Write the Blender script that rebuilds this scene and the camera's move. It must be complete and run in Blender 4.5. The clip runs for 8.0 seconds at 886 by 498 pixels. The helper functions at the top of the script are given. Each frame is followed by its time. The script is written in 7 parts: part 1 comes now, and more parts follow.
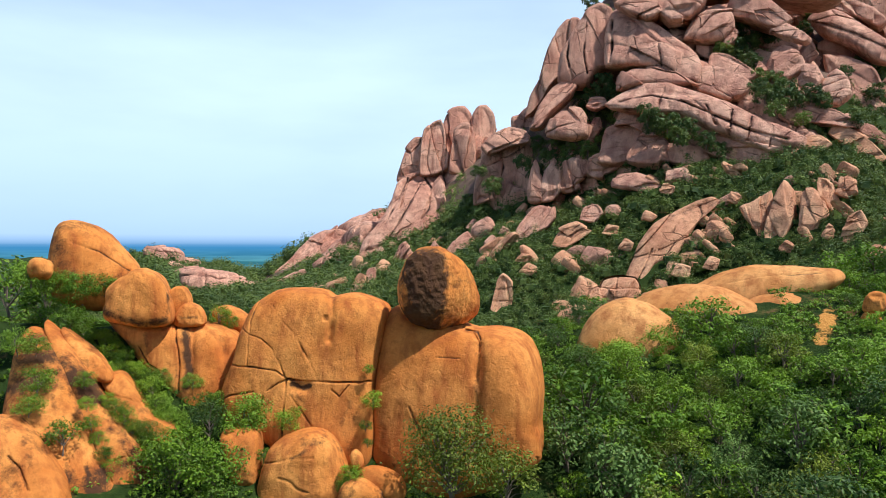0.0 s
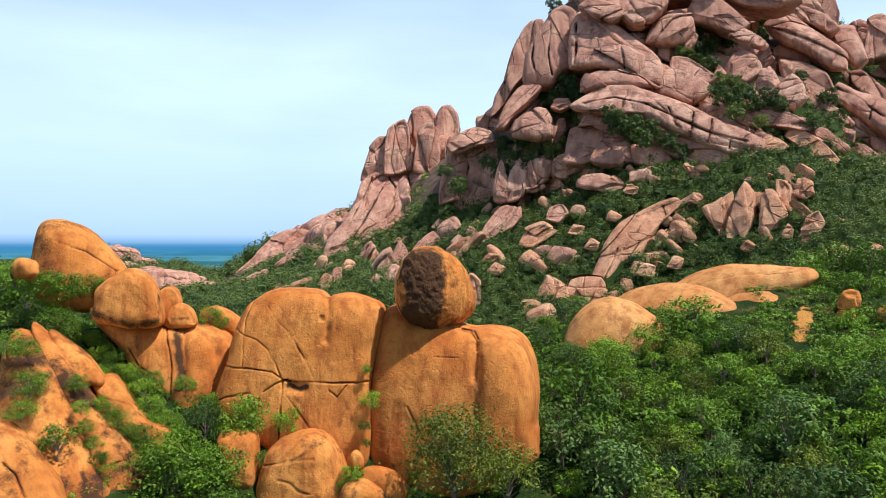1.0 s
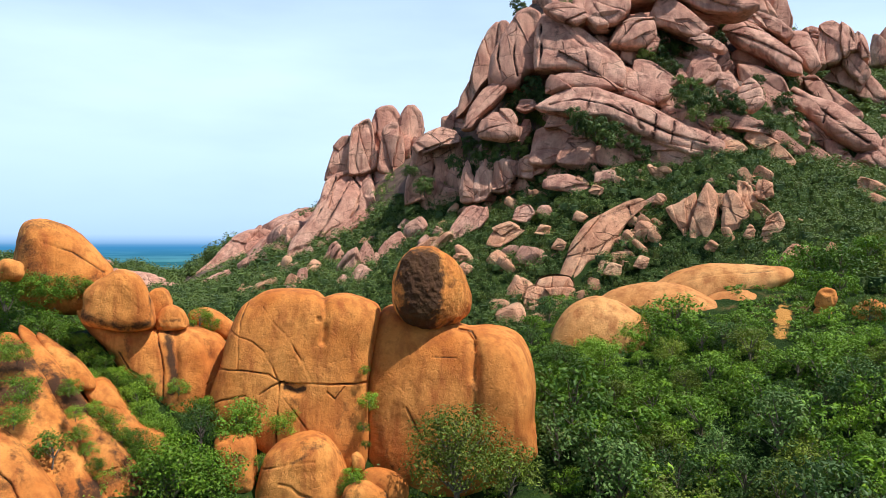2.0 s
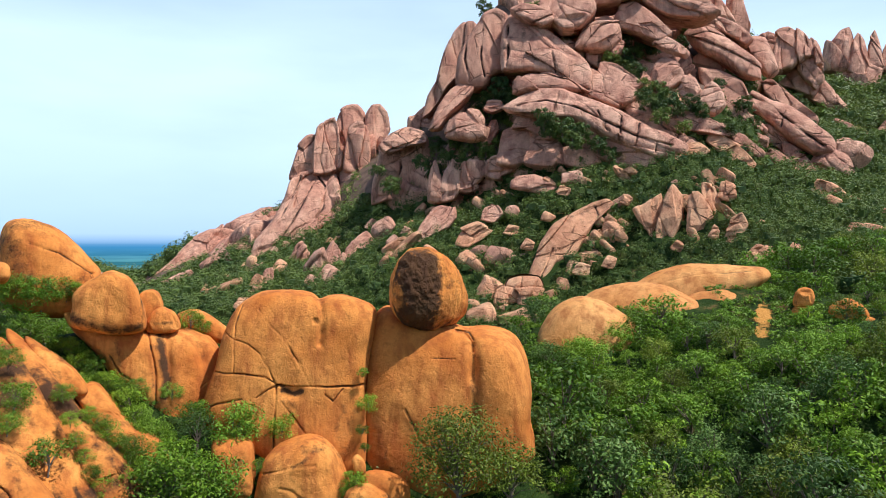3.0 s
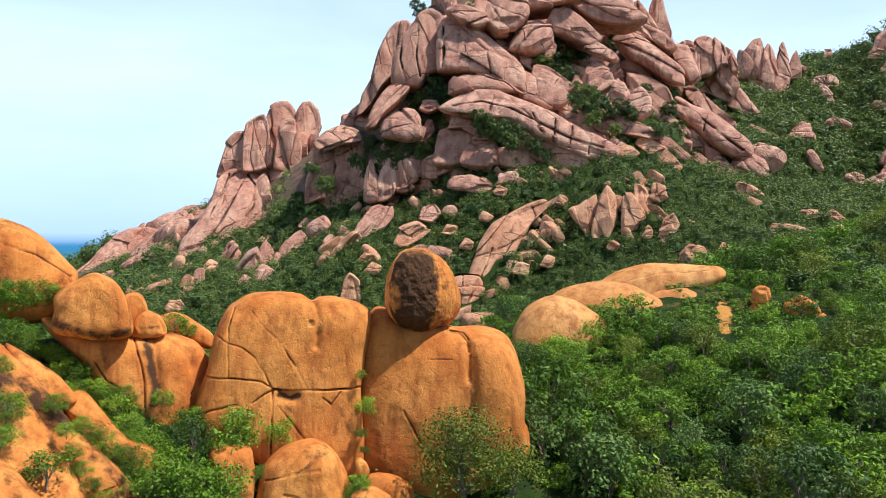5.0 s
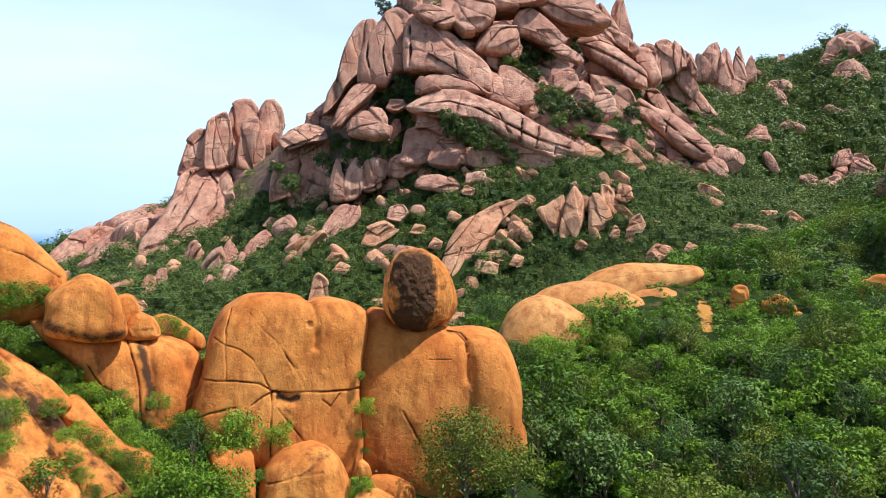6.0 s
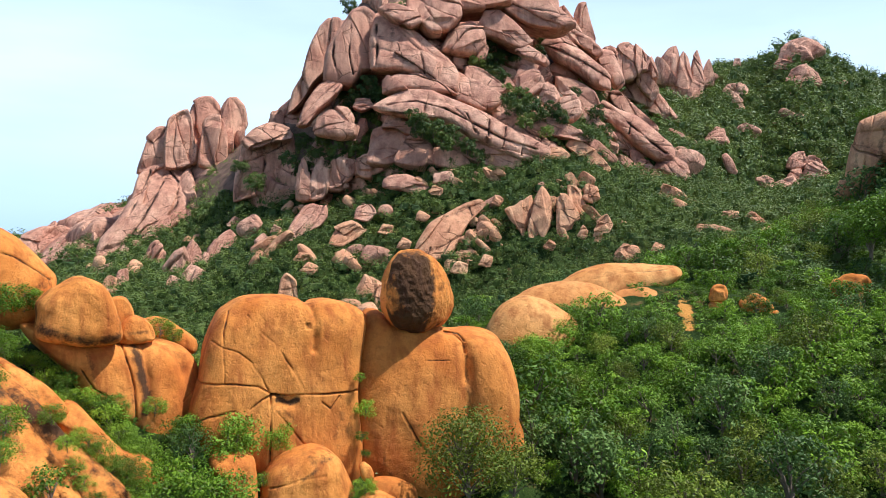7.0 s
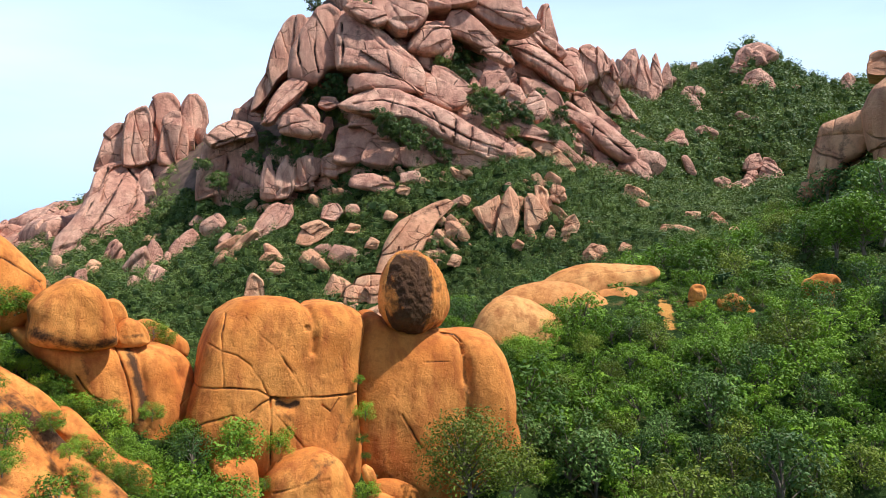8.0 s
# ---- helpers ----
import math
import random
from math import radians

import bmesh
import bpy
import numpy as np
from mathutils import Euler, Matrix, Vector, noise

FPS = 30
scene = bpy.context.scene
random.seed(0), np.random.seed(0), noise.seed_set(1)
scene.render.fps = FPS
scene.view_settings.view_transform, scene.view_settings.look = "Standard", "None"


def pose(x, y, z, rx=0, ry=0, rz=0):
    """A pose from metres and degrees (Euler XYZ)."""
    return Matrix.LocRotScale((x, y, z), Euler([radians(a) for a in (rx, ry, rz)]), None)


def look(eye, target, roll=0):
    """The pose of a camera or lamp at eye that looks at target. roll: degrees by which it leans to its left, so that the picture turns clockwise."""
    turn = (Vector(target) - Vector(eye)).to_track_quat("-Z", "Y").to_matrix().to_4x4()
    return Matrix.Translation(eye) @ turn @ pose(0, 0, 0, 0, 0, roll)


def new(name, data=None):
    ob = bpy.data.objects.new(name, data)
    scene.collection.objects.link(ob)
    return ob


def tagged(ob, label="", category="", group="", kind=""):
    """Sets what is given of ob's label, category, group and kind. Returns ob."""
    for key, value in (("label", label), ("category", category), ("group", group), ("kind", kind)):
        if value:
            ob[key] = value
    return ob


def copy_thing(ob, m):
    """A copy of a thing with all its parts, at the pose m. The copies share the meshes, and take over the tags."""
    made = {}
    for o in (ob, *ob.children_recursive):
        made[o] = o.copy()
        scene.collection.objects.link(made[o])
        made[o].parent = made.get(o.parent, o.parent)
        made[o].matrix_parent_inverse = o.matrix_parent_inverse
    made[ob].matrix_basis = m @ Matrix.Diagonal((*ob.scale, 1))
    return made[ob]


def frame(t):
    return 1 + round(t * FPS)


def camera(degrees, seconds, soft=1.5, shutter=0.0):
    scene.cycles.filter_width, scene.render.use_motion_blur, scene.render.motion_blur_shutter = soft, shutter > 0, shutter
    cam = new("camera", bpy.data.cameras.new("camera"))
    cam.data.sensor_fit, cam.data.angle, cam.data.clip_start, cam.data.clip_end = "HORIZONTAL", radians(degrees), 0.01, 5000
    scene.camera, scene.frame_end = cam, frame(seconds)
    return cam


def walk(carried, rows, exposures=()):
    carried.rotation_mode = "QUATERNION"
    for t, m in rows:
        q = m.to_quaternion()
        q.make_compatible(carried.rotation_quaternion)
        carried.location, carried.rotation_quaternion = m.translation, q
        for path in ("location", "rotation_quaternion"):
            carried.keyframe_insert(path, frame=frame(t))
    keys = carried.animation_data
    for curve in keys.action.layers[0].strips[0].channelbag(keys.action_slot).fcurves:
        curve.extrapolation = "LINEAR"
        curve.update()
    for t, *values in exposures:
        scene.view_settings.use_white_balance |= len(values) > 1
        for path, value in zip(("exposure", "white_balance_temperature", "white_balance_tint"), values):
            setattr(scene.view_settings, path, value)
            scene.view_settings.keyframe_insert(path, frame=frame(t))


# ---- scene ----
cam = camera(63.7, 8.0, soft=0.5)
# seconds, x, y, z, yaw, pitch, roll
PATH = [
    (0.0, -0.000, 0.000, 30.000, -0.000, -0.540, -0.183),
    (0.5, -1.048, -0.017, 29.996, -1.558, -0.558, -0.213),
    (1.0, -2.153, -0.012, 29.991, -3.239, -0.557, -0.189),
    (1.5, -3.218, 0.064, 29.974, -4.843, -0.544, -0.152),
    (3.0, -6.322, 0.547, 30.062, -9.540, -0.562, -0.199),
    (3.5, -7.290, 0.715, 30.083, -11.009, -0.562, -0.218),
    (4.0, -8.338, 0.898, 30.087, -12.593, -0.568, -0.198),
    (4.5, -9.304, 1.121, 30.110, -14.077, -0.577, -0.191),
    (6.0, -12.341, 2.019, 30.170, -18.788, -0.630, -0.248),
    (6.5, -13.288, 2.371, 30.184, -20.290, -0.621, -0.246),
    (7.0, -14.317, 2.741, 30.230, -21.932, -0.638, -0.234),
    (7.5, -15.282, 3.138, 30.275, -23.480, -0.664, -0.253),
    (8.0, -16.286, 3.593, 30.330, -25.142, -0.684, -0.281),
]
walk(cam, [(t, pose(x, y, z, 90 + pitch, roll, yaw)) for t, x, y, z, yaw, pitch, roll in PATH],
     exposures=[(0.0, 0.06, 5700, 9), (3.5, 0.16, 5700, 9), (8.0, 0.30, 5700, 9)])

# ---- sky and sun ----
SUN_AZIMUTH, SUN_HEIGHT = 112.0, 63.0
world = bpy.data.worlds.new("sky")
world.use_nodes = True
scene.world = world
wt = world.node_tree
wt.nodes.clear()
w_out = wt.nodes.new("ShaderNodeOutputWorld")
w_bg = wt.nodes.new("ShaderNodeBackground")
w_sky = wt.nodes.new("ShaderNodeTexSky")
w_sky.sky_type = "NISHITA"
w_sky.sun_disc = False
w_sky.sun_elevation = radians(SUN_HEIGHT)
w_sky.sun_rotation = radians(SUN_AZIMUTH)
w_sky.air_density, w_sky.dust_density, w_sky.ozone_density = 1.0, 0.6, 2.5
w_co = wt.nodes.new("ShaderNodeTexCoord")
w_map = wt.nodes.new("ShaderNodeMapping")
w_map.inputs["Scale"].default_value = (1.2, 1.2, 5.0)
w_map.inputs["Rotation"].default_value = (0.12, 0.1, 0.4)
w_noise = wt.nodes.new("ShaderNodeTexNoise")
w_noise.inputs["Scale"].default_value = 1.6
w_noise.inputs["Detail"].default_value = 6.0
w_noise.inputs["Roughness"].default_value = 0.5
w_ramp = wt.nodes.new("ShaderNodeValToRGB")
w_ramp.color_ramp.elements[0].position, w_ramp.color_ramp.elements[1].position = 0.25, 0.60
w_ramp.color_ramp.elements[0].color, w_ramp.color_ramp.elements[1].color = (0.72, 0.72, 0.72, 1), (1, 1, 1, 1)
w_mix = wt.nodes.new("ShaderNodeMix")
w_mix.data_type = "RGBA"
w_mix.inputs[7].default_value = (9.3, 11.1, 12.8, 1)
w_bg.inputs["Strength"].default_value = 0.086
w_sep = wt.nodes.new("ShaderNodeSeparateXYZ")
w_up = wt.nodes.new("ShaderNodeMapRange")
w_up.inputs["From Min"].default_value, w_up.inputs["From Max"].default_value = 0.25, 0.50
w_up.inputs["To Min"].default_value, w_up.inputs["To Max"].default_value = 1.0, 0.0
w_less = wt.nodes.new("ShaderNodeMath")
w_less.operation = "MULTIPLY"
wt.links.new(w_co.outputs["Generated"], w_sep.inputs[0])
wt.links.new(w_sep.outputs["Z"], w_up.inputs["Value"])
wt.links.new(w_up.outputs[0], w_less.inputs[1])
for a, b in ((w_co.outputs["Generated"], w_map.inputs["Vector"]), (w_map.outputs[0], w_noise.inputs["Vector"]), (w_noise.outputs["Fac"], w_ramp.inputs["Fac"]),
             (w_ramp.outputs["Color"], w_less.inputs[0]), (w_less.outputs[0], w_mix.inputs[0]), (w_sky.outputs[0], w_mix.inputs[6]), (w_mix.outputs[2], w_bg.inputs["Color"]), (w_bg.outputs[0], w_out.inputs["Surface"])):
    wt.links.new(a, b)

sun = new("sun", bpy.data.lights.new("sun", "SUN"))
sun.data.energy, sun.data.angle, sun.data.color = 5.0, radians(1.0), (1.0, 0.92, 0.80)
_h, _a = radians(SUN_HEIGHT), radians(SUN_AZIMUTH)
sun.matrix_world = look((0, 0, 0), (-math.cos(_h) * math.sin(_a), -math.cos(_h) * math.cos(_a), -math.sin(_h)))


# ---- materials ----
class Nodes:
    """A short way to write a node material."""

    def __init__(self, name):
        self.mat = bpy.data.materials.new(name)
        self.mat.use_nodes = True
        self.t = self.mat.node_tree
        self.t.nodes.clear()
        self.out = self.t.nodes.new("ShaderNodeOutputMaterial")

    def put(self, kind, **given):
        node = self.t.nodes.new(kind)
        for key, value in given.items():
            socket = node.inputs[int(key[1:])] if key[0] == "i" and key[1:].isdigit() else node.inputs[key.replace("_", " ")]
            if isinstance(value, bpy.types.NodeSocket):
                self.t.links.new(value, socket)
            else:
                socket.default_value = value
        return node

    def noise(self, vector, scale, detail=5.0, rough=0.55):
        return self.put("ShaderNodeTexNoise", Vector=vector, Scale=scale, Detail=detail, Roughness=rough).outputs["Fac"]

    def ramp(self, fac, low, high):
        node = self.put("ShaderNodeMapRange", Value=fac)
        node.inputs["From Min"].default_value, node.inputs["From Max"].default_value = low, high
        return node.outputs[0]

    def mix(self, fac, a, b, how="MIX"):
        node = self.t.nodes.new("ShaderNodeMix")
        node.data_type, node.blend_type = "RGBA", how
        for socket, value in ((node.inputs[0], fac), (node.inputs[6], a), (node.inputs[7], b)):
            if isinstance(value, bpy.types.NodeSocket):
                self.t.links.new(value, socket)
            else:
                socket.default_value = (*value, 1) if isinstance(value, tuple) else value
        return node.outputs[2]

    def math(self, how, a, b=0.0):
        node = self.t.nodes.new("ShaderNodeMath")
        node.operation = how
        for socket, value in ((node.inputs[0], a), (node.inputs[1], b)):
            if isinstance(value, bpy.types.NodeSocket):
                self.t.links.new(value, socket)
            else:
                socket.default_value = value
        return node.outputs[0]

    def place(self, scale=(1, 1, 1), turn=(0, 0, 0)):
        turned = self.put("ShaderNodeMapping", Vector=self.put("ShaderNodeNewGeometry").outputs["Position"], Scale=scale)
        turned.inputs["Rotation"].default_value = turn
        return turned.outputs[0]

    def attribute(self, name):
        node = self.put("ShaderNodeAttribute")
        node.attribute_name = name
        return node.outputs["Fac"]

    def finish(self, shader):
        self.t.links.new(shader, self.out.inputs["Surface"])
        return self.mat


def granite(name, main, pale, rust, scale, stain=(0.018, 0.015, 0.012), bump=0.5, joints=0.0, wear=0.45, deep=0.14):
    """Weathered granite: blotches, run-off streaks, mineral speckle, lichen stains and, far off, dirt-filled joints."""
    s = Nodes(name)
    here, tall = s.place(turn=(0.6, 0.5, 0.9)), s.place((1, 1, 0.10), (0, 0, 0.6))
    blotch = s.noise(here, 0.30 * scale, 6)
    streak = s.noise(tall, 1.5 * scale, 6, 0.6)
    patch = s.noise(here, 1.7 * scale, 9, 0.7)
    speck = s.noise(here, 9 * scale, 6, 0.85)
    pit = s.ramp(s.noise(here, 4.2 * scale, 3, 0.5), 0.30, 0.42)
    colour = s.mix(s.ramp(blotch, 0.36, 0.62), main, pale)
    colour = s.mix(s.math("MULTIPLY", s.ramp(streak, 0.45, 0.66), 0.8), colour, rust)
    colour = s.mix(s.math("MULTIPLY", s.ramp(patch, 0.50, 0.72), wear), colour, tuple(c * 0.5 for c in rust))
    colour = s.mix(s.math("MULTIPLY", s.ramp(speck, 0.44, 0.74), 0.30), colour, tuple(c * 0.42 for c in main))
    tint = s.ramp(s.put("ShaderNodeObjectInfo").outputs["Random"], 0.0, 1.0)
    colour = s.mix(s.math("MULTIPLY", tint, 0.4), colour, tuple(0.5 * a + 0.5 * b for a, b in zip(main, rust)))
    edge = s.math("ADD", s.math("ADD", s.attribute("stain"), s.math("MULTIPLY", s.math("SUBTRACT", patch, 0.5), 1.3)), s.math("MULTIPLY", s.math("SUBTRACT", speck, 0.5), 0.7))
    colour = s.mix(s.math("MULTIPLY", s.ramp(edge, 0.28, 0.70), 0.9), colour, stain)
    height = s.math("ADD", s.math("ADD", s.math("MULTIPLY", patch, 0.9), s.math("MULTIPLY", speck, 0.35)), s.math("MULTIPLY", pit, 0.22))
    if joints:
        own = s.put("ShaderNodeTexCoord").outputs["Object"]
        warp = s.put("ShaderNodeTexNoise", Vector=own, Scale=0.16, Detail=3.0).outputs["Color"]
        bent = s.put("ShaderNodeVectorMath", i0=own, i1=warp)
        bent.operation = "ADD"
        bent = s.put("ShaderNodeMapping", Vector=bent.outputs[0], Scale=(0.07, 0.09, 0.16)).outputs[0]
        net = s.put("ShaderNodeTexVoronoi", Vector=bent, Scale=1.0)
        net.feature = "DISTANCE_TO_EDGE"
        line = s.ramp(net.outputs["Distance"], 0.002, 0.016)
        broken = s.math("MAXIMUM", line, s.ramp(s.noise(here, 0.11, 3), 0.60, 0.48))
        line = broken
        colour = s.mix(s.math("MULTIPLY", s.math("SUBTRACT", 1.0, line), joints), colour, tuple(c * 0.22 for c in rust))
        height = s.math("ADD", height, s.math("MULTIPLY", line, 1.6))
    relief = s.put("ShaderNodeBump", Height=height, Strength=bump, Distance=deep / scale)
    b = s.put("ShaderNodeBsdfPrincipled", Base_Color=colour, Roughness=0.88, Normal=relief.outputs[0])
    b.inputs["Specular IOR Level"].default_value = 0.2
    return s.finish(b.outputs[0])


def foliage(name, dark, light, dry=(0.14, 0.15, 0.03), share=0.1, crowns=0.0):
    s = Nodes(name)
    rnd = s.put("ShaderNodeNewGeometry").outputs["Random Per Island"]
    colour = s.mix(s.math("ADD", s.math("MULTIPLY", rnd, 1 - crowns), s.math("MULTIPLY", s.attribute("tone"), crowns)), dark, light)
    big = s.noise(s.place(), 0.22, 3)
    colour = s.mix(s.math("MULTIPLY", s.ramp(big, 0.4, 0.7), 0.55), colour, tuple(0.55 * a + 0.45 * b for a, b in zip(light, dry)))
    colour = s.mix(s.ramp(rnd, 1 - share, 1 - share + 0.02), colour, dry)
    tuft = s.noise(s.place(), 0.5, 2)
    colour = s.mix(s.math("MULTIPLY", s.ramp(tuft, 0.42, 0.62), 0.45), colour, tuple(c * 0.55 for c in dark))
    one = s.ramp(s.put("ShaderNodeObjectInfo").outputs["Random"], 0.0, 1.0)
    colour = s.mix(s.math("MULTIPLY", s.ramp(one, 0.5, 0.0), 0.55), colour, tuple(c * 0.6 for c in dark))
    colour = s.mix(s.math("MULTIPLY", s.ramp(one, 0.55, 1.0), 0.5), colour, tuple(1.0 * a + 0.35 * b for a, b in zip(light, dry)))
    b = s.put("ShaderNodeBsdfPrincipled", Base_Color=colour, Roughness=0.5)
    b.inputs["Specular IOR Level"].default_value = 0.2
    tr = s.put("ShaderNodeBsdfTranslucent", Color=s.mix(0.5, colour, light))
    return s.finish(s.put("ShaderNodeMixShader", i0=0.14, i1=b.outputs[0], i2=tr.outputs[0]).outputs[0])


GRANITE_NEAR = granite("golden granite", (0.61, 0.192, 0.03), (0.90, 0.385, 0.088), (0.34, 0.082, 0.019), 1.0, stain=(0.03, 0.02, 0.013), bump=0.6, wear=0.6)
GRANITE_PALE = granite("pale golden granite", (0.62, 0.245, 0.06), (0.82, 0.42, 0.14), (0.38, 0.12, 0.035), 0.8, stain=(0.04, 0.026, 0.017), bump=0.6, wear=0.5)
GRANITE_FAR = granite("pink granite", (0.66, 0.32, 0.212), (0.90, 0.53, 0.36), (0.37, 0.152, 0.104), 0.25, stain=(0.028, 0.02, 0.018), bump=1.0, joints=0.45, wear=0.42, deep=0.28)
GRANITE_MID = granite("tan granite", (0.68, 0.325, 0.178), (0.86, 0.505, 0.285), (0.41, 0.168, 0.088), 0.38, stain=(0.03, 0.024, 0.02), bump=1.0, joints=0.4, wear=0.42, deep=0.22)
LEAF_BROAD = foliage("broad leaf green", (0.034, 0.088, 0.008), (0.25, 0.42, 0.025))
LEAF_BRIGHT = foliage("fresh leaf green", (0.06, 0.15, 0.008), (0.32, 0.50, 0.025))
LEAF_OLIVE = foliage("olive leaf", (0.075, 0.11, 0.01), (0.31, 0.38, 0.035), share=0.15)
LEAF_DARK = foliage("dark blue green leaf", (0.026, 0.07, 0.014), (0.19, 0.31, 0.065))
# Blue raised in these greens to paint in the haze of distance.
LEAF_FAR = foliage("hazed hillside leaf", (0.028, 0.072, 0.028), (0.28, 0.36, 0.06), crowns=0.6)


def bark():
    s = Nodes("grey bark")
    n = s.noise(s.place((1, 1, 0.3)), 9, 4)
    c = s.mix(n, (0.09, 0.065, 0.045), (0.22, 0.17, 0.12))
    return s.finish(s.put("ShaderNodeBsdfPrincipled", Base_Color=c, Roughness=0.9).outputs[0])


def earth():
    s = Nodes("scrub ground")
    here = s.place()
    a, b, c = s.noise(here, 0.12, 5), s.noise(here, 0.9, 6, 0.65), s.noise(here, 6, 4, 0.7)
    green = s.mix(s.ramp(b, 0.3, 0.7), (0.014, 0.03, 0.006), (0.04, 0.065, 0.012))
    soil = s.mix(c, (0.10, 0.055, 0.022), (0.22, 0.13, 0.05))
    col = s.mix(s.ramp(s.math("ADD", s.math("MULTIPLY", a, 0.4), s.math("MULTIPLY", b, 0.6)), 0.56, 0.66), green, soil)
    rock = s.mix(s.ramp(s.noise(here, 0.25, 7, 0.65), 0.35, 0.7), (0.10, 0.07, 0.05), (0.26, 0.16, 0.12))
    col = s.mix(s.ramp(s.math("ADD", s.attribute("rocky"), s.math("MULTIPLY", s.math("SUBTRACT", b, 0.5), 0.8)), 0.45, 0.6), col, rock)
    col = s.mix(s.ramp(s.math("ADD", s.attribute("bare"), s.math("MULTIPLY", s.math("SUBTRACT", b, 0.5), 1.6)), 0.45, 0.6), col, s.mix(c, (0.45, 0.19, 0.04), (0.64, 0.32, 0.08)))
    bump = s.put("ShaderNodeBump", Height=s.math("ADD", b, s.math("MULTIPLY", c, 0.4)), Strength=0.7, Distance=0.4)
    b = s.put("ShaderNodeBsdfPrincipled", Base_Color=col, Roughness=0.95, Normal=bump.outputs[0])
    b.inputs["Specular IOR Level"].default_value = 0.1
    return s.finish(b.outputs[0])


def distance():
    """Far plain and sky line, with blue haze painted in as glow; its upper edge melts into the sky."""
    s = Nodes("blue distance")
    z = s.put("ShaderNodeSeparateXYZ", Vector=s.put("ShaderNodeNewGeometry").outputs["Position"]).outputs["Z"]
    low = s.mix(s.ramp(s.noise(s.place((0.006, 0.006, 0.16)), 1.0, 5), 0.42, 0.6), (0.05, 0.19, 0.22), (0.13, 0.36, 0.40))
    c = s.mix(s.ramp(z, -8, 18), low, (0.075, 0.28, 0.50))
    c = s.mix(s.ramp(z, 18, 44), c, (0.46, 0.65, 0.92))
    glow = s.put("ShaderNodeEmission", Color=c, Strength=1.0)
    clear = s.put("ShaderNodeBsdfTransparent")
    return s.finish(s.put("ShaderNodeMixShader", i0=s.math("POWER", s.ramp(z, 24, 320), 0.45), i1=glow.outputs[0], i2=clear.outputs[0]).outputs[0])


BARK, EARTH, DISTANCE = bark(), earth(), distance()

# ---- the lie of the land ----
EYE0 = (-8.0, 1.0)
SECTIONS = []


def section(azimuth, foot_r, foot_z, mid_r, mid_z, top_r, top_z):
    """One radial profile of the mountain side: foot, break of slope and crest."""
    SECTIONS.append((azimuth, foot_r, foot_z, mid_r, mid_z, top_r, top_z))


RIDGES = []


def ridge(x0, y0, z0, x1, y1, z1, slope, near=99):
    """A crest line with the fall of the ground on both sides."""
    RIDGES.append((x0, y0, z0, x1, y1, z1, slope))


section(-47.1, 251, 14.0, 381, 14.3, 641, 14.3)
section(-34.4, 271, 8.5, 411, 10.0, 702, 13.5)
section(-26.0, 281, 7.1, 468, 5.6, 742, 14.2)
section(-21.1, 287, 5.8, 479, 4.1, 759, 22.3)
section(-17.8, 294, 4.9, 494, 1.0, 745, 10.1)
section(-14.8, 273, 6.2, 441, 2.1, 651, 3.9)
section(-13.2, 236, 7.3, 340, 7.1, 459, 8.4)
section(-9.9, 217, 8.6, 342, 14.1, 446, 28.4)
section(-5.8, 191, 10.9, 289, 19.6, 418, 38.7)
section(-2.9, 183, 11.4, 304, 24.8, 400, 46.2)
section(-0.7, 180, 11.7, 318, 30.7, 371, 63.9)
section(1.5, 180, 11.5, 300, 36.6, 362, 77.0)
section(4.6, 176, 11.8, 273, 41.4, 342, 75.8)
section(7.3, 168, 12.7, 259, 44.0, 297, 77.0)
section(9.6, 167, 12.7, 255, 45.5, 299, 93.6)
section(11.4, 165, 12.9, 248, 46.5, 305, 110.6)
section(14.1, 164, 13.0, 238, 48.6, 315, 136.7)
section(18.5, 158, 13.8, 230, 53.1, 334, 158.0)
section(22.9, 153, 16.3, 231, 54.0, 350, 162.7)
section(27.2, 153, 22.0, 230, 54.9, 384, 167.0)
section(30.1, 154, 24.3, 229, 55.4, 409, 159.9)
section(32.9, 156, 25.6, 238, 56.4, 442, 142.3)
section(34.6, 152, 25.8, 260, 54.7, 520, 149.2)
section(37.0, 144, 26.6, 266, 52.0, 647, 168.4)
section(40.6, 141, 27.3, 282, 49.8, 663, 167.6)
section(42.5, 138, 27.5, 313, 50.2, 666, 184.6)
section(45.2, 136, 28.1, 354, 52.5, 629, 176.5)
section(46.5, 136, 28.2, 364, 53.8, 590, 174.0)
section(47.5, 136, 28.2, 367, 54.3, 584, 179.2)
section(48.8, 135, 28.2, 363, 54.0, 584, 173.2)
section(50.6, 133, 28.4, 362, 53.7, 592, 159.3)
section(52.8, 132, 28.4, 361, 53.2, 615, 150.9)
section(55.8, 131, 28.5, 360, 55.0, 577, 140.3)
section(65.8, 128, 28.9, 353, 52.2, 570, 119.9)
section(87.1, 125, 29.7, 350, 44.6, 566, 80.6)

# the knoll under the balanced boulder, the hollow before it and the brushy rise beside it
ridge(-60, 46, 27, -20, 46, 24, 0.75)
ridge(-20, 46, 24, -6, 45, 19.5, 0.75)
ridge(-6, 45, 19.5, 5, 44, 18.0, 0.8)
ridge(-34, 34, 22, -16, 33, 17.5, 0.7)
ridge(14, 57, 24.0, 30, 58.5, 25.2, 0.68)
ridge(30, 58, 25.2, 46, 64, 27.0, 0.42)
ridge(46, 64, 27.0, 90, 84, 34.0, 0.42)
ridge(90, 84, 36.0, 190, 110, 58.0, 0.45)
ridge(30, 58, 25.2, 44, 42, 24.0, 0.42)
ridge(44, 42, 24.0, 80, 34, 30.0, 0.45)


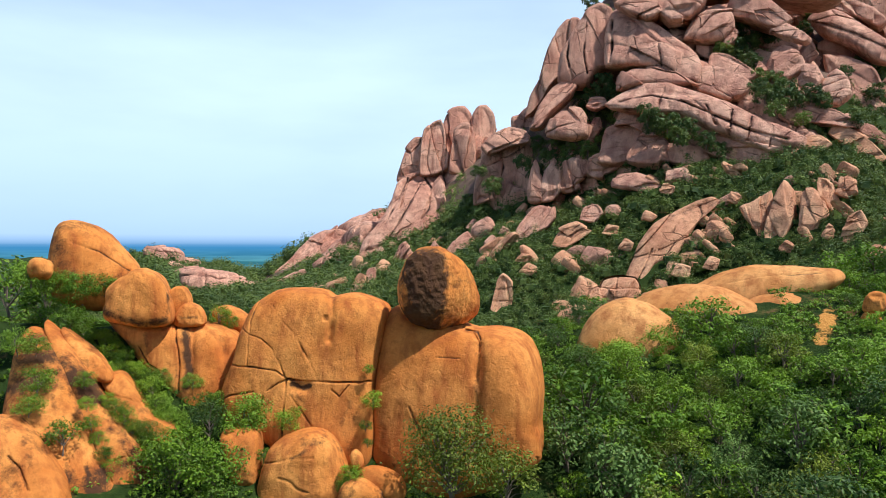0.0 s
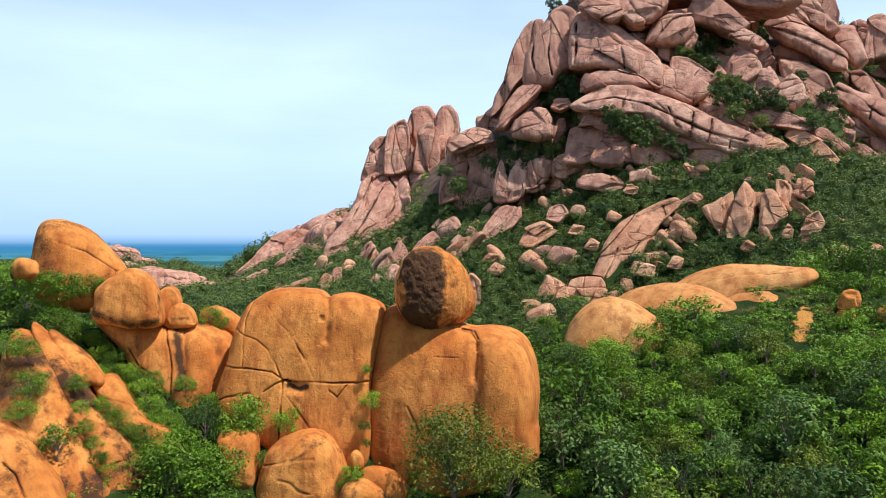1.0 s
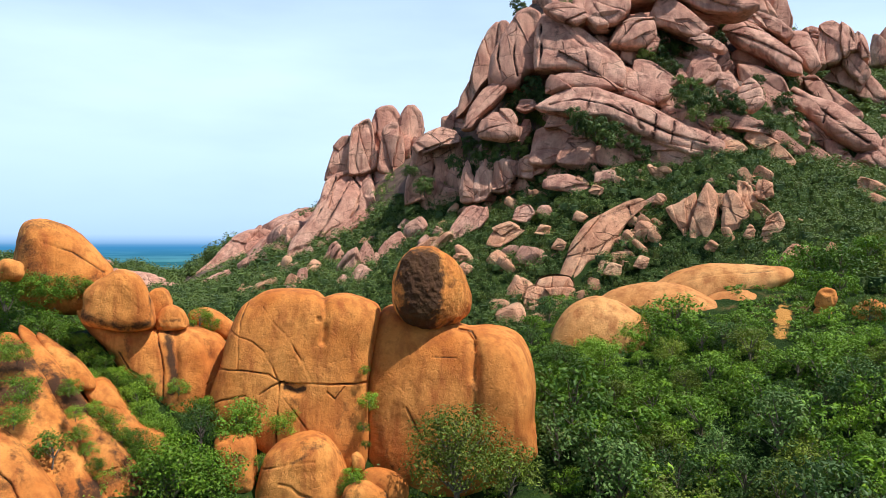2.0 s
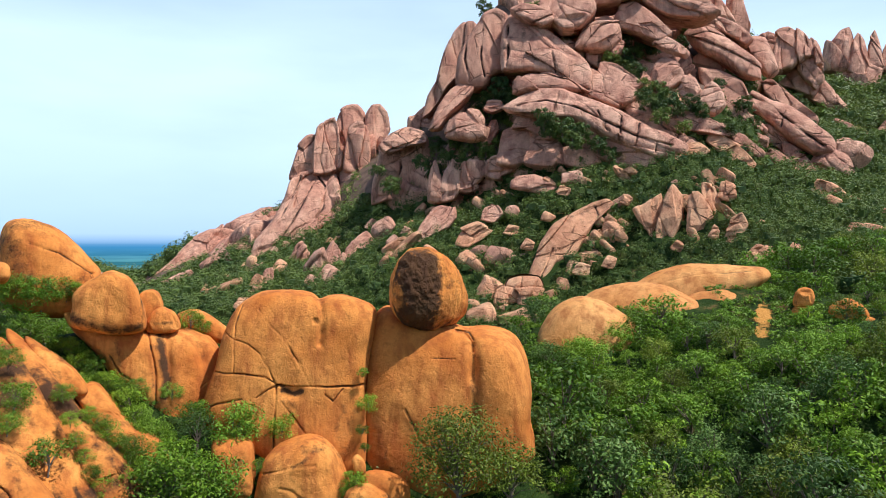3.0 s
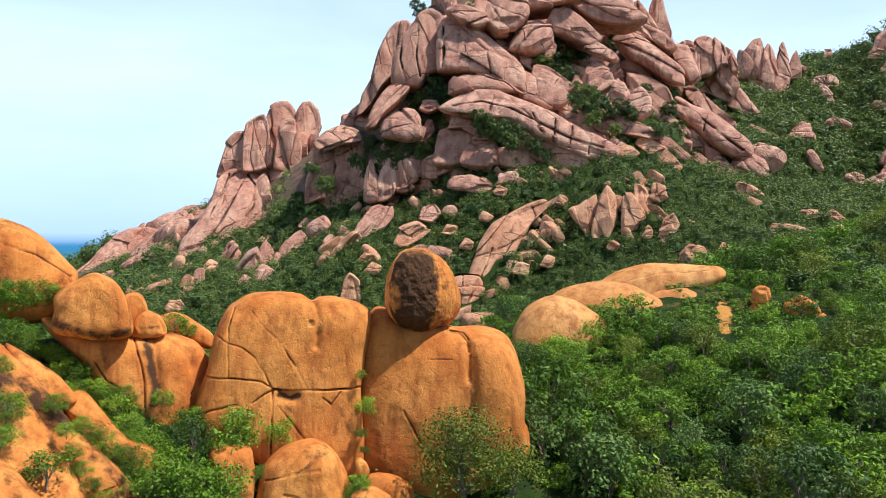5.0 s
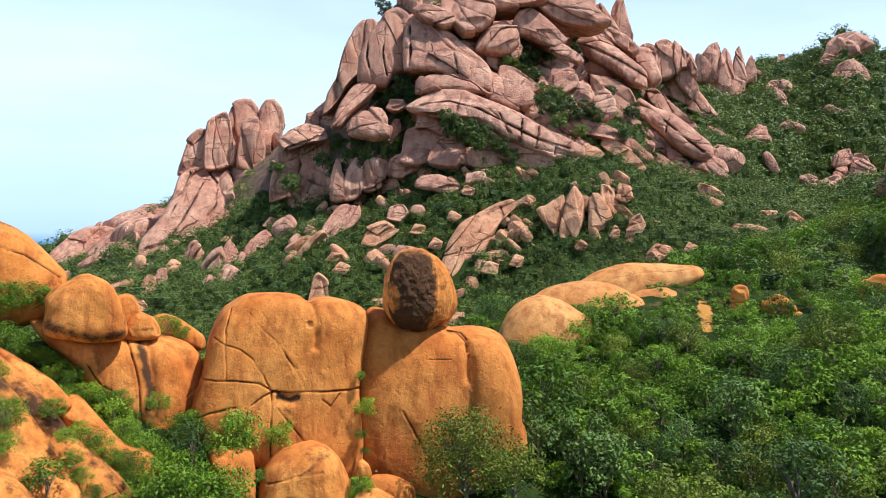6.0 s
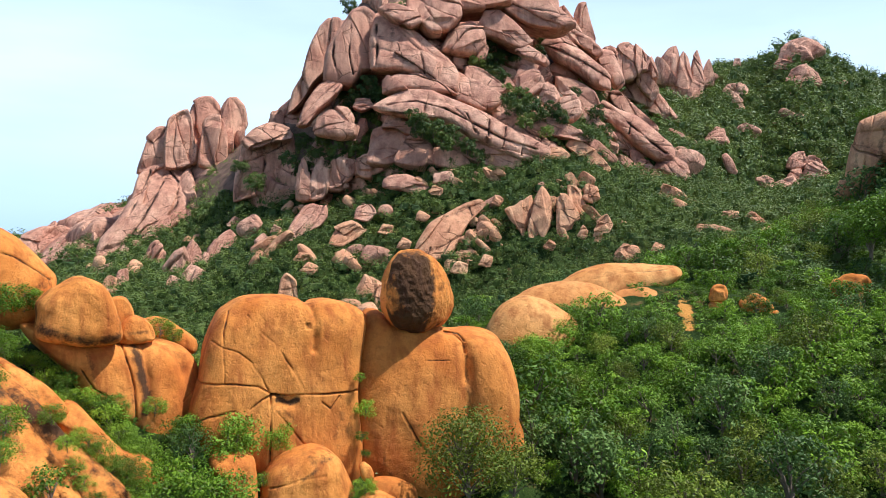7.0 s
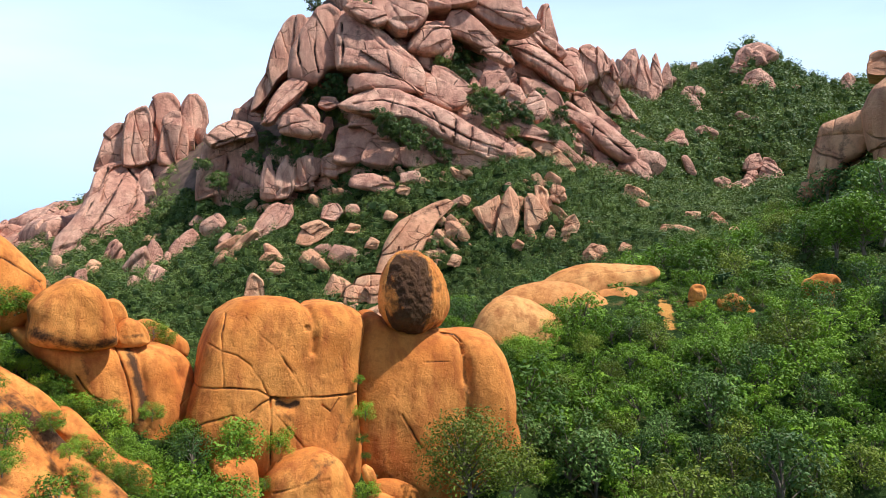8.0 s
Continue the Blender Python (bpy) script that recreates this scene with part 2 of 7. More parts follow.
def cells(i, seed):
    h = (i[..., 0] * 374761393 + i[..., 1] * 668265263 + i[..., 2] * 1274126177 + seed * 974634777) & 0xFFFFFFFF
    h = ((h ^ (h >> 13)) * 1274126177) & 0xFFFFFFFF
    return ((h ^ (h >> 16)) & 0xFFFF) / 32767.5 - 1.0


def grain(p, seed=0):
    """Smooth value noise, -1 to 1, at the points p (n, 3)."""
    i = np.floor(p).astype(np.int64)
    f = p - i
    f = f * f * (3 - 2 * f)
    out = 0
    for a in (0, 1):
        for b in (0, 1):
            for c in (0, 1):
                w = np.abs(1 - a - f[:, 0]) * np.abs(1 - b - f[:, 1]) * np.abs(1 - c - f[:, 2])
                out = out + w * cells(i + np.array((a, b, c)), seed)
    return out


def layers(p, octaves=4, seed=0):
    out, gain = 0, 0.5
    for k in range(octaves):
        out = out + gain * grain(p * 2 ** k + 17.3 * k, seed + k)
        gain *= 0.5
    return out


def land(x, y):
    """Height of the ground."""
    x, y = np.asarray(x, float), np.asarray(y, float)
    near = np.full(x.shape, -30.0)
    for x0, y0, z0, x1, y1, z1, slope in RIDGES:
        dx, dy = x1 - x0, y1 - y0
        s = np.clip(((x - x0) * dx + (y - y0) * dy) / (dx * dx + dy * dy), 0, 1)
        d = np.hypot(x - x0 - s * dx, y - y0 - s * dy)
        h = z0 + s * (z1 - z0) - slope * (np.sqrt(d * d + 9) - 3)
        near = np.where(np.abs(near - h) < 3, np.maximum(near, h) + (3 - np.abs(near - h)) ** 2 / 12, np.maximum(near, h))
    floor_z = 15.2 + 0.02 * x
    close = np.hypot(x - 4, y - 30)
    near = np.where(close < 60, np.maximum(near, floor_z - np.maximum(0, close - 22) * 0.35), near)
    az = np.degrees(np.arctan2(x - EYE0[0], y - EYE0[1]))
    r = np.hypot(x - EYE0[0], y - EYE0[1])
    s = np.array(sorted(SECTIONS))
    fr, fz, mr, mz, tr, tz = (np.interp(az, s[:, 0], s[:, k]) for k in range(1, 7))
    u = np.clip((r - fr) / (mr - fr), 0, 1)
    v = np.clip((r - mr) / (tr - mr), 0, 1)
    far = np.where(r < fr, fz - 0.22 * (fr - r), np.where(r < mr, fz + (mz - fz) * u ** 1.15, np.where(r < tr, mz + (tz - mz) * v ** 0.9, tz - 0.55 * (r - tr))))
    q = np.stack([x.ravel() / 22, y.ravel() / 22, 0 * x.ravel()], -1)
    far = far + (layers(q, 4, 5) * 5).reshape(x.shape) * np.clip((r - fr * 0.8) / 60, 0, 1)
    z = np.maximum(near, far)
    q = np.stack([x.ravel() / 3, y.ravel() / 3, 0 * x.ravel()], -1)
    return np.maximum(z + (layers(q, 3, 9) * 0.5).reshape(x.shape), -25.0)


# ---- meshes ----
def mesh_of(name, verts, faces, mat, smooth=True, values=None, sharp=0):
    """A mesh from arrays: verts (n, 3), faces (m, 3 or 4)."""
    verts, faces = np.asarray(verts, np.float32), np.asarray(faces, np.int32)
    me = bpy.data.meshes.new(name)
    m, k = faces.shape
    me.vertices.add(len(verts))
    me.vertices.foreach_set("co", verts.ravel())
    me.loops.add(m * k)
    me.loops.foreach_set("vertex_index", faces.ravel())
    me.polygons.add(m)
    me.polygons.foreach_set("loop_start", np.arange(0, m * k, k, dtype=np.int32))
    me.polygons.foreach_set("use_smooth", np.full(m, smooth))
    me.update(calc_edges=True)
    for key, value in (values or {}).items():
        me.attributes.new(key, "FLOAT", "POINT").data.foreach_set("value", np.asarray(value, np.float32))
    me.materials.append(mat)
    if sharp:
        me.set_sharp_from_angle(angle=radians(sharp))
    return me


def part(name, me, parent, label=""):
    ob = new(name, me)
    ob.parent = parent
    return tagged(ob, label)


# ---- ground: one sheet to the horizon ----
def ground():
    az = np.radians(np.concatenate([np.arange(-180, -50, 5.0), np.arange(-50, 72, 0.5), np.arange(72, 180, 5.0)]))
    r = np.concatenate([[0.002], 6 * 1.024 ** np.arange(282)])
    a, q = np.meshgrid(az, r, indexing="ij")
    x, y = EYE0[0] + q * np.sin(a), EYE0[1] + q * np.cos(a)
    z = land(x, y)
    na, nr = a.shape
    i, j = np.meshgrid(np.arange(na), np.arange(nr - 1), indexing="ij")
    i2 = (i + 1) % na
    faces = np.stack([i * nr + j, i * nr + j + 1, i2 * nr + j + 1, i2 * nr + j], -1).reshape(-1, 4)
    s = np.array(sorted(SECTIONS))
    deg = np.degrees(a)
    mr, tr = np.interp(deg, s[:, 0], s[:, 3]), np.interp(deg, s[:, 0], s[:, 5])
    steep = np.interp(deg, [-40, -12, 2, 27, 33, 40], [0.2, 0.6, 1.0, 1.0, 0.35, 0.2])
    rocky = np.clip((q - mr) / (0.25 * (tr - mr)), 0, 1) * (q < tr * 1.1) * steep
    bare = 1.0 * np.exp(-(((x - 28.0 - 0.6 * (y - 52)) / 0.8) ** 2 + ((y - 51.5) / 3.0) ** 2))
    ob = new("ground", mesh_of("ground", np.stack([x, y, z], -1).reshape(-1, 3), faces, EARTH, True, {"rocky": rocky.ravel(), "bare": bare.ravel()}))
    tagged(ob, "green scrubby hillside soil running out to a plain", "ground", kind="structure")
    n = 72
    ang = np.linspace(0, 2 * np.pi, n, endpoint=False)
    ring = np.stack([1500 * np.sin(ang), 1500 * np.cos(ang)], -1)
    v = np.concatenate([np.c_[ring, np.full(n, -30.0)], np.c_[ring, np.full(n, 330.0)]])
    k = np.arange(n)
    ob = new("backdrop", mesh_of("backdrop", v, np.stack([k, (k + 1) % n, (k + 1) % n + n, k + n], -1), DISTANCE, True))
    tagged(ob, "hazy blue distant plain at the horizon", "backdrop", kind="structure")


ground()

# ---- rocks ----
SPHERES = {}


def ball(n):
    """Directions on a cube blown up to a sphere, n squares to an edge, and its faces."""
    if n not in SPHERES:
        g = np.tan(np.linspace(-1, 1, n + 1) * math.pi / 4)
        u, v = np.meshgrid(g, g, indexing="ij")
        one = np.ones_like(u)
        sides = [(one, u, v), (-one, v, u), (v, one, u), (u, -one, v), (u, v, one), (v, u, -one)]
        pts = np.concatenate([np.stack(s, -1).reshape(-1, 3) for s in sides])
        i, j = np.meshgrid(np.arange(n), np.arange(n), indexing="ij")
        q = np.stack([i * (n + 1) + j, (i + 1) * (n + 1) + j, (i + 1) * (n + 1) + j + 1, i * (n + 1) + j + 1], -1).reshape(-1, 4)
        faces = np.concatenate([q + k * (n + 1) ** 2 for k in range(6)])
        _, first, back = np.unique(np.round(pts, 5), axis=0, return_index=True, return_inverse=True)
        pts = pts[first]
        SPHERES[n] = pts / np.linalg.norm(pts, axis=1, keepdims=True), back.reshape(-1)[faces]
    return SPHERES[n]


def nearest(x, z, path):
    """The nearest points on a line of points, and how far they are."""
    best, qx, qz = np.full(x.shape, 1e9), np.zeros(x.shape), np.zeros(x.shape)
    for k in range(0, len(path) - 2, 2):
        x0, z0, x1, z1 = path[k:k + 4]
        dx, dz = x1 - x0, z1 - z0
        s = np.clip(((x - x0) * dx + (z - z0) * dz) / (dx * dx + dz * dz + 1e-9), 0, 1)
        d = np.hypot(x - x0 - s * dx, z - z0 - s * dz)
        closer = d < best
        best, qx, qz = np.where(closer, d, best), np.where(closer, x0 + s * dx, qx), np.where(closer, z0 + s * dz, qz)
    return best, qx, qz


def blocks(u, v, wide, long, seed):
    """Jointed courses of blocks in a plane: distance from the nearest joint, and a number of its own for each block."""
    row = np.floor(v / wide).astype(np.int64)
    f = v / wide - row
    shift = cells(np.stack([row, row * 0 + 3, row * 0], -1), seed)
    stretch = long * (1 + 0.4 * cells(np.stack([row, row * 0 + 9, row * 0], -1), seed))
    col = np.floor(u / stretch + 5 * shift).astype(np.int64)
    g = u / stretch + 5 * shift - col
    edge = np.minimum(np.minimum(f, 1 - f) * wide, np.minimum(g, 1 - g) * stretch)
    return edge, cells(np.stack([row, col, row * 0 + 1], -1), seed), f


def body_of_rock(n, a, b, c, power, seed, taper=0.0, shear=0.0, lump=0.06, cuts=0, splits=0, bend=0.0, rake=0.0, courses=0.0, stain="", fine=1.0):
    d, faces = ball(n)
    if n > 60 or courses:
        d = d + (0, -0.6, 0)
        d = d / np.linalg.norm(d, axis=1, keepdims=True)
    rnd = np.random.RandomState(seed)
    half = np.array((a, b, c)) / 2
    s = (np.abs(d) ** power).sum(1) ** (-1 / power)
    p = d * s[:, None]
    p[:, 0] = p[:, 0] * (1 - taper * p[:, 2]) + shear * p[:, 2]
    p[:, 1] = p[:, 1] * (1 - 0.5 * taper * p[:, 2])
    p[:, 1] += rake * p[:, 2]
    p = p * half
    p[:, 2] -= bend * c * (p[:, 0] / half[0]) ** 2 - bend * c * 0.3
    small = min(a, b, c)
    off = rnd.rand(3) * 50
    for _ in range(cuts):
        w = rnd.normal(size=3) * (1, 0.6, 1)
        w = w / half
        w /= np.linalg.norm(w)
        reach = np.abs(p @ w).max() * rnd.uniform(0.60, 0.88)
        over = np.maximum(p @ w - reach, 0)
        p = p - w * (over * 0.97)[:, None]
    seams = np.zeros(len(p))
    for _ in range(splits):
        w = rnd.normal(size=3) * (1.2, 0.3, 0.5)
        w /= np.linalg.norm(w)
        gap = np.abs((p - (rnd.rand(3) - 0.5) * half * 1.3) @ w + layers(p / (0.3 * small) + off, 2, seed + 3) * 0.08 * small)
        p = p - d * (0.07 * small * np.exp(-(gap / (0.035 * small + 0.25)) ** 2))[:, None]
        seams = np.maximum(seams, 0.55 * np.exp(-(gap / (0.02 * small + 0.2)) ** 2))
    p = p + d * (layers(p / (0.55 * (a * b * c) ** (1 / 3)) + off, 3, seed) * lump * 2 * small)[:, None]
    p = p + d * (layers(p / (0.9 * fine) + off, 4, seed + 9) * min(0.12, 0.02 * small) * fine)[:, None]
    if courses:
        warp = layers(p / 9 + off, 3, seed + 71) * 4
        go, up = (p[:, 2], p[:, 0]) if c > 1.25 * a else (p[:, 0], p[:, 2])
        edge, own, _ = blocks(go + 0.3 * p[:, 1] + warp, up + 0.5 * p[:, 1] + warp, courses, courses * 3.2, seed)
        hide = np.clip(grain(p / 11 + off, seed + 73) * 3 + 0.5, 0, 1)
        p = p + d * (hide * (0.12 * courses * own - 0.20 * courses * np.exp(-edge / 0.42)))[:, None]
        seams = np.maximum(seams, 0.6 * hide * np.exp(-edge / 0.4))
    u, v, front = p[:, 0] / half[0], p[:, 2] / half[2], p[:, 1] < 0.1 * b
    mark = seams
    # Lichen, with the boulder's unlit left half and dark foot painted in too.
    if stain == "patch":
        mark = 0.24 + (0.95 * np.clip((-0.06 + 0.12 * v - u) * 3.2, 0, 1) * np.clip((u + 1.05) * 6, 0, 1) * np.clip((1.0 - v) * 4, 0, 1) * 0.8 + 0.3 * np.exp(-((v + 0.95) / 0.25) ** 2)) * front
    if stain == "patch":
        crust = layers(p / 0.30 + off, 3, 5)
        p = p + d * (np.clip(mark * 1.3, 0, 1) * (0.10 * crust - 0.02) + 0.03 * crust)[:, None]
        mark = np.clip(mark * (0.95 - 0.55 * crust) + 0.35 * layers(p / 1.3 + off, 3, 31) * front, 0, 1)
    return p, faces, mark


LABELS = {
    "balanced_boulder": "egg-shaped golden granite boulder with black lichen and painted shade, balanced on a block",
    "front_block": "tall rounded golden granite block with a dark groove",
    "middle_block": "blocky golden granite outcrop split by dark joints",
    "left_block": "rounded golden granite outcrop with dark water streaks",
    "leaning_boulder": "large sloping golden granite boulder with grey lichen on its crown",
    "rounded_boulder": "smooth rounded orange granite boulder resting on a ledge",
    "slab": "steep inclined orange granite slab among shrubs",
    "flake": "split flake of orange granite at the block's foot",
    "dome": "low pale golden granite dome rising from the brush",
    "boulder": "weathered golden granite boulder among shrubs",
}
FOOT = []


def near_rock(name, x, y, z, a, b, c, tilt=0, yaw=0, power=2.6, seed=1, n=40, **shape):
    p, faces, mark = body_of_rock(n, a, b, c, power, seed, **shape)
    ob = new(name, mesh_of(name, p, faces, GRANITE_PALE if name == "dome" else GRANITE_NEAR, True, {"stain": mark}, 48))
    ob.matrix_world = pose(x, y, z, 0, tilt, yaw)
    FOOT.append((x, y, 0.5 * max(a, b) * (0.8 if abs(tilt) < 30 else 0.55)))
    return tagged(ob, LABELS[name], "boulder" if "b" in name[:1] or "boulder" in name else "rock", group="golden granite rocks on the knoll")


ROOTS = []
FAR_LABELS = {"rock_face": "large rounded pink granite slab on the mountain side", "boulder": "weathered pink granite block among hillside scrub", "cliff": "sheer reddish granite cliff above the brush"}


def mountain_rock(name, x, y, z, a, b, c, tilt=0, yaw=0, power=2.8, seed=1, n=0, **shape):
    n = n or (30 if max(a, c) > 18 else 16 if max(a, c) > 10 else 11 if max(a, c) > 7 else 8)
    shape.setdefault("cuts", 3 if max(a, c) > 18 else 7)
    shape.setdefault("splits", 2 if max(a, c) > 14 else 1 if max(a, c) > 8 else 0)
    shape.setdefault("courses", 8.0 if max(a, c) > 18 else 5.5 if max(a, c) > 12 else 0)
    ROOTS.append((x, y, z, a, b, c, tilt, yaw))
    shape.setdefault("rake", 0.3)
    shape.setdefault("lump", 0.035)
    p, faces, mark = body_of_rock(n, a, b, c, power, seed, fine=3.0, **shape)
    ob = new(name, mesh_of(name, p, faces, GRANITE_MID if y < 178 else GRANITE_FAR, True, {"stain": mark}, 25))
    ob.matrix_world = pose(x, y, z, 0, tilt, yaw)
    return tagged(ob, FAR_LABELS[name], "boulder" if name == "boulder" else "rock", group="granite blocks of the mountain")


def stone_body(outline, deep, back, power, rake, n, seed, lump, cuts, courses, dip, joints, marks, dents, near, block=1.0, round_off=0.45):
    """A rock with a rounded front: its outline stands in the local xz plane, the front bulges towards -y and the back away."""
    rnd = np.random.RandomState(seed)
    line = np.array(outline, float).reshape(-1, 2)
    half = np.abs(line).max(0)
    line = line / half
    a, b, c = line, np.roll(line, -1, 0), np.roll(line, -2, 0)
    o = np.roll(line, 1, 0)
    line = np.stack([a + (1 - round_off) * k * (b - a) + round_off * 0.5 * k * ((b - o) + k * (2 * o - 5 * a + 4 * b - c) + k * k * (3 * a - o - 3 * b + c)) for k in (0, 0.2, 0.4, 0.6, 0.8)], 1).reshape(-1, 2)
    ang, rad = np.arctan2(line[:, 1], line[:, 0]), np.hypot(line[:, 0], line[:, 1])
    order = np.argsort(ang)
    ang, rad = ang[order], rad[order]

    def shell(m, depth):
        g = np.linspace(-1, 1, m + 1)
        u, v = np.meshgrid(g, g, indexing="ij")
        r, th = np.maximum(np.abs(u), np.abs(v)).ravel(), np.arctan2(v, u).ravel()
        s = 1 - (1 - r) ** 1.5
        q = s * np.interp(th, ang, rad, period=2 * math.pi)
        p = np.stack([q * np.cos(th) * half[0], depth * np.clip(1 - s ** power, 0, 1) ** (1 / power), q * np.sin(th) * half[1]], -1)
        i, j = np.meshgrid(np.arange(m), np.arange(m), indexing="ij")
        return p, np.stack([i * (m + 1) + j, (i + 1) * (m + 1) + j, (i + 1) * (m + 1) + j + 1, i * (m + 1) + j + 1], -1).reshape(-1, 4), s

    p, faces, s = shell(n, -deep)
    size = float(np.sqrt(half[0] * half[1])) * 2
    off = rnd.rand(3) * 50
    for _ in range(cuts):
        w = rnd.normal(size=3) * (1, 0.5, 1) - (0, 0.5, 0)
        w = w / np.array((half[0], deep, half[1]))
        w /= np.linalg.norm(w)
        over = np.maximum(p @ w - (p @ w).max() * (rnd.uniform(0.66, 0.95) if near or size > 9 else rnd.uniform(0.5, 0.85)), 0)
        p = p - w * (over * 0.95)[:, None] * np.clip((1 - s) * 6, 0, 1)[:, None]
    d = p / np.array((half[0], deep * 0.6, half[1])) ** 2
    d = d / (np.linalg.norm(d, axis=1, keepdims=True) + 1e-9)
    p = p + d * (layers(p / (0.34 * size) + off, 3, seed) * lump * size)[:, None]
    scale = 1.0 if near else 4.0
    p = p + d * (layers(p / (0.8 * scale) + off, 4, seed + 9) * 0.055 * scale)[:, None]
    mark = np.zeros(len(p))
    if courses:
        # joint-bounded blocks, drawn out along the dip, each with a level and a tilt of its own
        a = radians(dip)
        warp = layers(p / (2.5 * courses) + off, 3, seed + 71) * 0.5 * courses
        q = np.stack([(p[:, 0] * math.cos(a) - p[:, 2] * math.sin(a) + warp) / (3.0 * courses), (p[:, 0] * math.sin(a) + p[:, 2] * math.cos(a) + warp) / courses], -1)
        low, high = q.min(0), q.max(0)
        k = int(np.clip((high - low).prod() * 1.1, 4, 70))
        seeds, tilt, own = low + rnd.rand(k, 2) * (high - low), rnd.normal(size=(k, 2)), rnd.uniform(-1, 1, k)
        far = np.hypot(q[:, None, 0] - seeds[:, 0], q[:, None, 1] - seeds[:, 1])
        first = far.argmin(1)
        edge = np.partition(far, 1, axis=1)
        edge = edge[:, 1] - edge[:, 0]
        lift = 0.13 * own[first] + 0.16 * ((q - seeds[first]) * tilt[first]).sum(1)
        hide = np.clip(grain(p / (2.6 * courses) + off, seed + 73) * 3 + 0.9, 0.15, 1)
        p = p + d * (block * min(courses, 6.0) * (lift - 0.12 * hide * np.exp(-edge / 0.06)))[:, None]
        mark = np.maximum(mark, 0.42 * hide * np.exp(-edge / 0.05))
    wob = layers(p / (1.2 * scale) + off, 3, seed + 21) * 0.10 * scale
    reach = 1.5 * size / n
    for width, depth, *path in joints:
        gap, qx, qz = nearest(p[:, 0] + wob, p[:, 2] + wob, path)
        pull = np.where(gap < reach, 1 - (gap / reach) ** 0.85, 0) if width < reach else 0 * gap
        p[:, 0] += (qx - p[:, 0] - wob) * pull * (s < 0.97)
        p[:, 2] += (qz - p[:, 2] - wob) * pull * (s < 0.97)
        gap = gap * (1 - pull)
        fade = np.clip(0.8 + 1.2 * grain(p / (1.1 * scale) + off, seed + 61), 0.2, 1.1)
        p = p - d * (fade * depth * np.exp(-(gap / width) ** 2))[:, None]
        mark = np.maximum(mark, ((0.6 if near else 0.75) if width < reach else 0.25) * np.clip(fade, 0, 1) * np.exp(-(gap / (1.2 * width)) ** 2))
    for x, z, rx, rz, depth in dents:
        dent = np.exp(-((p[:, 0] - x) / rx) ** 4 - ((p[:, 2] - z) / rz) ** 4)
        p = p - d * (dent * depth)[:, None]
    for width, strength, *path in marks:
        gap, _, _ = nearest(p[:, 0] + 2 * wob, p[:, 2] + wob, path)
        mark = np.maximum(mark, strength * np.exp(-(gap / width) ** 2))
    q, f, _ = shell(14, back)
    q = q * (0.95, 1, 0.95)
    v = np.concatenate([p, q])
    v[:, 1] += rake * v[:, 2]
    return v, np.concatenate([faces, f[:, ::-1] + len(p)]), np.concatenate([mark, np.zeros(len(q))])


STANDS = []


def near_stone(name, x, y, z, yaw, deep, outline, power=3.0, rake=0.2, back=0.0, n=120, seed=1, lump=0.05, cuts=0, courses=0.0, dip=0.0, joints=(), marks=(), dents=(), stain=0.0):
    v, faces, mark = stone_body(outline, deep, back or deep, power, rake, n, seed, lump, cuts, courses, dip, joints, marks, dents, True, 0.28, 1.0)
    if stain:
        mark = np.maximum(mark, stain * np.clip(layers(v * 0.5 + seed, 4, seed + 51) * 1.8 + 0.25, 0, 1))
    ob = new(name, mesh_of(name, v, faces, GRANITE_PALE if name == "dome" else GRANITE_NEAR, True, {"stain": mark}, 60))
    ob.matrix_world = pose(x, y, z, 0, 0, yaw)
    wide = np.abs(v[:, 0]).max()
    for q in (-0.5, 0.5):
        FOOT.append((x + q * wide * math.cos(radians(yaw)), y + q * wide * math.sin(radians(yaw)), 0.5 * max(wide, deep)))
    return tagged(ob, LABELS[name], "boulder" if "boulder" in name else "rock", group="golden granite rocks on the knoll")


def mountain_stone(name, x, y, z, yaw, deep, outline, power=7.0, rake=0.45, back=0.0, n=0, seed=1, lump=0.014, cuts=7, courses=0.0, dip=0.0, joints=(), marks=(), dents=(), stain=0.0):
    wide = float(np.abs(outline).max())
    courses = courses or 0.26 * float(np.ptp(np.array(outline)[::2]) + np.ptp(np.array(outline)[1::2]))
    n = n or (110 if wide > 14 else 70 if wide > 6 else 36)
    v, faces, mark = stone_body(outline, deep, back or 1.5 * deep, power, rake, n, seed, lump, cuts, courses, dip, joints, marks, dents, False)
    ob = new(name, mesh_of(name, v, faces, GRANITE_MID if y < 205 else GRANITE_FAR, True, {"stain": mark}, 24))
    ob.matrix_world = pose(x, y, z, 0, 0, yaw)
    if wide > 5:
        STANDS.append((x, y, z, yaw, deep, rake, outline))
    return tagged(ob, FAR_LABELS[name], "boulder" if name == "boulder" else "rock", group="granite blocks of the mountain")


near_rock("balanced_boulder", -0.25, 41.6, 27.35, 4.95, 3.15, 4.80, tilt=0, yaw=33, power=2.3, seed=3, n=110, taper=0.22, shear=-0.14, lump=0.045, stain="patch")
near_rock("boulder", -23.1, 40.9, 28.4, 1.36, 1.60, 1.23, tilt=0, yaw=29, power=2.4, seed=33, n=20, lump=0.08)
near_rock("boulder", 45.2, 49.7, 25.7, 3.44, 2.40, 3.23, tilt=-12, yaw=-53, power=2.6, cuts=3, seed=69, n=20, lump=0.1)

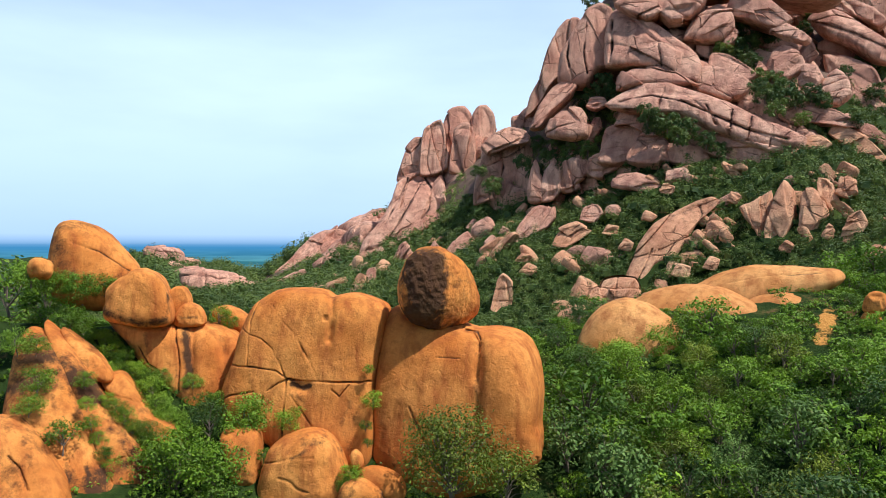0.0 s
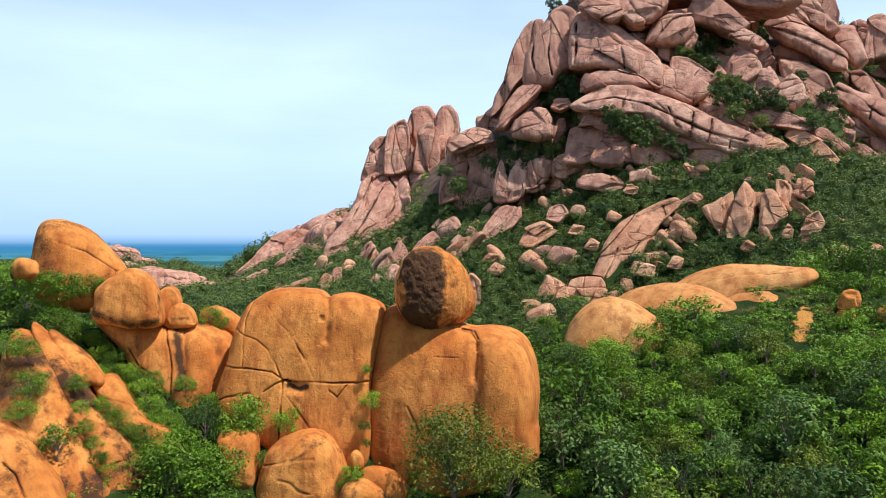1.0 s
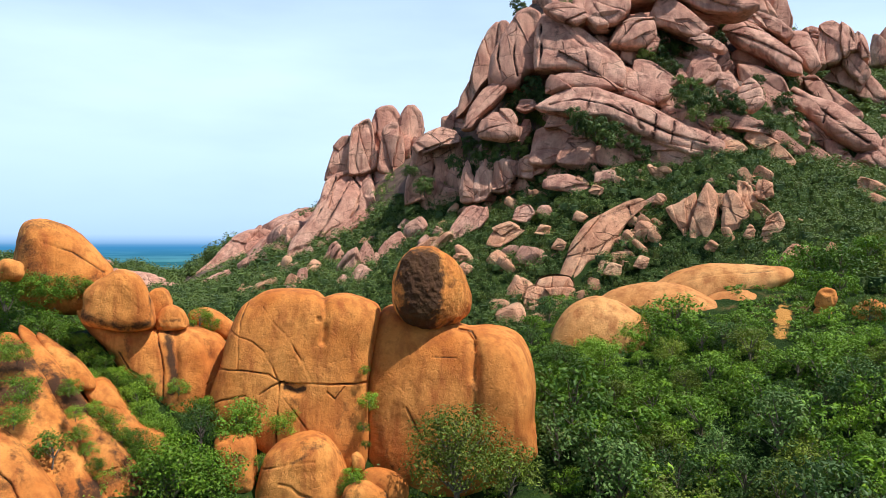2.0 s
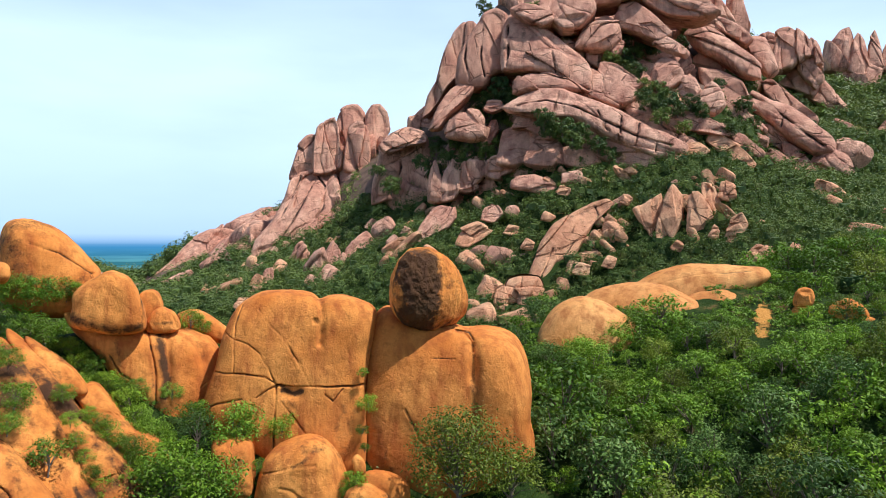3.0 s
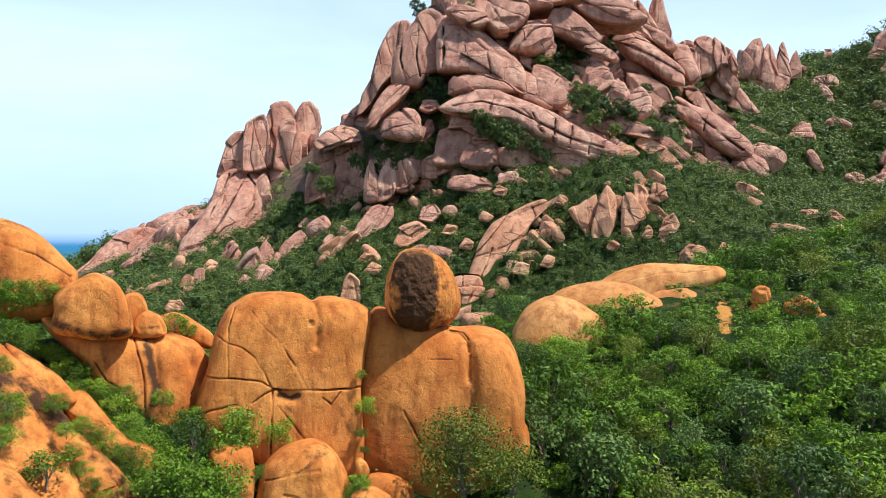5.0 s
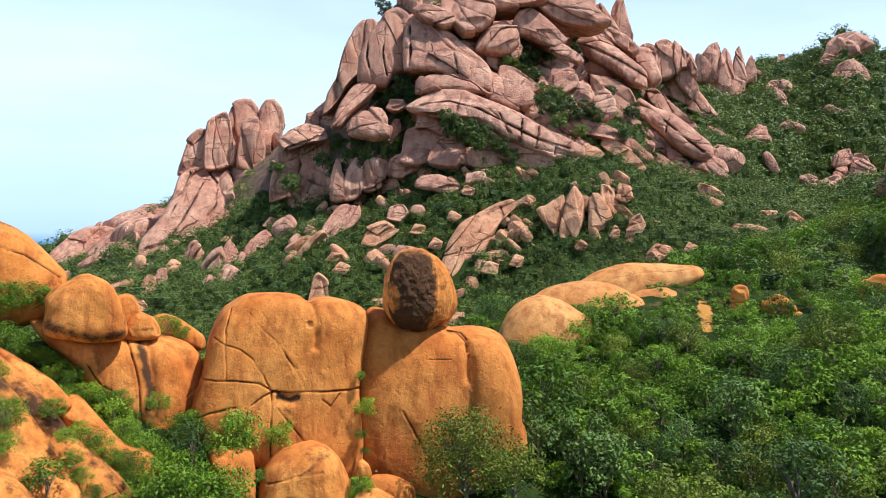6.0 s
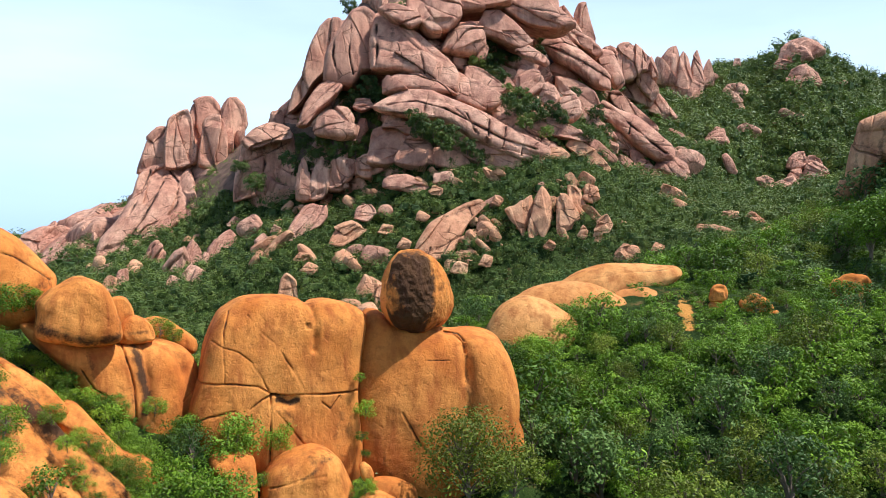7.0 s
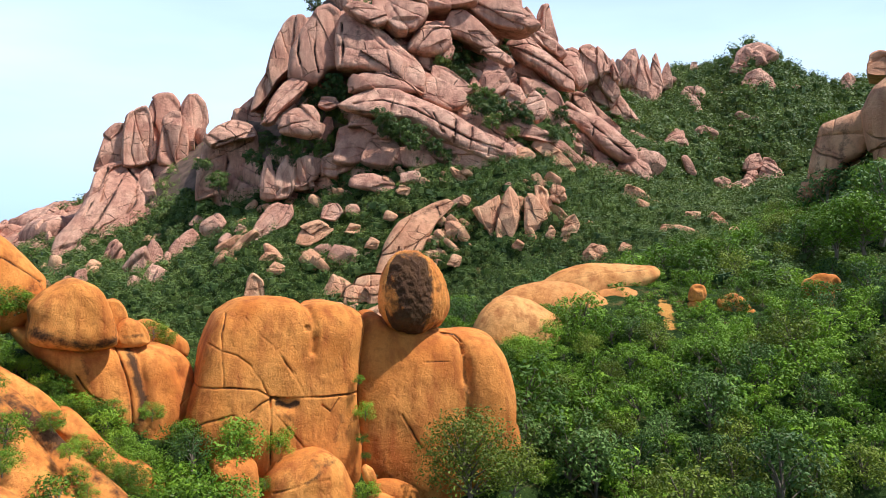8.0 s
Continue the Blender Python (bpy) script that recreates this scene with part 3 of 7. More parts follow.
mountain_rock("rock_face", -70.2, 316.3, 12.1, 21.24, 10.19, 4.25, tilt=-28, yaw=11, power=3.4, seed=258)
mountain_rock("boulder", -53.5, 332.5, 21.2, 15.08, 7.23, 6.03, tilt=-25, yaw=8, power=3.4, seed=259)
mountain_rock("boulder", 29.9, 287.6, 78.1, 5.48, 5.70, 7.77, tilt=0, yaw=-7, power=3.4, seed=264)
mountain_rock("boulder", 49.5, 259.7, 79.1, 10.48, 5.23, 5.04, tilt=-45, yaw=-12, power=3.4, seed=296)
mountain_rock("boulder", 79.3, 257.1, 107.9, 11.87, 7.05, 6.79, tilt=40, yaw=-19, power=3.4, seed=298)
mountain_rock("boulder", 82.3, 247.1, 99.9, 11.47, 6.38, 6.14, tilt=40, yaw=-20, power=3.4, seed=299)
mountain_rock("boulder", 88.7, 242.8, 95.5, 8.90, 5.89, 5.66, tilt=35, yaw=-22, power=3.4, seed=300)
mountain_rock("boulder", 112.0, 251.4, 101.9, 8.50, 7.96, 7.66, tilt=20, yaw=-25, power=3.4, seed=303)
mountain_rock("boulder", 139.8, 254.7, 98.6, 12.27, 10.49, 10.08, tilt=35, yaw=-30, power=3.4, seed=305)
mountain_rock("boulder", 132.2, 265.5, 113.4, 12.68, 13.18, 12.68, tilt=40, yaw=-28, power=3.4, seed=308)
mountain_rock("boulder", 222.0, 346.1, 127.8, 19.97, 20.77, 27.24, tilt=28, yaw=-34, power=3.4, seed=309)
mountain_rock("rock_face", 162.7, 271.7, 98.7, 25.96, 12.46, 11.80, tilt=38, yaw=-32, power=3.4, seed=313)
mountain_rock("boulder", 108.5, 222.6, 76.6, 11.39, 5.47, 4.93, tilt=30, yaw=-28, power=3.4, seed=319)
mountain_rock("boulder", 96.7, 223.4, 74.9, 11.31, 5.89, 5.66, tilt=30, yaw=-25, power=3.4, seed=320)
mountain_rock("boulder", 139.6, 228.5, 72.9, 15.92, 7.64, 3.97, tilt=36, yaw=-33, power=3.4, seed=321)
mountain_rock("boulder", 149.3, 228.0, 66.3, 12.01, 6.25, 6.01, tilt=40, yaw=-35, power=3.4, seed=322)
mountain_rock("boulder", 124.0, 243.7, 94.7, 6.25, 6.51, 10.42, tilt=35, yaw=-28, power=3.4, seed=323)
mountain_rock("boulder", 164.0, 245.9, 71.3, 8.65, 5.39, 5.19, tilt=30, yaw=-35, power=3.4, seed=326)
mountain_rock("boulder", 151.5, 221.6, 60.5, 9.78, 6.10, 5.86, tilt=36, yaw=-36, power=3.4, seed=327)
mountain_rock("boulder", 144.7, 205.0, 50.2, 10.90, 5.24, 4.72, tilt=36, yaw=-37, power=3.4, seed=329)
mountain_rock("boulder", 129.4, 170.5, 40.6, 7.64, 3.66, 2.75, tilt=30, yaw=-39, power=3.4, seed=331)
mountain_rock("boulder", 218.8, 275.1, 79.3, 17.31, 8.31, 4.94, tilt=30, yaw=-39, power=3.4, seed=333)
mountain_rock("boulder", 190.0, 240.1, 66.6, 12.95, 6.21, 3.88, tilt=40, yaw=-39, power=3.4, seed=334)
mountain_rock("boulder", 260.1, 314.6, 93.6, 10.23, 4.91, 4.54, tilt=0, yaw=-40, power=3.4, seed=335)
mountain_rock("boulder", 72.7, 185.1, 40.1, 9.32, 4.48, 3.42, tilt=-32, yaw=-23, power=3.4, seed=337)
mountain_rock("boulder", 83.9, 169.0, 38.8, 4.34, 4.51, 7.23, tilt=0, yaw=-28, power=3.4, seed=342)
mountain_rock("boulder", 97.4, 149.6, 30.6, 4.21, 2.19, 2.11, tilt=0, yaw=-35, power=3.4, seed=344)
mountain_rock("boulder", 88.5, 182.3, 45.6, 4.67, 3.24, 3.12, tilt=-30, yaw=-28, power=3.4, seed=347)
mountain_rock("boulder", 48.9, 206.2, 39.4, 5.04, 3.50, 3.37, tilt=0, yaw=-15, power=3.4, seed=350)
mountain_rock("boulder", 67.0, 205.8, 49.1, 7.51, 4.97, 4.77, tilt=-10, yaw=-20, power=3.4, seed=353)
mountain_rock("boulder", 40.0, 184.9, 25.7, 8.13, 7.83, 7.52, tilt=30, yaw=-14, power=3.4, seed=354)
mountain_rock("boulder", 13.4, 235.0, 34.3, 8.15, 6.56, 6.30, tilt=-40, yaw=-5, power=3.4, seed=356)
mountain_rock("rock_face", -10.3, 232.4, 19.7, 19.78, 9.50, 4.67, tilt=-56, yaw=1, power=3.4, seed=359)
mountain_rock("boulder", -16.0, 302.8, 29.5, 9.34, 7.29, 7.01, tilt=-30, yaw=2, power=3.4, seed=366)
mountain_rock("boulder", -15.7, 262.2, 24.5, 12.12, 5.82, 4.85, tilt=-60, yaw=2, power=3.4, seed=367)
mountain_rock("boulder", -20.4, 212.3, 13.3, 6.51, 4.06, 3.90, tilt=0, yaw=4, power=3.4, seed=368)
mountain_rock("boulder", 33.6, 170.9, 18.0, 7.21, 7.50, 8.05, tilt=10, yaw=-13, power=3.4, seed=370)
mountain_rock("boulder", 28.7, 156.6, 13.5, 6.84, 5.28, 5.08, tilt=-20, yaw=-13, power=3.4, seed=371)
mountain_rock("boulder", 27.7, 164.8, 14.6, 5.32, 4.15, 3.99, tilt=0, yaw=-12, power=3.4, seed=372)
mountain_rock("boulder", 38.0, 145.9, 13.0, 7.44, 4.98, 4.80, tilt=-10, yaw=-17, power=3.4, seed=373)
mountain_rock("boulder", 35.1, 154.0, 13.6, 8.80, 4.22, 3.01, tilt=-25, yaw=-15, power=3.4, seed=374)
mountain_rock("boulder", 53.7, 167.1, 23.0, 4.16, 4.33, 5.55, tilt=0, yaw=-20, power=3.4, seed=375)
mountain_rock("boulder", 58.9, 169.2, 25.5, 5.64, 5.87, 5.64, tilt=-20, yaw=-21, power=3.4, seed=376)
mountain_rock("boulder", 49.6, 162.3, 19.9, 4.03, 4.19, 4.03, tilt=0, yaw=-19, power=3.4, seed=377)
mountain_rock("boulder", 45.7, 160.5, 17.4, 5.29, 3.31, 3.18, tilt=-20, yaw=-18, power=3.4, seed=378)
mountain_rock("boulder", 35.4, 190.7, 27.6, 6.17, 3.21, 3.08, tilt=-10, yaw=-13, power=3.4, seed=380)
mountain_rock("boulder", 46.7, 182.8, 26.2, 4.50, 3.12, 2.99, tilt=0, yaw=-16, power=3.4, seed=381)
mountain_rock("boulder", 14.9, 216.7, 29.8, 5.14, 4.28, 4.11, tilt=-40, yaw=-6, power=3.4, seed=382)
mountain_rock("boulder", 134.3, 170.0, 38.2, 10.10, 4.85, 3.67, tilt=16, yaw=-40, power=3.4, seed=383)
mountain_rock("boulder", 106.9, 131.9, 32.4, 6.68, 3.47, 3.33, tilt=10, yaw=-41, power=3.4, seed=385)
mountain_rock("boulder", 139.9, 222.0, 65.2, 7.76, 4.03, 3.88, tilt=30, yaw=-34, power=3.4, seed=387)
mountain_rock("boulder", 392.8, 332.0, 130.5, 11.18, 7.75, 7.44, tilt=10, yaw=-51, power=2.8, seed=404)
mountain_rock("boulder", 257.0, 308.4, 90.2, 12.41, 5.95, 4.96, tilt=30, yaw=-42, power=2.8, seed=405)
mountain_rock("boulder", 246.5, 253.3, 58.1, 8.02, 6.67, 6.42, tilt=0, yaw=-47, power=2.8, seed=406)
mountain_rock("boulder", 218.0, 245.1, 63.9, 11.08, 5.32, 4.54, tilt=60, yaw=-44, power=2.8, seed=407)
mountain_rock("boulder", 94.1, 87.0, 31.7, 7.77, 4.98, 2.91, tilt=-8, yaw=-54, power=2.8, seed=903)
mountain_rock("boulder", 93.9, 91.3, 31.4, 4.01, 5.03, 3.41, tilt=0, yaw=-52, power=2.8, seed=904)
mountain_rock("rock_face", -113.5, 353.9, 9.7, 33.71, 16.18, 12.36, tilt=8, yaw=18, power=2.8, seed=413)
mountain_rock("boulder", -163.8, 462.2, 6.4, 22.00, 15.26, 14.67, tilt=-10, yaw=20, power=2.8, seed=414)
mountain_rock("boulder", -222.9, 569.3, 19.0, 31.59, 15.96, 15.35, tilt=10, yaw=22, power=2.8, seed=415)
mountain_rock("boulder", -251.6, 623.1, 20.8, 19.76, 10.28, 9.88, tilt=-20, yaw=22, power=2.8, seed=416)
mountain_rock("boulder", -212.3, 596.7, 12.3, 18.93, 9.09, 7.57, tilt=10, yaw=20, power=2.8, seed=417)
mountain_rock("boulder", -92.3, 349.6, 7.8, 16.65, 7.99, 4.44, tilt=10, yaw=15, power=2.8, seed=418)
mountain_rock("boulder", -195.3, 526.2, 10.2, 16.69, 8.68, 8.34, tilt=20, yaw=21, power=2.8, seed=420)
mountain_rock("rock_face", 86.7, 319.9, 148.1, 39.24, 19.04, 18.32, tilt=20, yaw=-16, power=2.8, seed=446)
mountain_rock("rock_face", 103.2, 210.5, 62.8, 20.73, 9.95, 7.16, tilt=34, yaw=-30, power=3.4, seed=448, courses=6, cuts=4)
mountain_rock("rock_face", 123.3, 206.8, 62.2, 17.33, 8.32, 4.62, tilt=38, yaw=-35, power=3.4, seed=449, courses=6, cuts=4)
mountain_rock("rock_face", 137.0, 232.7, 76.1, 23.72, 11.39, 6.47, tilt=40, yaw=-34, power=3.4, seed=451, courses=6, cuts=4)
mountain_rock("boulder", 146.4, 218.1, 56.9, 14.60, 7.01, 4.59, tilt=42, yaw=-37, power=3.4, seed=454, courses=6, cuts=4)
mountain_rock("boulder", 175.5, 222.9, 62.0, 13.30, 9.22, 8.87, tilt=30, yaw=-41, power=3.4, seed=459, courses=6, cuts=4)
mountain_rock("boulder", 326.4, 354.3, 124.9, 14.65, 13.71, 13.18, tilt=20, yaw=-45, power=3.4, seed=460, courses=6, cuts=4)

# First mark paints the hollow dark, its shade laid over the dent.
near_stone("middle_block", -7.88, 43.20, 22.30, -1, 3.2, (-4.96, -2.09, -4.83, -0.97, -4.28, 0.94, -4.03, 2.22, -3.82, 2.86, -3.35, 3.89, -2.89, 4.30, -1.95, 4.84, -0.52, 4.89, 0.76, 4.78, 1.35, 4.54, 2.72, 4.62, 4.05, 4.20, 4.66, 3.69, 4.56, 2.68, 4.23, 1.01, 4.00, -0.66, 4.07, -3.35, 3.81, -5.02, 2.74, -5.29, -1.15, -4.56, -2.10, -3.85, -3.66, -3.44), power=6, rake=0.22, lump=0.025, seed=501, n=250, joints=((0.034, 0.14, -4.43, 0.63, -2.73, 0.57, -1.47, 0.43, -0.84, -0.02, -0.52, -0.10), (0.048, 0.24, -0.84, -0.05, 0.13, -0.15, 1.42, -0.13, 2.73, -0.18, 4.13, -0.26), (0.037, 0.12, -3.73, 2.70, -3.20, 2.33, -2.42, 2.12, -1.79, 1.61, -1.31, 0.95, -1.00, 0.18), (0.041, 0.10, -2.89, 4.14, -3.20, 3.17, -3.23, 1.88, -3.20, 0.58), (0.044, 0.14, -0.36, 2.13, 0.45, 0.96, 0.93, -0.05), (0.055, 0.20, -0.90, -0.08, -0.93, -1.13, -0.96, -2.11, -1.02, -4.08), (0.044, 0.15, -0.68, -0.81, 0.45, -2.34, 1.43, -3.55, 2.74, -5.12), (0.041, 0.12, 1.75, -0.58, 2.14, -0.99, 2.67, -0.34), (0.044, 0.15, -1.94, -0.70, -1.31, -0.26, -0.61, 0.01), (0.041, 0.12, -4.96, -1.41, -3.97, -0.94, -2.73, -0.73), (0.034, 0.08, -1.95, 3.96, -1.16, 2.97, -0.52, 2.30), (0.041, 0.14, -2.16, -1.08, -2.42, -2.04, -2.35, -3.51), (0.205, 0.25, 1.41, 4.74, 1.61, 3.41, 1.42, 2.09),), marks=((0.17, 0.90, -0.52, -0.32, 0.13, -0.51, 0.45, -0.39), (0.10, 0.60, 1.15, 3.42, 1.25, 3.22), (0.31, 0.35, 2.74, -1.28, 2.41, -2.60, 2.74, -4.29), (0.48, 0.35, -0.36, -0.82, -0.03, -1.82), (0.34, 0.30, 3.40, -0.97, 3.23, -2.64),), dents=((-0.04, -0.47, 0.58, 0.31, 0.22), (1.19, 3.32, 0.17, 0.17, 0.12),))
near_stone("front_block", 0.70, 42.50, 20.61, -12, 3.4, (-4.55, 0.29, -4.42, 1.98, -4.26, 4.35, -3.92, 5.20, -3.52, 5.54, -2.91, 5.47, -2.40, 5.13, -1.22, 4.83, 0.47, 4.64, 1.15, 4.47, 2.50, 4.20, 3.68, 3.76, 4.36, 3.02, 4.81, 1.84, 5.05, 0.65, 5.02, -0.70, 5.23, -1.55, 5.23, -2.74, 4.22, -3.42, 2.53, -4.44, -0.51, -5.19, -2.88, -4.72, -4.07, -3.94, -4.41, -2.76, -4.58, -1.06), power=4.5, rake=0.22, lump=0.03, seed=502, n=250, joints=((0.076, 0.20, 0.64, 4.43, 1.32, 4.20, 1.72, 3.79, 1.83, 3.29), (0.055, 0.14, 0.81, 4.30, 1.55, 4.23, 1.82, 3.83), (0.276, 0.38, 1.82, 3.52, 1.86, 2.00, 1.90, 0.31, 1.98, -1.39, 2.05, -2.74), (0.035, 0.04, -0.37, 2.94, 0.81, 2.88), (0.048, 0.14, -1.88, 0.23, -1.20, -0.89, -0.45, -1.90), (0.062, 0.18, -4.24, -3.71, -3.22, -3.97, -2.54, -4.52), (0.041, 0.08, -4.24, -1.10, -3.23, -1.06),), marks=((0.24, 0.45, 1.76, 3.52, 1.83, 2.00, 1.90, 0.65), (0.55, 0.40, 2.11, 0.98, 2.04, -0.37, 1.98, -1.73), (0.21, 0.30, -2.89, -1.74, -2.55, -3.09), (0.31, 0.30, -1.87, -3.09, -1.36, -4.45), (0.35, 0.28, 3.70, -1.05, 4.39, -2.74),), dents=((3.59, 1.67, 1.66, 3.46, -0.50), (-0.02, 0.64, 1.56, 2.42, -0.30), (-2.90, 2.33, 1.38, 2.76, -0.12),))
near_stone("left_block", -15.74, 44.20, 22.78, 10, 3.0, (-4.97, 3.31, -3.93, 3.15, -3.09, 2.71, -1.96, 2.41, -0.79, 2.30, 1.00, 2.16, 2.39, 1.83, 3.17, 1.13, 3.42, 0.22, 3.23, -1.10, 2.76, -2.13, 2.39, -3.09, 1.92, -4.20, 1.24, -4.63, 0.69, -3.69, 0.03, -2.43, -0.80, -1.61, -2.25, -0.33, -3.38, 1.25, -4.48, 2.40), power=4, rake=0.35, lump=0.03, seed=503, n=200, joints=((0.053, 0.15, -0.50, 2.12, -0.26, 1.08, -0.08, 0.10, -0.09, -1.51), (0.247, 0.22, 0.55, 2.01, 0.64, 0.38, 0.51, -1.56), (0.318, 0.25, 2.17, 1.61, 2.54, 0.27, 2.45, -1.38, 2.23, -2.68), (0.049, 0.12, -2.39, 1.04, -1.82, 0.06, -1.24, -0.30), (0.046, 0.12, 0.70, -1.57, 1.36, -2.44, 1.67, -3.62), (0.049, 0.14, 2.23, -0.87, 3.01, -0.26),), marks=((0.32, 0.75, 0.10, 2.03, 0.33, 1.05, 0.39, -0.25, 0.36, -1.22), (0.18, 0.35, -0.26, 1.08, -0.15, -1.51), (0.21, 0.40, -2.10, 1.82, -1.81, 0.53), (0.18, 0.40, 2.42, -2.37, 2.54, -1.39),))
near_stone("leaning_boulder", -22.27, 44.90, 28.40, 26, 2.6, (-2.34, -0.31, -2.22, 0.80, -1.97, 2.02, -1.69, 2.65, -1.04, 2.94, -0.10, 2.78, 1.03, 2.19, 1.85, 1.36, 2.55, 0.41, 2.88, -0.25, 2.51, -1.59, 1.19, -2.64, -0.58, -2.57, -1.98, -1.82), power=3, rake=0.25, lump=0.03, seed=504, n=100, joints=((0.048, 0.08, -0.89, 1.50, 0.54, 0.97, 2.34, -0.24),), marks=((0.64, 0.50, -1.82, 1.67, -1.45, 0.62, -0.89, -0.27), (0.40, 0.45, -1.51, 2.55, -0.57, 2.56, 0.22, 2.50), (0.32, 0.40, 0.70, -1.01, 2.18, -0.38),))
# First mark: dirt and contact shade painted along the boulder's foot.
near_stone("rounded_boulder", -18.00, 42.60, 26.74, 13, 2.2, (-1.79, -0.21, -1.74, 0.47, -1.18, 1.03, -0.72, 1.29, -0.06, 1.68, 0.60, 1.55, 1.22, 1.09, 1.66, 0.13, 1.90, -0.75, 1.82, -1.62, 0.60, -1.80, -0.60, -1.62, -1.80, -1.20), power=4.2, rake=0.1, lump=0.035, seed=505, n=90, marks=((0.31, 0.65, -1.58, -0.67, -0.51, -1.15, 0.60, -1.44, 1.50, -1.30), (0.24, 0.50, 1.62, 0.13, 1.68, -0.81), (0.10, 0.60, -1.79, 0.30, -1.74, -0.22),))
near_stone("boulder", -16.03, 43.80, 26.27, 10, 0.9, (-0.75, -1.15, -0.80, 0.25, -0.50, 0.90, 0.08, 0.98, 0.50, 0.45, 0.62, -0.25, 0.50, -1.15), power=4, cuts=3, seed=506, n=40)
near_stone("boulder", -15.35, 43.40, 25.64, 9, 0.9, (-0.80, -0.70, -0.66, 0.24, -0.22, 0.67, 0.36, 0.50, 0.80, 0.05, 0.86, -0.70), power=4, cuts=3, seed=507, n=40, marks=((0.14, 0.50, -0.38, -0.20, 0.44, -0.17),))
near_stone("slab", -13.70, 47.50, 24.72, 7, 1.2, (-1.63, 0.67, -0.85, 1.03, -0.02, 0.87, 0.81, 0.31, 1.55, -0.42, 1.39, -1.20, -0.02, -0.71, -1.18, -0.14), power=2.8, seed=508, n=50)
near_stone("slab", -19.88, 36.30, 20.22, 21, 2.4, (-2.10, 3.39, -1.71, 5.03, -1.10, 5.09, -0.48, 4.57, 0.25, 3.54, 0.99, 2.23, 1.75, 0.79, 2.40, -0.69, 3.09, -1.93, 3.67, -2.92, 3.11, -3.82, 1.29, -3.74, -0.49, -3.39, -2.11, -2.29), power=4.5, rake=0.75, lump=0.025, courses=3.2, dip=50, stain=0.8, seed=509, n=130, marks=((0.19, 0.70, 1.84, -1.07, 1.94, -1.36), (0.13, 0.50, 0.71, 2.53, 0.90, 1.98), (0.25, 0.40, -0.21, 2.89, 0.24, 1.52),))
near_stone("slab", -17.95, 37.40, 20.67, 18, 1.8, (-3.21, 4.81, -2.28, 4.22, -0.99, 2.70, -0.00, 1.15, 1.01, 0.02, 2.19, -1.46, 2.87, -2.55, 2.66, -3.57, 1.57, -3.68, 0.19, -2.29, -1.02, 0.20, -2.30, 2.62), power=4, rake=0.75, lump=0.025, courses=2.4, dip=42, stain=0.8, seed=510, n=110, marks=((0.19, 0.50, 2.26, -2.32, 2.55, -3.27),))
near_stone("slab", -16.61, 39.40, 20.62, 15, 1.4, (-2.15, 1.91, -1.07, 2.00, -0.34, 1.18, 0.62, -0.08, 1.63, -0.54, 2.33, -1.40, 1.91, -2.07, 0.38, -1.38, -0.66, -0.24, -1.56, 0.66), power=4, rake=0.6, courses=1.6, dip=40, stain=0.75, seed=511, n=80)
near_stone("slab", -19.77, 39.60, 23.60, 20, 1.2, (-1.33, 1.57, -0.24, 0.81, 0.81, -0.09, 1.47, -1.15, 0.86, -1.27, -0.14, -0.59, -0.99, 0.34), power=4, rake=0.6, courses=1.6, dip=38, stain=0.6, seed=512, n=60)
near_stone("slab", -19.52, 32.90, 19.47, 23, 1.8, (-1.68, 1.95, -0.71, 2.20, -0.11, 1.99, 0.64, 1.38, 1.20, 0.63, 2.06, -0.72, 1.97, -2.07, -1.31, -1.38), power=3.4, rake=0.8, stain=0.4, seed=513, n=90, joints=((0.044, 0.15, -0.32, 0.91, 0.19, 0.46, 0.59, -0.45),))
near_stone("boulder", -7.38, 38.40, 17.53, -1, 2.0, (-2.32, -0.81, -2.13, 0.77, -1.62, 1.67, -0.57, 2.20, 0.66, 2.37, 1.53, 1.88, 2.00, 1.12, 2.42, 0.05, 2.30, -1.13, 0.73, -2.20, -1.56, -2.03), power=3.6, rake=0.2, stain=0.35, seed=514, n=100, joints=((0.050, 0.15, -1.00, 0.32, -0.43, 0.17, 0.00, -0.24, 0.49, -0.36), (0.044, 0.10, -1.85, 0.90, -0.43, 1.25, 0.72, 1.28),), marks=((0.31, 0.50, 0.14, 1.96, 1.01, 1.91), (0.13, 0.50, -0.43, 1.25, 0.29, 1.65),))
near_stone("boulder", -10.75, 38.60, 18.51, 4, 1.5, (-1.20, 1.07, -0.43, 1.36, 0.67, 1.27, 0.93, 0.70, 0.98, -0.70, 0.68, -1.55, -0.43, -1.44, -0.87, -0.25), power=3.2, rake=0.15, stain=0.4, seed=515, n=60)
near_stone("boulder", -4.49, 37.40, 18.58, -6, 0.4, (-0.37, 0.25, -0.08, 0.50, 0.30, 0.14, 0.33, -0.38, -0.14, -0.43), power=2.6, seed=516, n=30)
near_stone("boulder", -3.15, 37.20, 17.36, -8, 0.8, (-1.28, 0.50, -0.71, 0.87, 0.45, 0.69, 1.18, 0.15, 1.10, -0.72, -0.56, -0.83), power=2.6, stain=0.4, seed=517, n=40)
near_stone("boulder", -4.21, 36.40, 16.99, -7, 0.9, (-1.10, 0.22, -0.59, 0.74, 0.25, 0.83, 1.10, 0.29, 1.10, -0.57, -0.87, -0.78), power=2.8, stain=0.8, seed=518, n=40)
near_stone("flake", 4.95, 39.40, 18.64, -19, 0.7, (-0.70, -0.68, -0.35, 0.47, 0.09, 1.26, 0.45, 0.75, 0.55, -0.47, 0.01, -0.97), power=3, rake=0.15, cuts=3, seed=519, n=50)
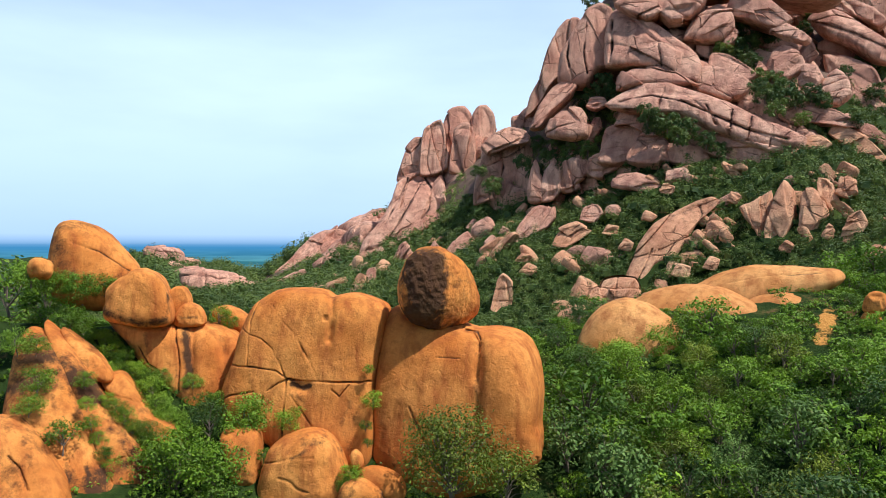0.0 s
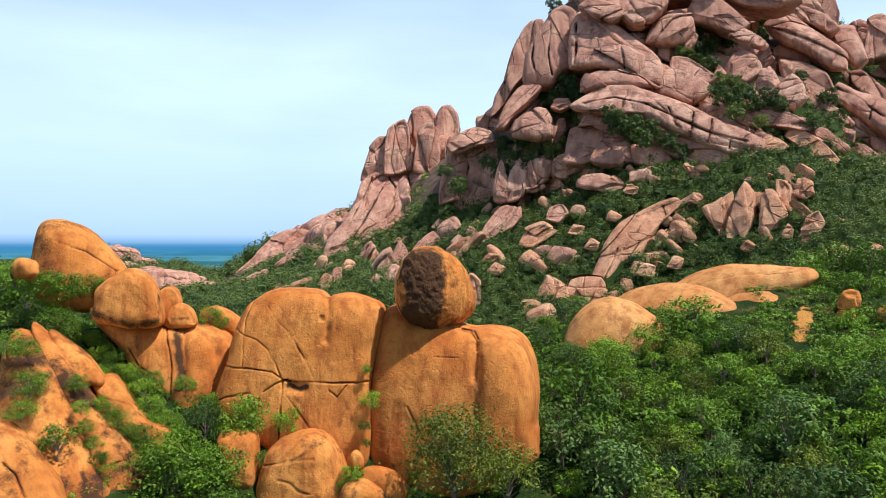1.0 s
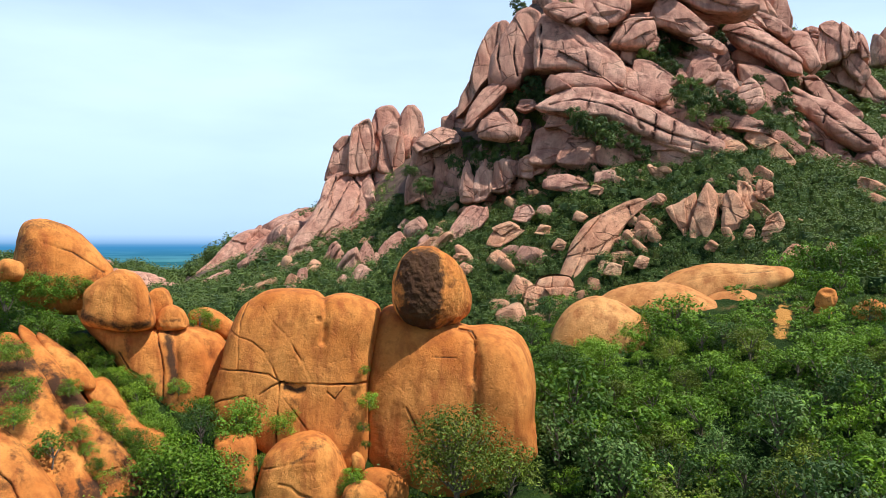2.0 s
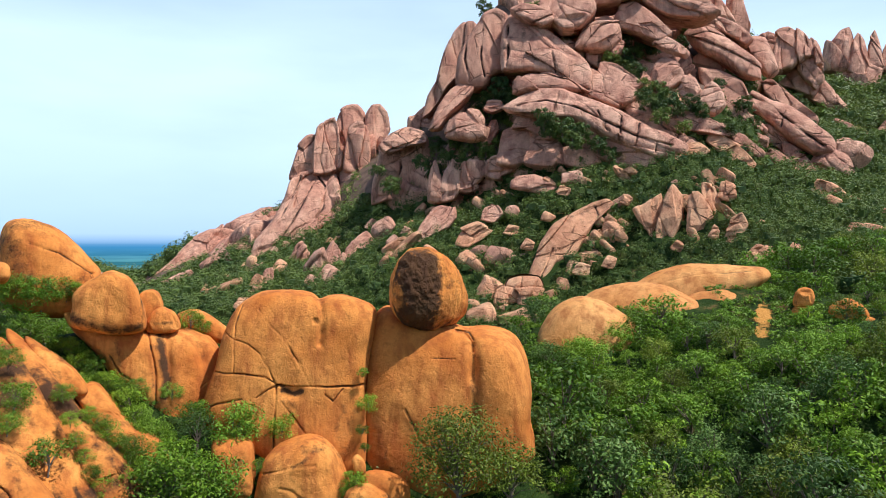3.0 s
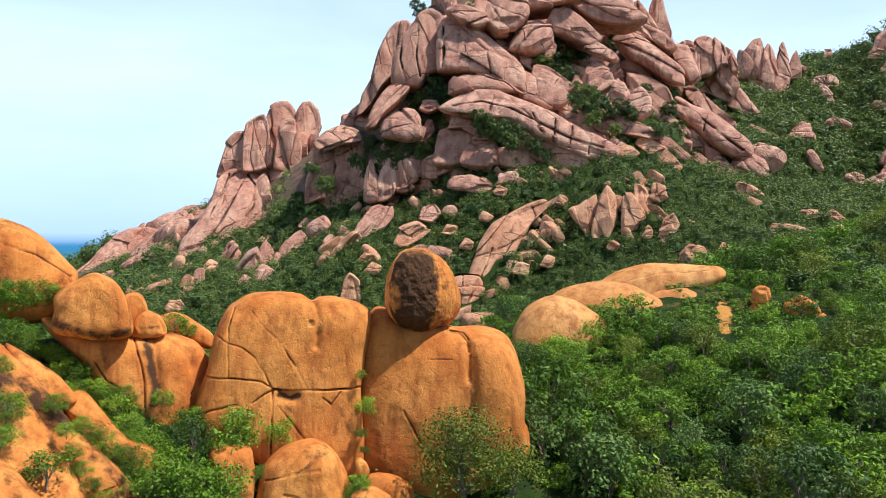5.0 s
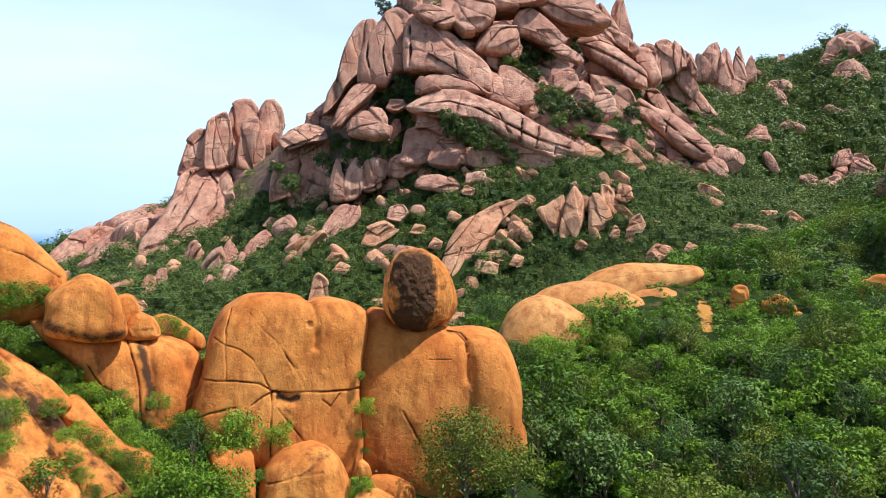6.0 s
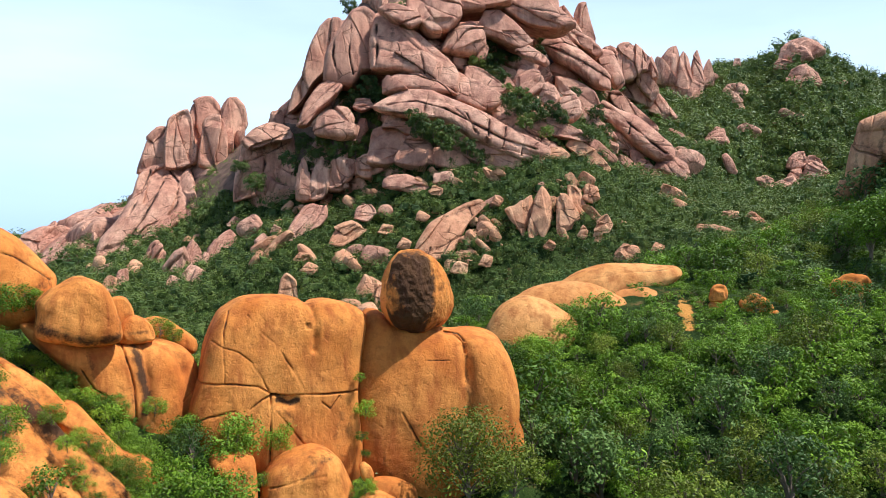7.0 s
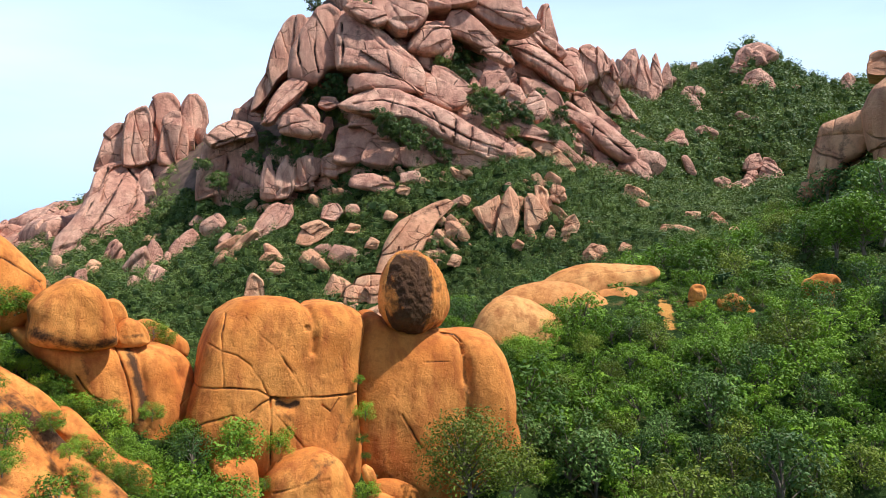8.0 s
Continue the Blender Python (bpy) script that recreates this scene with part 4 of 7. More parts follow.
near_stone("dome", 13.87, 54.20, 22.45, -23, 2.6, (-3.60, -0.71, -3.25, 0.85, -2.53, 2.10, -1.41, 2.98, -0.07, 3.36, 1.48, 2.94, 2.88, 2.16, 4.11, 0.94, 2.82, -1.78, -0.26, -3.24, -2.96, -3.11), power=2.5, rake=0.4, lump=0.03, seed=520, n=90)
near_stone("dome", 21.09, 57.60, 22.80, -27, 3.0, (-6.44, 1.46, -5.46, 2.49, -4.23, 3.22, -2.29, 3.70, -0.13, 3.79, 1.52, 3.33, 3.14, 2.64, 4.98, 1.72, 6.12, 0.13, 4.78, -2.80, 0.15, -4.00, -4.20, -2.72), power=2.6, rake=0.5, lump=0.03, seed=521, n=100, joints=((0.076, 0.15, -2.77, 3.39, -2.86, 2.55, -2.18, 1.58), (0.071, 0.12, 1.52, 3.14, 2.22, 1.94, 2.00, -0.01),), marks=((0.31, 0.40, 1.30, 0.94, 2.93, 0.26),))
near_stone("dome", 27.20, 60.50, 26.32, -31, 2.6, (-5.80, -0.66, -4.51, 0.49, -2.46, 1.38, -0.20, 1.93, 2.01, 1.86, 3.94, 1.63, 5.46, 1.54, 5.75, 0.48, 2.03, -1.41, -3.46, -2.36), power=2.6, rake=0.6, lump=0.04, seed=522, n=90, joints=((0.055, 0.08, -2.45, 0.32, 0.05, 0.89, 4.42, 1.32),))
near_stone("dome", 26.56, 56.50, 24.32, -32, 1.6, (-2.62, 0.78, -1.21, 1.51, 0.88, 1.67, 2.43, 1.03, 2.98, -0.50, -0.02, -1.84, -2.84, -0.97), power=2.6, rake=0.5, stain=0.5, seed=523, n=50)
near_stone("boulder", 31.27, 51.50, 25.76, -38, 0.7, (-0.75, -0.65, -0.42, 0.66, 0.62, 0.64, 0.58, -0.55), power=4, cuts=6, stain=0.6, seed=524, n=40)
near_stone("boulder", 30.89, 51.50, 24.16, -38, 0.7, (-0.82, -0.89, -0.49, 0.65, 0.17, 0.95, 0.67, 0.70, 0.64, -0.63), power=4, cuts=6, stain=0.6, seed=525, n=40)
near_stone("boulder", 30.82, 51.50, 22.65, -38, 0.7, (-1.04, -0.69, -0.88, 0.52, -0.13, 0.79, 0.79, 0.61, 1.12, -0.56), power=4, cuts=6, stain=0.6, seed=526, n=40)
near_stone("boulder", 33.90, 49.80, 24.65, -41, 1.2, (-1.39, -0.01, -0.83, 0.93, 0.17, 1.15, 1.16, 0.34, 1.25, -0.69, -0.41, -1.14), power=3.4, cuts=4, courses=0.8, dip=30, stain=0.6, seed=527, n=60)
near_stone("boulder", 34.59, 48.60, 23.88, -42, 0.6, (-0.61, -0.09, -0.22, 0.56, 0.43, 0.46, 0.55, -0.33, -0.29, -0.56), power=3, cuts=3, stain=0.5, seed=528, n=30)
mountain_stone("rock_face", -14.42, 341.69, 68.43, 1, 7.2, (-7.6, -9.5, -5.7, -1.2, -3.1, 7.1, 0.4, 11.1, 3.9, 11.5, 5.8, 6.6, 5.8, -5.0, 0.4, -9.3), rake=0.3, cuts=8, courses=6.0, dip=80, seed=529)
mountain_stone("rock_face", -4.22, 338.08, 73.54, -1, 7.0, (-6.0, -13.0, -6.0, 0.1, -4.4, 9.7, -0.9, 13.4, 3.1, 14.9, 5.0, 10.1, 6.4, -2.2, 5.8, -9.1, 0.4, -12.3), rake=0.3, cuts=8, courses=6.0, dip=80, seed=530)
mountain_stone("rock_face", 6.76, 353.03, 80.20, -2, 7.0, (-7.2, -14.5, -6.7, 5.6, -5.3, 12.8, -1.9, 15.8, 2.6, 16.8, 5.8, 13.2, 6.9, 6.0, 6.7, -14.2), rake=0.3, cuts=8, courses=6.0, dip=80, seed=531)
mountain_stone("rock_face", 18.33, 348.26, 80.44, -4, 7.0, (-5.7, -17.8, -5.2, -4.9, -4.7, 10.8, -1.6, 16.0, 2.4, 16.7, 5.8, 12.5, 7.3, 4.6, 5.0, -3.2, 1.6, -13.9, -0.7, -18.5), rake=0.3, cuts=8, courses=6.0, dip=80, seed=532)
mountain_stone("rock_face", 9.51, 332.69, 72.78, -3, 7.0, (-6.1, -9.6, -5.3, 3.4, -4.0, 10.0, -0.2, 12.5, 4.1, 11.3, 6.0, 3.7, 5.7, -6.6, 2.0, -11.1, -2.1, -11.7), rake=0.3, cuts=8, courses=6.0, dip=80, seed=533)
mountain_stone("rock_face", -14.22, 325.47, 45.68, 1, 10.4, (-22.3, -23.9, -20.5, -15.2, -14.0, -7.0, -10.1, 0.4, -6.9, 11.4, -2.1, 16.1, 7.2, 18.6, 16.7, 21.1, 21.1, 19.0, 27.0, 10.8, 22.8, 7.3, 15.9, 3.9, 13.5, -5.3, 7.3, -9.6, -2.1, -14.3, -10.1, -16.2, -19.2, -25.2), rake=0.8, cuts=9, courses=7.0, dip=-58, seed=534, n=110, joints=((0.515, 1.50, 5.3, 15.1, 9.0, 8.9, 7.8, -1.1, 0.5, -11.2), (0.412, 1.20, -2.0, 13.7, -5.6, 3.6, -11.5, -8.8), (0.464, 1.30, 15.2, 17.9, 14.0, 9.0, 18.9, 7.1), (0.386, 1.00, 2.9, 8.8, -1.9, -1.3, -9.2, -13.8),))
mountain_stone("rock_face", 24.29, 274.54, 58.07, -7, 8.0, (-12.0, -14.4, -11.8, -6.0, -10.4, -0.3, -8.9, 8.3, -3.7, 13.4, 0.8, 16.2, 5.8, 15.8, 9.5, 12.0, 10.4, 2.2, 10.7, -11.9, 3.2, -12.9, -5.9, -12.6), rake=0.3, cuts=9, courses=4.5, dip=85, seed=535, n=90, joints=((0.439, 1.50, -1.8, 8.0, -0.9, -0.2, -3.5, -11.1), (0.395, 1.30, 5.1, 8.1, 7.3, -0.1, 6.3, -11.0), (0.351, 1.20, -8.9, -0.3, -1.4, 3.0, 7.3, 8.2),))
mountain_stone("rock_face", 23.66, 268.28, 68.36, -7, 4.8, (-9.0, -2.6, -5.1, 2.1, 1.9, 5.5, 7.7, 3.5, 8.6, -0.9, 0.7, -3.4, -5.1, -5.8), rake=0.6, cuts=9, seed=536)
mountain_stone("rock_face", -71.36, 387.75, 23.83, 9, 8.5, (-22.5, -12.8, -11.1, -3.0, -1.8, 7.4, 6.5, 11.6, 15.5, 13.6, 20.7, 11.1, 12.5, 2.0, 3.5, -5.6, -8.2, -10.9, -15.4, -14.2), rake=0.6, courses=6.0, dip=-35, seed=537)
mountain_stone("rock_face", -42.97, 365.24, 33.19, 5, 6.6, (-12.9, -7.3, -6.7, 1.7, 0.5, 6.3, 8.3, 9.8, 11.2, 4.9, 6.3, -3.7, -1.0, -5.8, -8.1, -8.5), rake=0.6, courses=5.0, dip=-40, seed=538)
mountain_stone("boulder", -45.99, 370.92, 37.28, 6, 2.8, (-3.2, -2.1, -1.8, 1.6, 0.8, 2.9, 3.5, -1.4), rake=0.6, cuts=9, seed=539)
mountain_stone("boulder", -39.55, 371.44, 40.65, 5, 2.8, (-4.5, -5.1, -2.4, 1.4, 0.5, 4.2, 2.9, 4.2, 4.0, -0.7), rake=0.6, cuts=9, seed=540)
mountain_stone("boulder", -31.29, 371.94, 43.57, 4, 2.8, (-2.7, -0.8, -1.2, 1.7, 1.5, 1.7, 2.1, -2.0), rake=0.6, cuts=9, seed=541)
mountain_stone("rock_face", 30.92, 239.90, 49.68, -9, 6.0, (-2.5, -6.1, -1.7, 5.2, 0.3, 8.4, 1.7, 5.2, 2.4, -6.0), rake=0.3, cuts=8, courses=3.5, dip=82, seed=542)
mountain_stone("rock_face", 36.28, 238.94, 49.97, -11, 6.0, (-4.0, -6.3, -2.2, 3.9, 0.8, 8.4, 3.0, 5.0, 3.3, -2.1, 0.9, -6.3), rake=0.3, cuts=8, courses=3.5, dip=82, seed=543)
mountain_stone("rock_face", 42.68, 237.41, 52.64, -12, 6.0, (-5.8, -5.9, -3.9, 2.1, -0.0, 5.4, 5.2, 4.6, 5.6, -0.2, -0.0, -4.7), rake=0.3, cuts=8, courses=3.5, dip=82, seed=544)
mountain_stone("rock_face", 42.53, 237.79, 48.67, -12, 6.0, (-3.4, -2.1, -1.8, 2.3, 2.2, 2.7, 3.2, -0.7, 0.2, -2.7), rake=0.3, cuts=8, courses=3.5, dip=82, seed=545)
mountain_stone("rock_face", 51.53, 232.53, 54.63, -14, 6.0, (-4.2, -3.2, -4.0, 2.8, 0.7, 3.8, 4.7, 1.8, 5.1, -1.2, -0.2, -3.8), rake=0.3, cuts=8, courses=3.5, dip=82, seed=546)
mountain_stone("rock_face", 44.08, 277.48, 99.77, -11, 9.0, (-11.4, -22.7, -9.7, -14.1, -6.5, -8.2, -3.7, 3.4, 0.2, 12.8, 3.7, 16.6, 7.7, 16.6, 9.8, 12.9, 6.5, 1.2, 3.1, -5.1, -2.1, -11.0, -6.7, -18.7), rake=0.3, cuts=8, courses=9.0, dip=75, seed=547)
mountain_stone("rock_face", 51.99, 257.11, 98.63, -13, 10.0, (-10.4, -12.2, -9.5, -2.4, -5.4, 6.3, 0.0, 15.0, 4.4, 16.8, 8.3, 14.2, 8.4, 4.1, 8.4, -7.2, 3.4, -9.4, -0.3, -14.4, -5.3, -14.4), power=6, rake=0.3, cuts=2, courses=26.0, dip=70, seed=548, n=100, joints=((0.345, 1.20, -6.2, 5.0, -7.2, -4.4, -5.1, -11.6), (0.302, 1.00, -0.4, 8.1, -1.4, -2.3, 0.1, -10.6),))
mountain_stone("rock_face", 69.19, 244.46, 96.14, -18, 9.5, (-13.1, -7.2, -14.0, 4.8, -12.1, 14.8, -8.7, 16.0, -2.8, 13.2, 3.9, 8.0, 9.4, 2.4, 15.5, -3.3, 17.5, -9.0, 16.0, -15.1, 8.4, -11.9, 1.7, -8.7, -3.8, -7.8), power=5.5, rake=0.6, cuts=2, courses=26.0, dip=35, seed=549, n=100, joints=((0.460, 2.00, -11.2, 10.4, -10.9, 2.3, -11.1, -5.7), (0.293, 1.00, 4.5, 5.0, 4.2, -2.0, 5.6, -9.0),), marks=((1.67, 0.40, -5.5, 10.3, -5.9, -3.8),))
mountain_stone("rock_face", 87.90, 232.37, 82.01, -23, 6.6, (-10.1, -1.1, -8.9, 5.3, -4.8, 8.6, 0.5, 5.4, 6.8, 1.8, 11.0, -1.6, 9.4, -5.6, 4.8, -7.6, -1.6, -4.8), rake=0.6, cuts=2, courses=8.0, dip=33, seed=550)
mountain_stone("rock_face", 67.20, 245.33, 109.91, -17, 5.7, (-8.6, 2.1, -4.8, 4.7, 0.7, 4.1, 6.2, 0.7, 7.3, -3.1, 2.9, -5.5, -3.7, -2.0), rake=0.6, cuts=2, seed=551)
mountain_stone("rock_face", 67.98, 232.96, 83.22, -18, 5.7, (-11.2, -3.5, -9.1, 2.8, -5.1, 4.8, 1.2, 4.5, 7.5, 1.7, 14.2, -3.5, 6.5, -3.8, -1.9, -2.8), power=2.8, rake=0.6, lump=0.02, cuts=1, seed=552)
mountain_stone("rock_face", 78.90, 218.83, 69.34, -22, 7.6, (-29.5, 5.2, -24.3, 9.0, -17.2, 11.8, -10.1, 11.4, -1.0, 7.3, 7.9, 3.0, 15.8, -2.2, 23.5, -6.3, 28.9, -10.0, 27.8, -13.1, 19.7, -14.2, 13.9, -12.1, 9.0, -9.6, 4.0, -7.1, -3.0, -1.9, -9.0, 0.8, -16.1, 1.8, -24.3, 2.0), power=3.6, rake=0.6, lump=0.02, cuts=2, courses=13.0, dip=28, seed=553, n=150, joints=((0.339, 1.20, -23.9, 5.2, -14.6, 6.8, -5.5, 3.8, 3.6, -1.4, 12.6, -6.6, 23.2, -10.1), (0.302, 1.10, 1.8, 1.8, 4.5, -4.7), (0.283, 1.00, 9.0, -0.2, 8.1, -8.0), (0.283, 1.00, 14.3, -2.7, 13.0, -10.3), (0.264, 0.90, 19.7, -5.9, 18.8, -12.2), (0.245, 0.80, -11.0, 9.5, -11.9, 2.1),))
mountain_stone("rock_face", 83.74, 214.04, 59.23, -23, 5.7, (-12.8, 5.8, -7.9, 9.3, -2.0, 4.2, 4.9, 0.9, 13.9, -3.1, 11.1, -6.5, 6.8, -7.1, -0.9, -4.2, -6.9, -1.1), rake=0.6, cuts=3, courses=4.5, dip=33, seed=554)
mountain_stone("rock_face", 38.12, 247.98, 78.33, -11, 5.7, (-7.8, -9.8, -5.2, -2.1, -0.4, 5.6, 5.0, 9.3, 8.1, 5.7, 4.4, 0.2, -0.8, -4.7, -4.3, -10.2), rake=0.6, cuts=3, courses=4.5, dip=-45, seed=555)
mountain_stone("rock_face", 41.69, 238.57, 69.16, -12, 5.7, (-7.2, -4.0, -5.9, 2.1, -2.4, 5.3, 3.8, 5.5, 6.5, 2.4, 5.9, -3.8, 1.3, -5.3), power=4, rake=0.6, cuts=3, seed=556)
mountain_stone("boulder", 50.61, 240.96, 67.47, -14, 2.8, (-3.0, -5.3, -1.8, -0.6, 0.1, 5.0, 2.3, 5.0, 2.3, 0.5, -0.7, -4.9), rake=0.6, seed=557)
mountain_stone("boulder", 51.81, 241.11, 76.82, -14, 2.8, (-3.7, -1.1, -2.0, 2.1, 2.3, 2.1, 3.8, -0.5, -0.5, -2.6), rake=0.6, seed=558)
mountain_stone("rock_face", 58.61, 231.78, 61.98, -16, 5.7, (-7.4, -5.7, -5.8, 5.4, 0.3, 7.2, 6.9, 4.3, 8.2, -0.9, 3.9, -5.5, -1.8, -6.9), rake=0.6, cuts=9, courses=6.0, dip=10, seed=559)
mountain_stone("boulder", 60.28, 228.69, 68.59, -17, 3.8, (-5.5, -1.3, -3.5, 3.3, 1.7, 2.4, 5.2, -0.9, 3.7, -3.8, -1.4, -1.3), rake=0.6, seed=560)
mountain_stone("rock_face", 64.14, 223.02, 59.60, -18, 4.8, (-6.8, -4.1, -3.6, 2.8, -0.2, 6.0, 4.1, 5.1, 5.7, -0.3, 2.3, -5.2), rake=0.6, cuts=3, seed=561)
mountain_stone("rock_face", 72.72, 216.64, 56.69, -21, 5.0, (-6.8, -1.9, -5.7, 3.1, -0.4, 3.8, 5.6, 1.4, 7.9, -2.0, 1.5, -3.5), rake=0.3, cuts=3, courses=3.5, dip=85, seed=562)
mountain_stone("rock_face", 93.12, 231.27, 86.65, -24, 4.8, (-7.0, 1.5, -6.2, 6.2, -1.1, 4.7, 5.3, -0.9, 8.0, -4.2, 4.7, -6.2, -1.0, -2.6), rake=0.6, courses=5.0, dip=35, seed=563)
mountain_stone("boulder", 108.79, 228.12, 87.50, -27, 5.7, (-5.5, -3.8, -3.9, 4.7, -0.5, 6.9, 4.1, 3.4, 5.9, -2.5, 0.8, -6.1), power=4, rake=0.6, cuts=9, seed=564)
mountain_stone("boulder", 112.99, 220.43, 81.27, -29, 3.8, (-3.5, -1.7, -1.8, 4.7, 1.9, 3.6, 3.7, -1.1, 0.3, -4.9), power=4, rake=0.6, cuts=9, seed=565)
mountain_stone("boulder", 118.06, 216.25, 76.61, -30, 4.8, (-5.8, -2.3, -2.6, 3.8, 0.7, 6.6, 4.0, 3.6, 4.9, -2.2, 1.2, -5.3, -4.2, -4.2), power=4, rake=0.6, cuts=9, seed=566)
mountain_stone("boulder", 101.47, 228.13, 83.67, -26, 2.8, (-2.4, -1.2, -0.8, 5.1, 2.2, 0.7, 1.4, -4.6), rake=0.6, seed=567)
mountain_stone("rock_face", 81.06, 248.07, 114.30, -20, 8.5, (-10.2, -2.8, -9.6, 4.9, -4.0, 9.2, 2.8, 10.1, 8.6, 5.3, 10.0, -2.6, 4.4, -9.8, -1.6, -10.5, -6.6, -5.9), rake=0.6, cuts=9, courses=9.0, dip=35, seed=568)
mountain_stone("rock_face", 91.00, 243.18, 103.66, -22, 7.6, (-8.8, -5.4, -6.4, 2.2, -1.5, 6.9, 2.3, 8.5, 6.7, 4.9, 7.4, -2.2, 3.4, -6.3, -2.5, -6.7), power=4, rake=0.6, cuts=9, seed=569)
mountain_stone("rock_face", 105.90, 242.04, 108.09, -25, 6.6, (-9.8, -0.7, -7.1, 7.3, -2.7, 8.8, 2.9, 4.3, 8.4, -2.3, 11.0, -5.6, 6.2, -8.4, -1.5, -4.4), rake=0.6, cuts=9, courses=7.0, dip=38, seed=570)
mountain_stone("rock_face", 100.62, 248.48, 122.98, -24, 8.5, (-12.6, -8.2, -9.0, 3.1, 1.0, 10.5, 10.4, 6.4, 10.0, -5.0, -1.2, -8.2), rake=0.6, cuts=9, courses=9.0, dip=36, seed=571)
mountain_stone("rock_face", 118.63, 243.71, 118.78, -28, 8.5, (-12.8, 0.4, -10.2, 13.6, -0.1, 10.4, 10.3, -1.9, 16.4, -8.7, 9.5, -11.4, -1.1, -8.8), rake=0.6, cuts=9, courses=9.0, dip=36, seed=572)
mountain_stone("rock_face", 88.81, 256.81, 131.75, -21, 9.5, (-17.1, -8.9, -11.3, 0.3, -1.9, 6.8, 9.7, 7.4, 16.6, 4.7, 7.4, -4.2, -1.9, -6.1), rake=0.6, courses=9.0, dip=36, seed=573)
mountain_stone("boulder", 95.64, 238.22, 98.58, -24, 2.8, (-2.3, -0.2, -0.2, 3.6, 2.4, 1.8, 1.2, -2.6, -1.4, -3.4), rake=0.6, seed=574)
mountain_stone("boulder", 111.44, 230.82, 97.99, -28, 2.8, (-5.2, 0.7, -3.5, 4.7, 1.2, 1.8, 5.8, -2.8, 4.1, -4.5), rake=0.6, seed=575)
mountain_stone("rock_face", 109.15, 211.33, 68.17, -29, 4.8, (-11.0, -0.3, -9.0, 4.7, -4.1, 6.5, 2.6, 2.6, 9.3, -1.7, 13.5, -4.3, 12.2, -6.2, 3.6, -3.9, -4.1, -2.6), rake=0.6, cuts=9, courses=4.0, dip=33, seed=576)
mountain_stone("rock_face", 116.75, 201.42, 58.15, -32, 3.8, (-7.2, 3.4, -5.3, 6.6, -1.2, 4.1, 3.9, -0.3, 7.2, -4.7, 6.1, -6.2, 2.1, -4.9, -2.5, -0.7), rake=0.6, cuts=9, seed=577)
mountain_stone("boulder", 105.12, 201.32, 58.04, -30, 2.8, (-3.5, -0.9, -2.4, 2.3, 1.1, 2.4, 3.8, -0.2, 2.4, -2.1, -1.6, -2.1), rake=0.6, seed=578)
mountain_stone("boulder", 98.40, 200.27, 54.84, -28, 2.4, (-3.0, -0.7, -0.3, 1.9, 2.8, 0.7, 0.6, -1.9), rake=0.6, seed=579)
mountain_stone("rock_face", 154.87, 227.61, 72.12, -37, 7.6, (-15.7, 9.3, -12.8, 14.5, -6.6, 9.9, 0.6, 6.3, 8.2, -0.8, 13.5, -6.8, 13.5, -11.6, 8.1, -12.6, 0.2, -7.0, -5.9, -0.4), power=2.8, rake=0.6, lump=0.02, cuts=1, seed=580, n=90, joints=((0.406, 1.20, -12.8, 11.4, -4.1, 4.6, 4.4, -4.3, 10.8, -9.9), (0.361, 1.00, -0.9, 5.6, -2.4, -2.0),))
mountain_stone("rock_face", 138.88, 242.04, 86.63, -33, 6.6, (-7.7, 1.1, -9.1, 8.6, -2.6, 7.3, 6.0, 1.3, 9.0, -6.2, 6.1, -9.2, -1.4, -4.6), rake=0.6, courses=7.0, dip=35, seed=581)
mountain_stone("rock_face", 141.61, 248.37, 102.10, -33, 7.6, (-14.5, 8.6, -10.4, 13.2, -2.7, 9.4, 7.3, -0.7, 13.2, -7.0, 13.5, -13.7, 8.0, -12.6, -0.3, -5.2, -8.7, 0.7), power=3, rake=0.6, cuts=2, courses=10.0, dip=40, seed=582)
mountain_stone("rock_face", 147.63, 256.06, 112.40, -33, 6.6, (-10.4, 4.4, -7.5, 7.7, -1.3, 4.5, 6.0, -0.6, 9.7, -5.7, 7.3, -8.5, -0.1, -2.9, -6.2, 1.0), rake=0.6, courses=8.0, dip=40, seed=583)
mountain_stone("rock_face", 160.71, 253.84, 102.95, -35, 7.6, (-7.8, 2.9, -3.4, 8.7, 2.0, 7.5, 5.0, 0.4, 6.3, -7.6, 2.9, -10.2, -2.1, -4.8), power=2.8, rake=0.6, cuts=1, seed=584)
mountain_stone("rock_face", 172.26, 253.75, 85.08, -37, 5.7, (-9.0, 9.6, -5.3, 9.9, 2.8, 0.8, 10.7, -7.6, 8.8, -10.0, -0.2, -4.7, -7.7, 3.7), rake=0.6, courses=5.0, dip=42, seed=585)
mountain_stone("boulder", 160.73, 212.40, 56.57, -40, 4.8, (-6.8, -0.1, -4.9, 3.9, -0.6, 5.1, 4.1, 2.8, 6.4, -1.9, 4.3, -4.7, -1.4, -4.3), power=2.6, rake=0.6, cuts=1, seed=586)
mountain_stone("rock_face", 221.17, 321.42, 125.56, -37, 8.5, (-6.8, -11.0, -6.0, 9.6, -0.4, 12.9, 6.3, 7.4, 8.3, -4.5, 1.4, -11.3), rake=0.5, cuts=9, courses=7.0, dip=65, seed=587)
mountain_stone("rock_face", 229.74, 317.75, 115.43, -38, 8.5, (-5.6, -1.2, -3.2, 12.5, 1.3, 8.4, 5.8, -5.2, 3.3, -12.2), rake=0.5, cuts=9, courses=7.0, dip=65, seed=588)
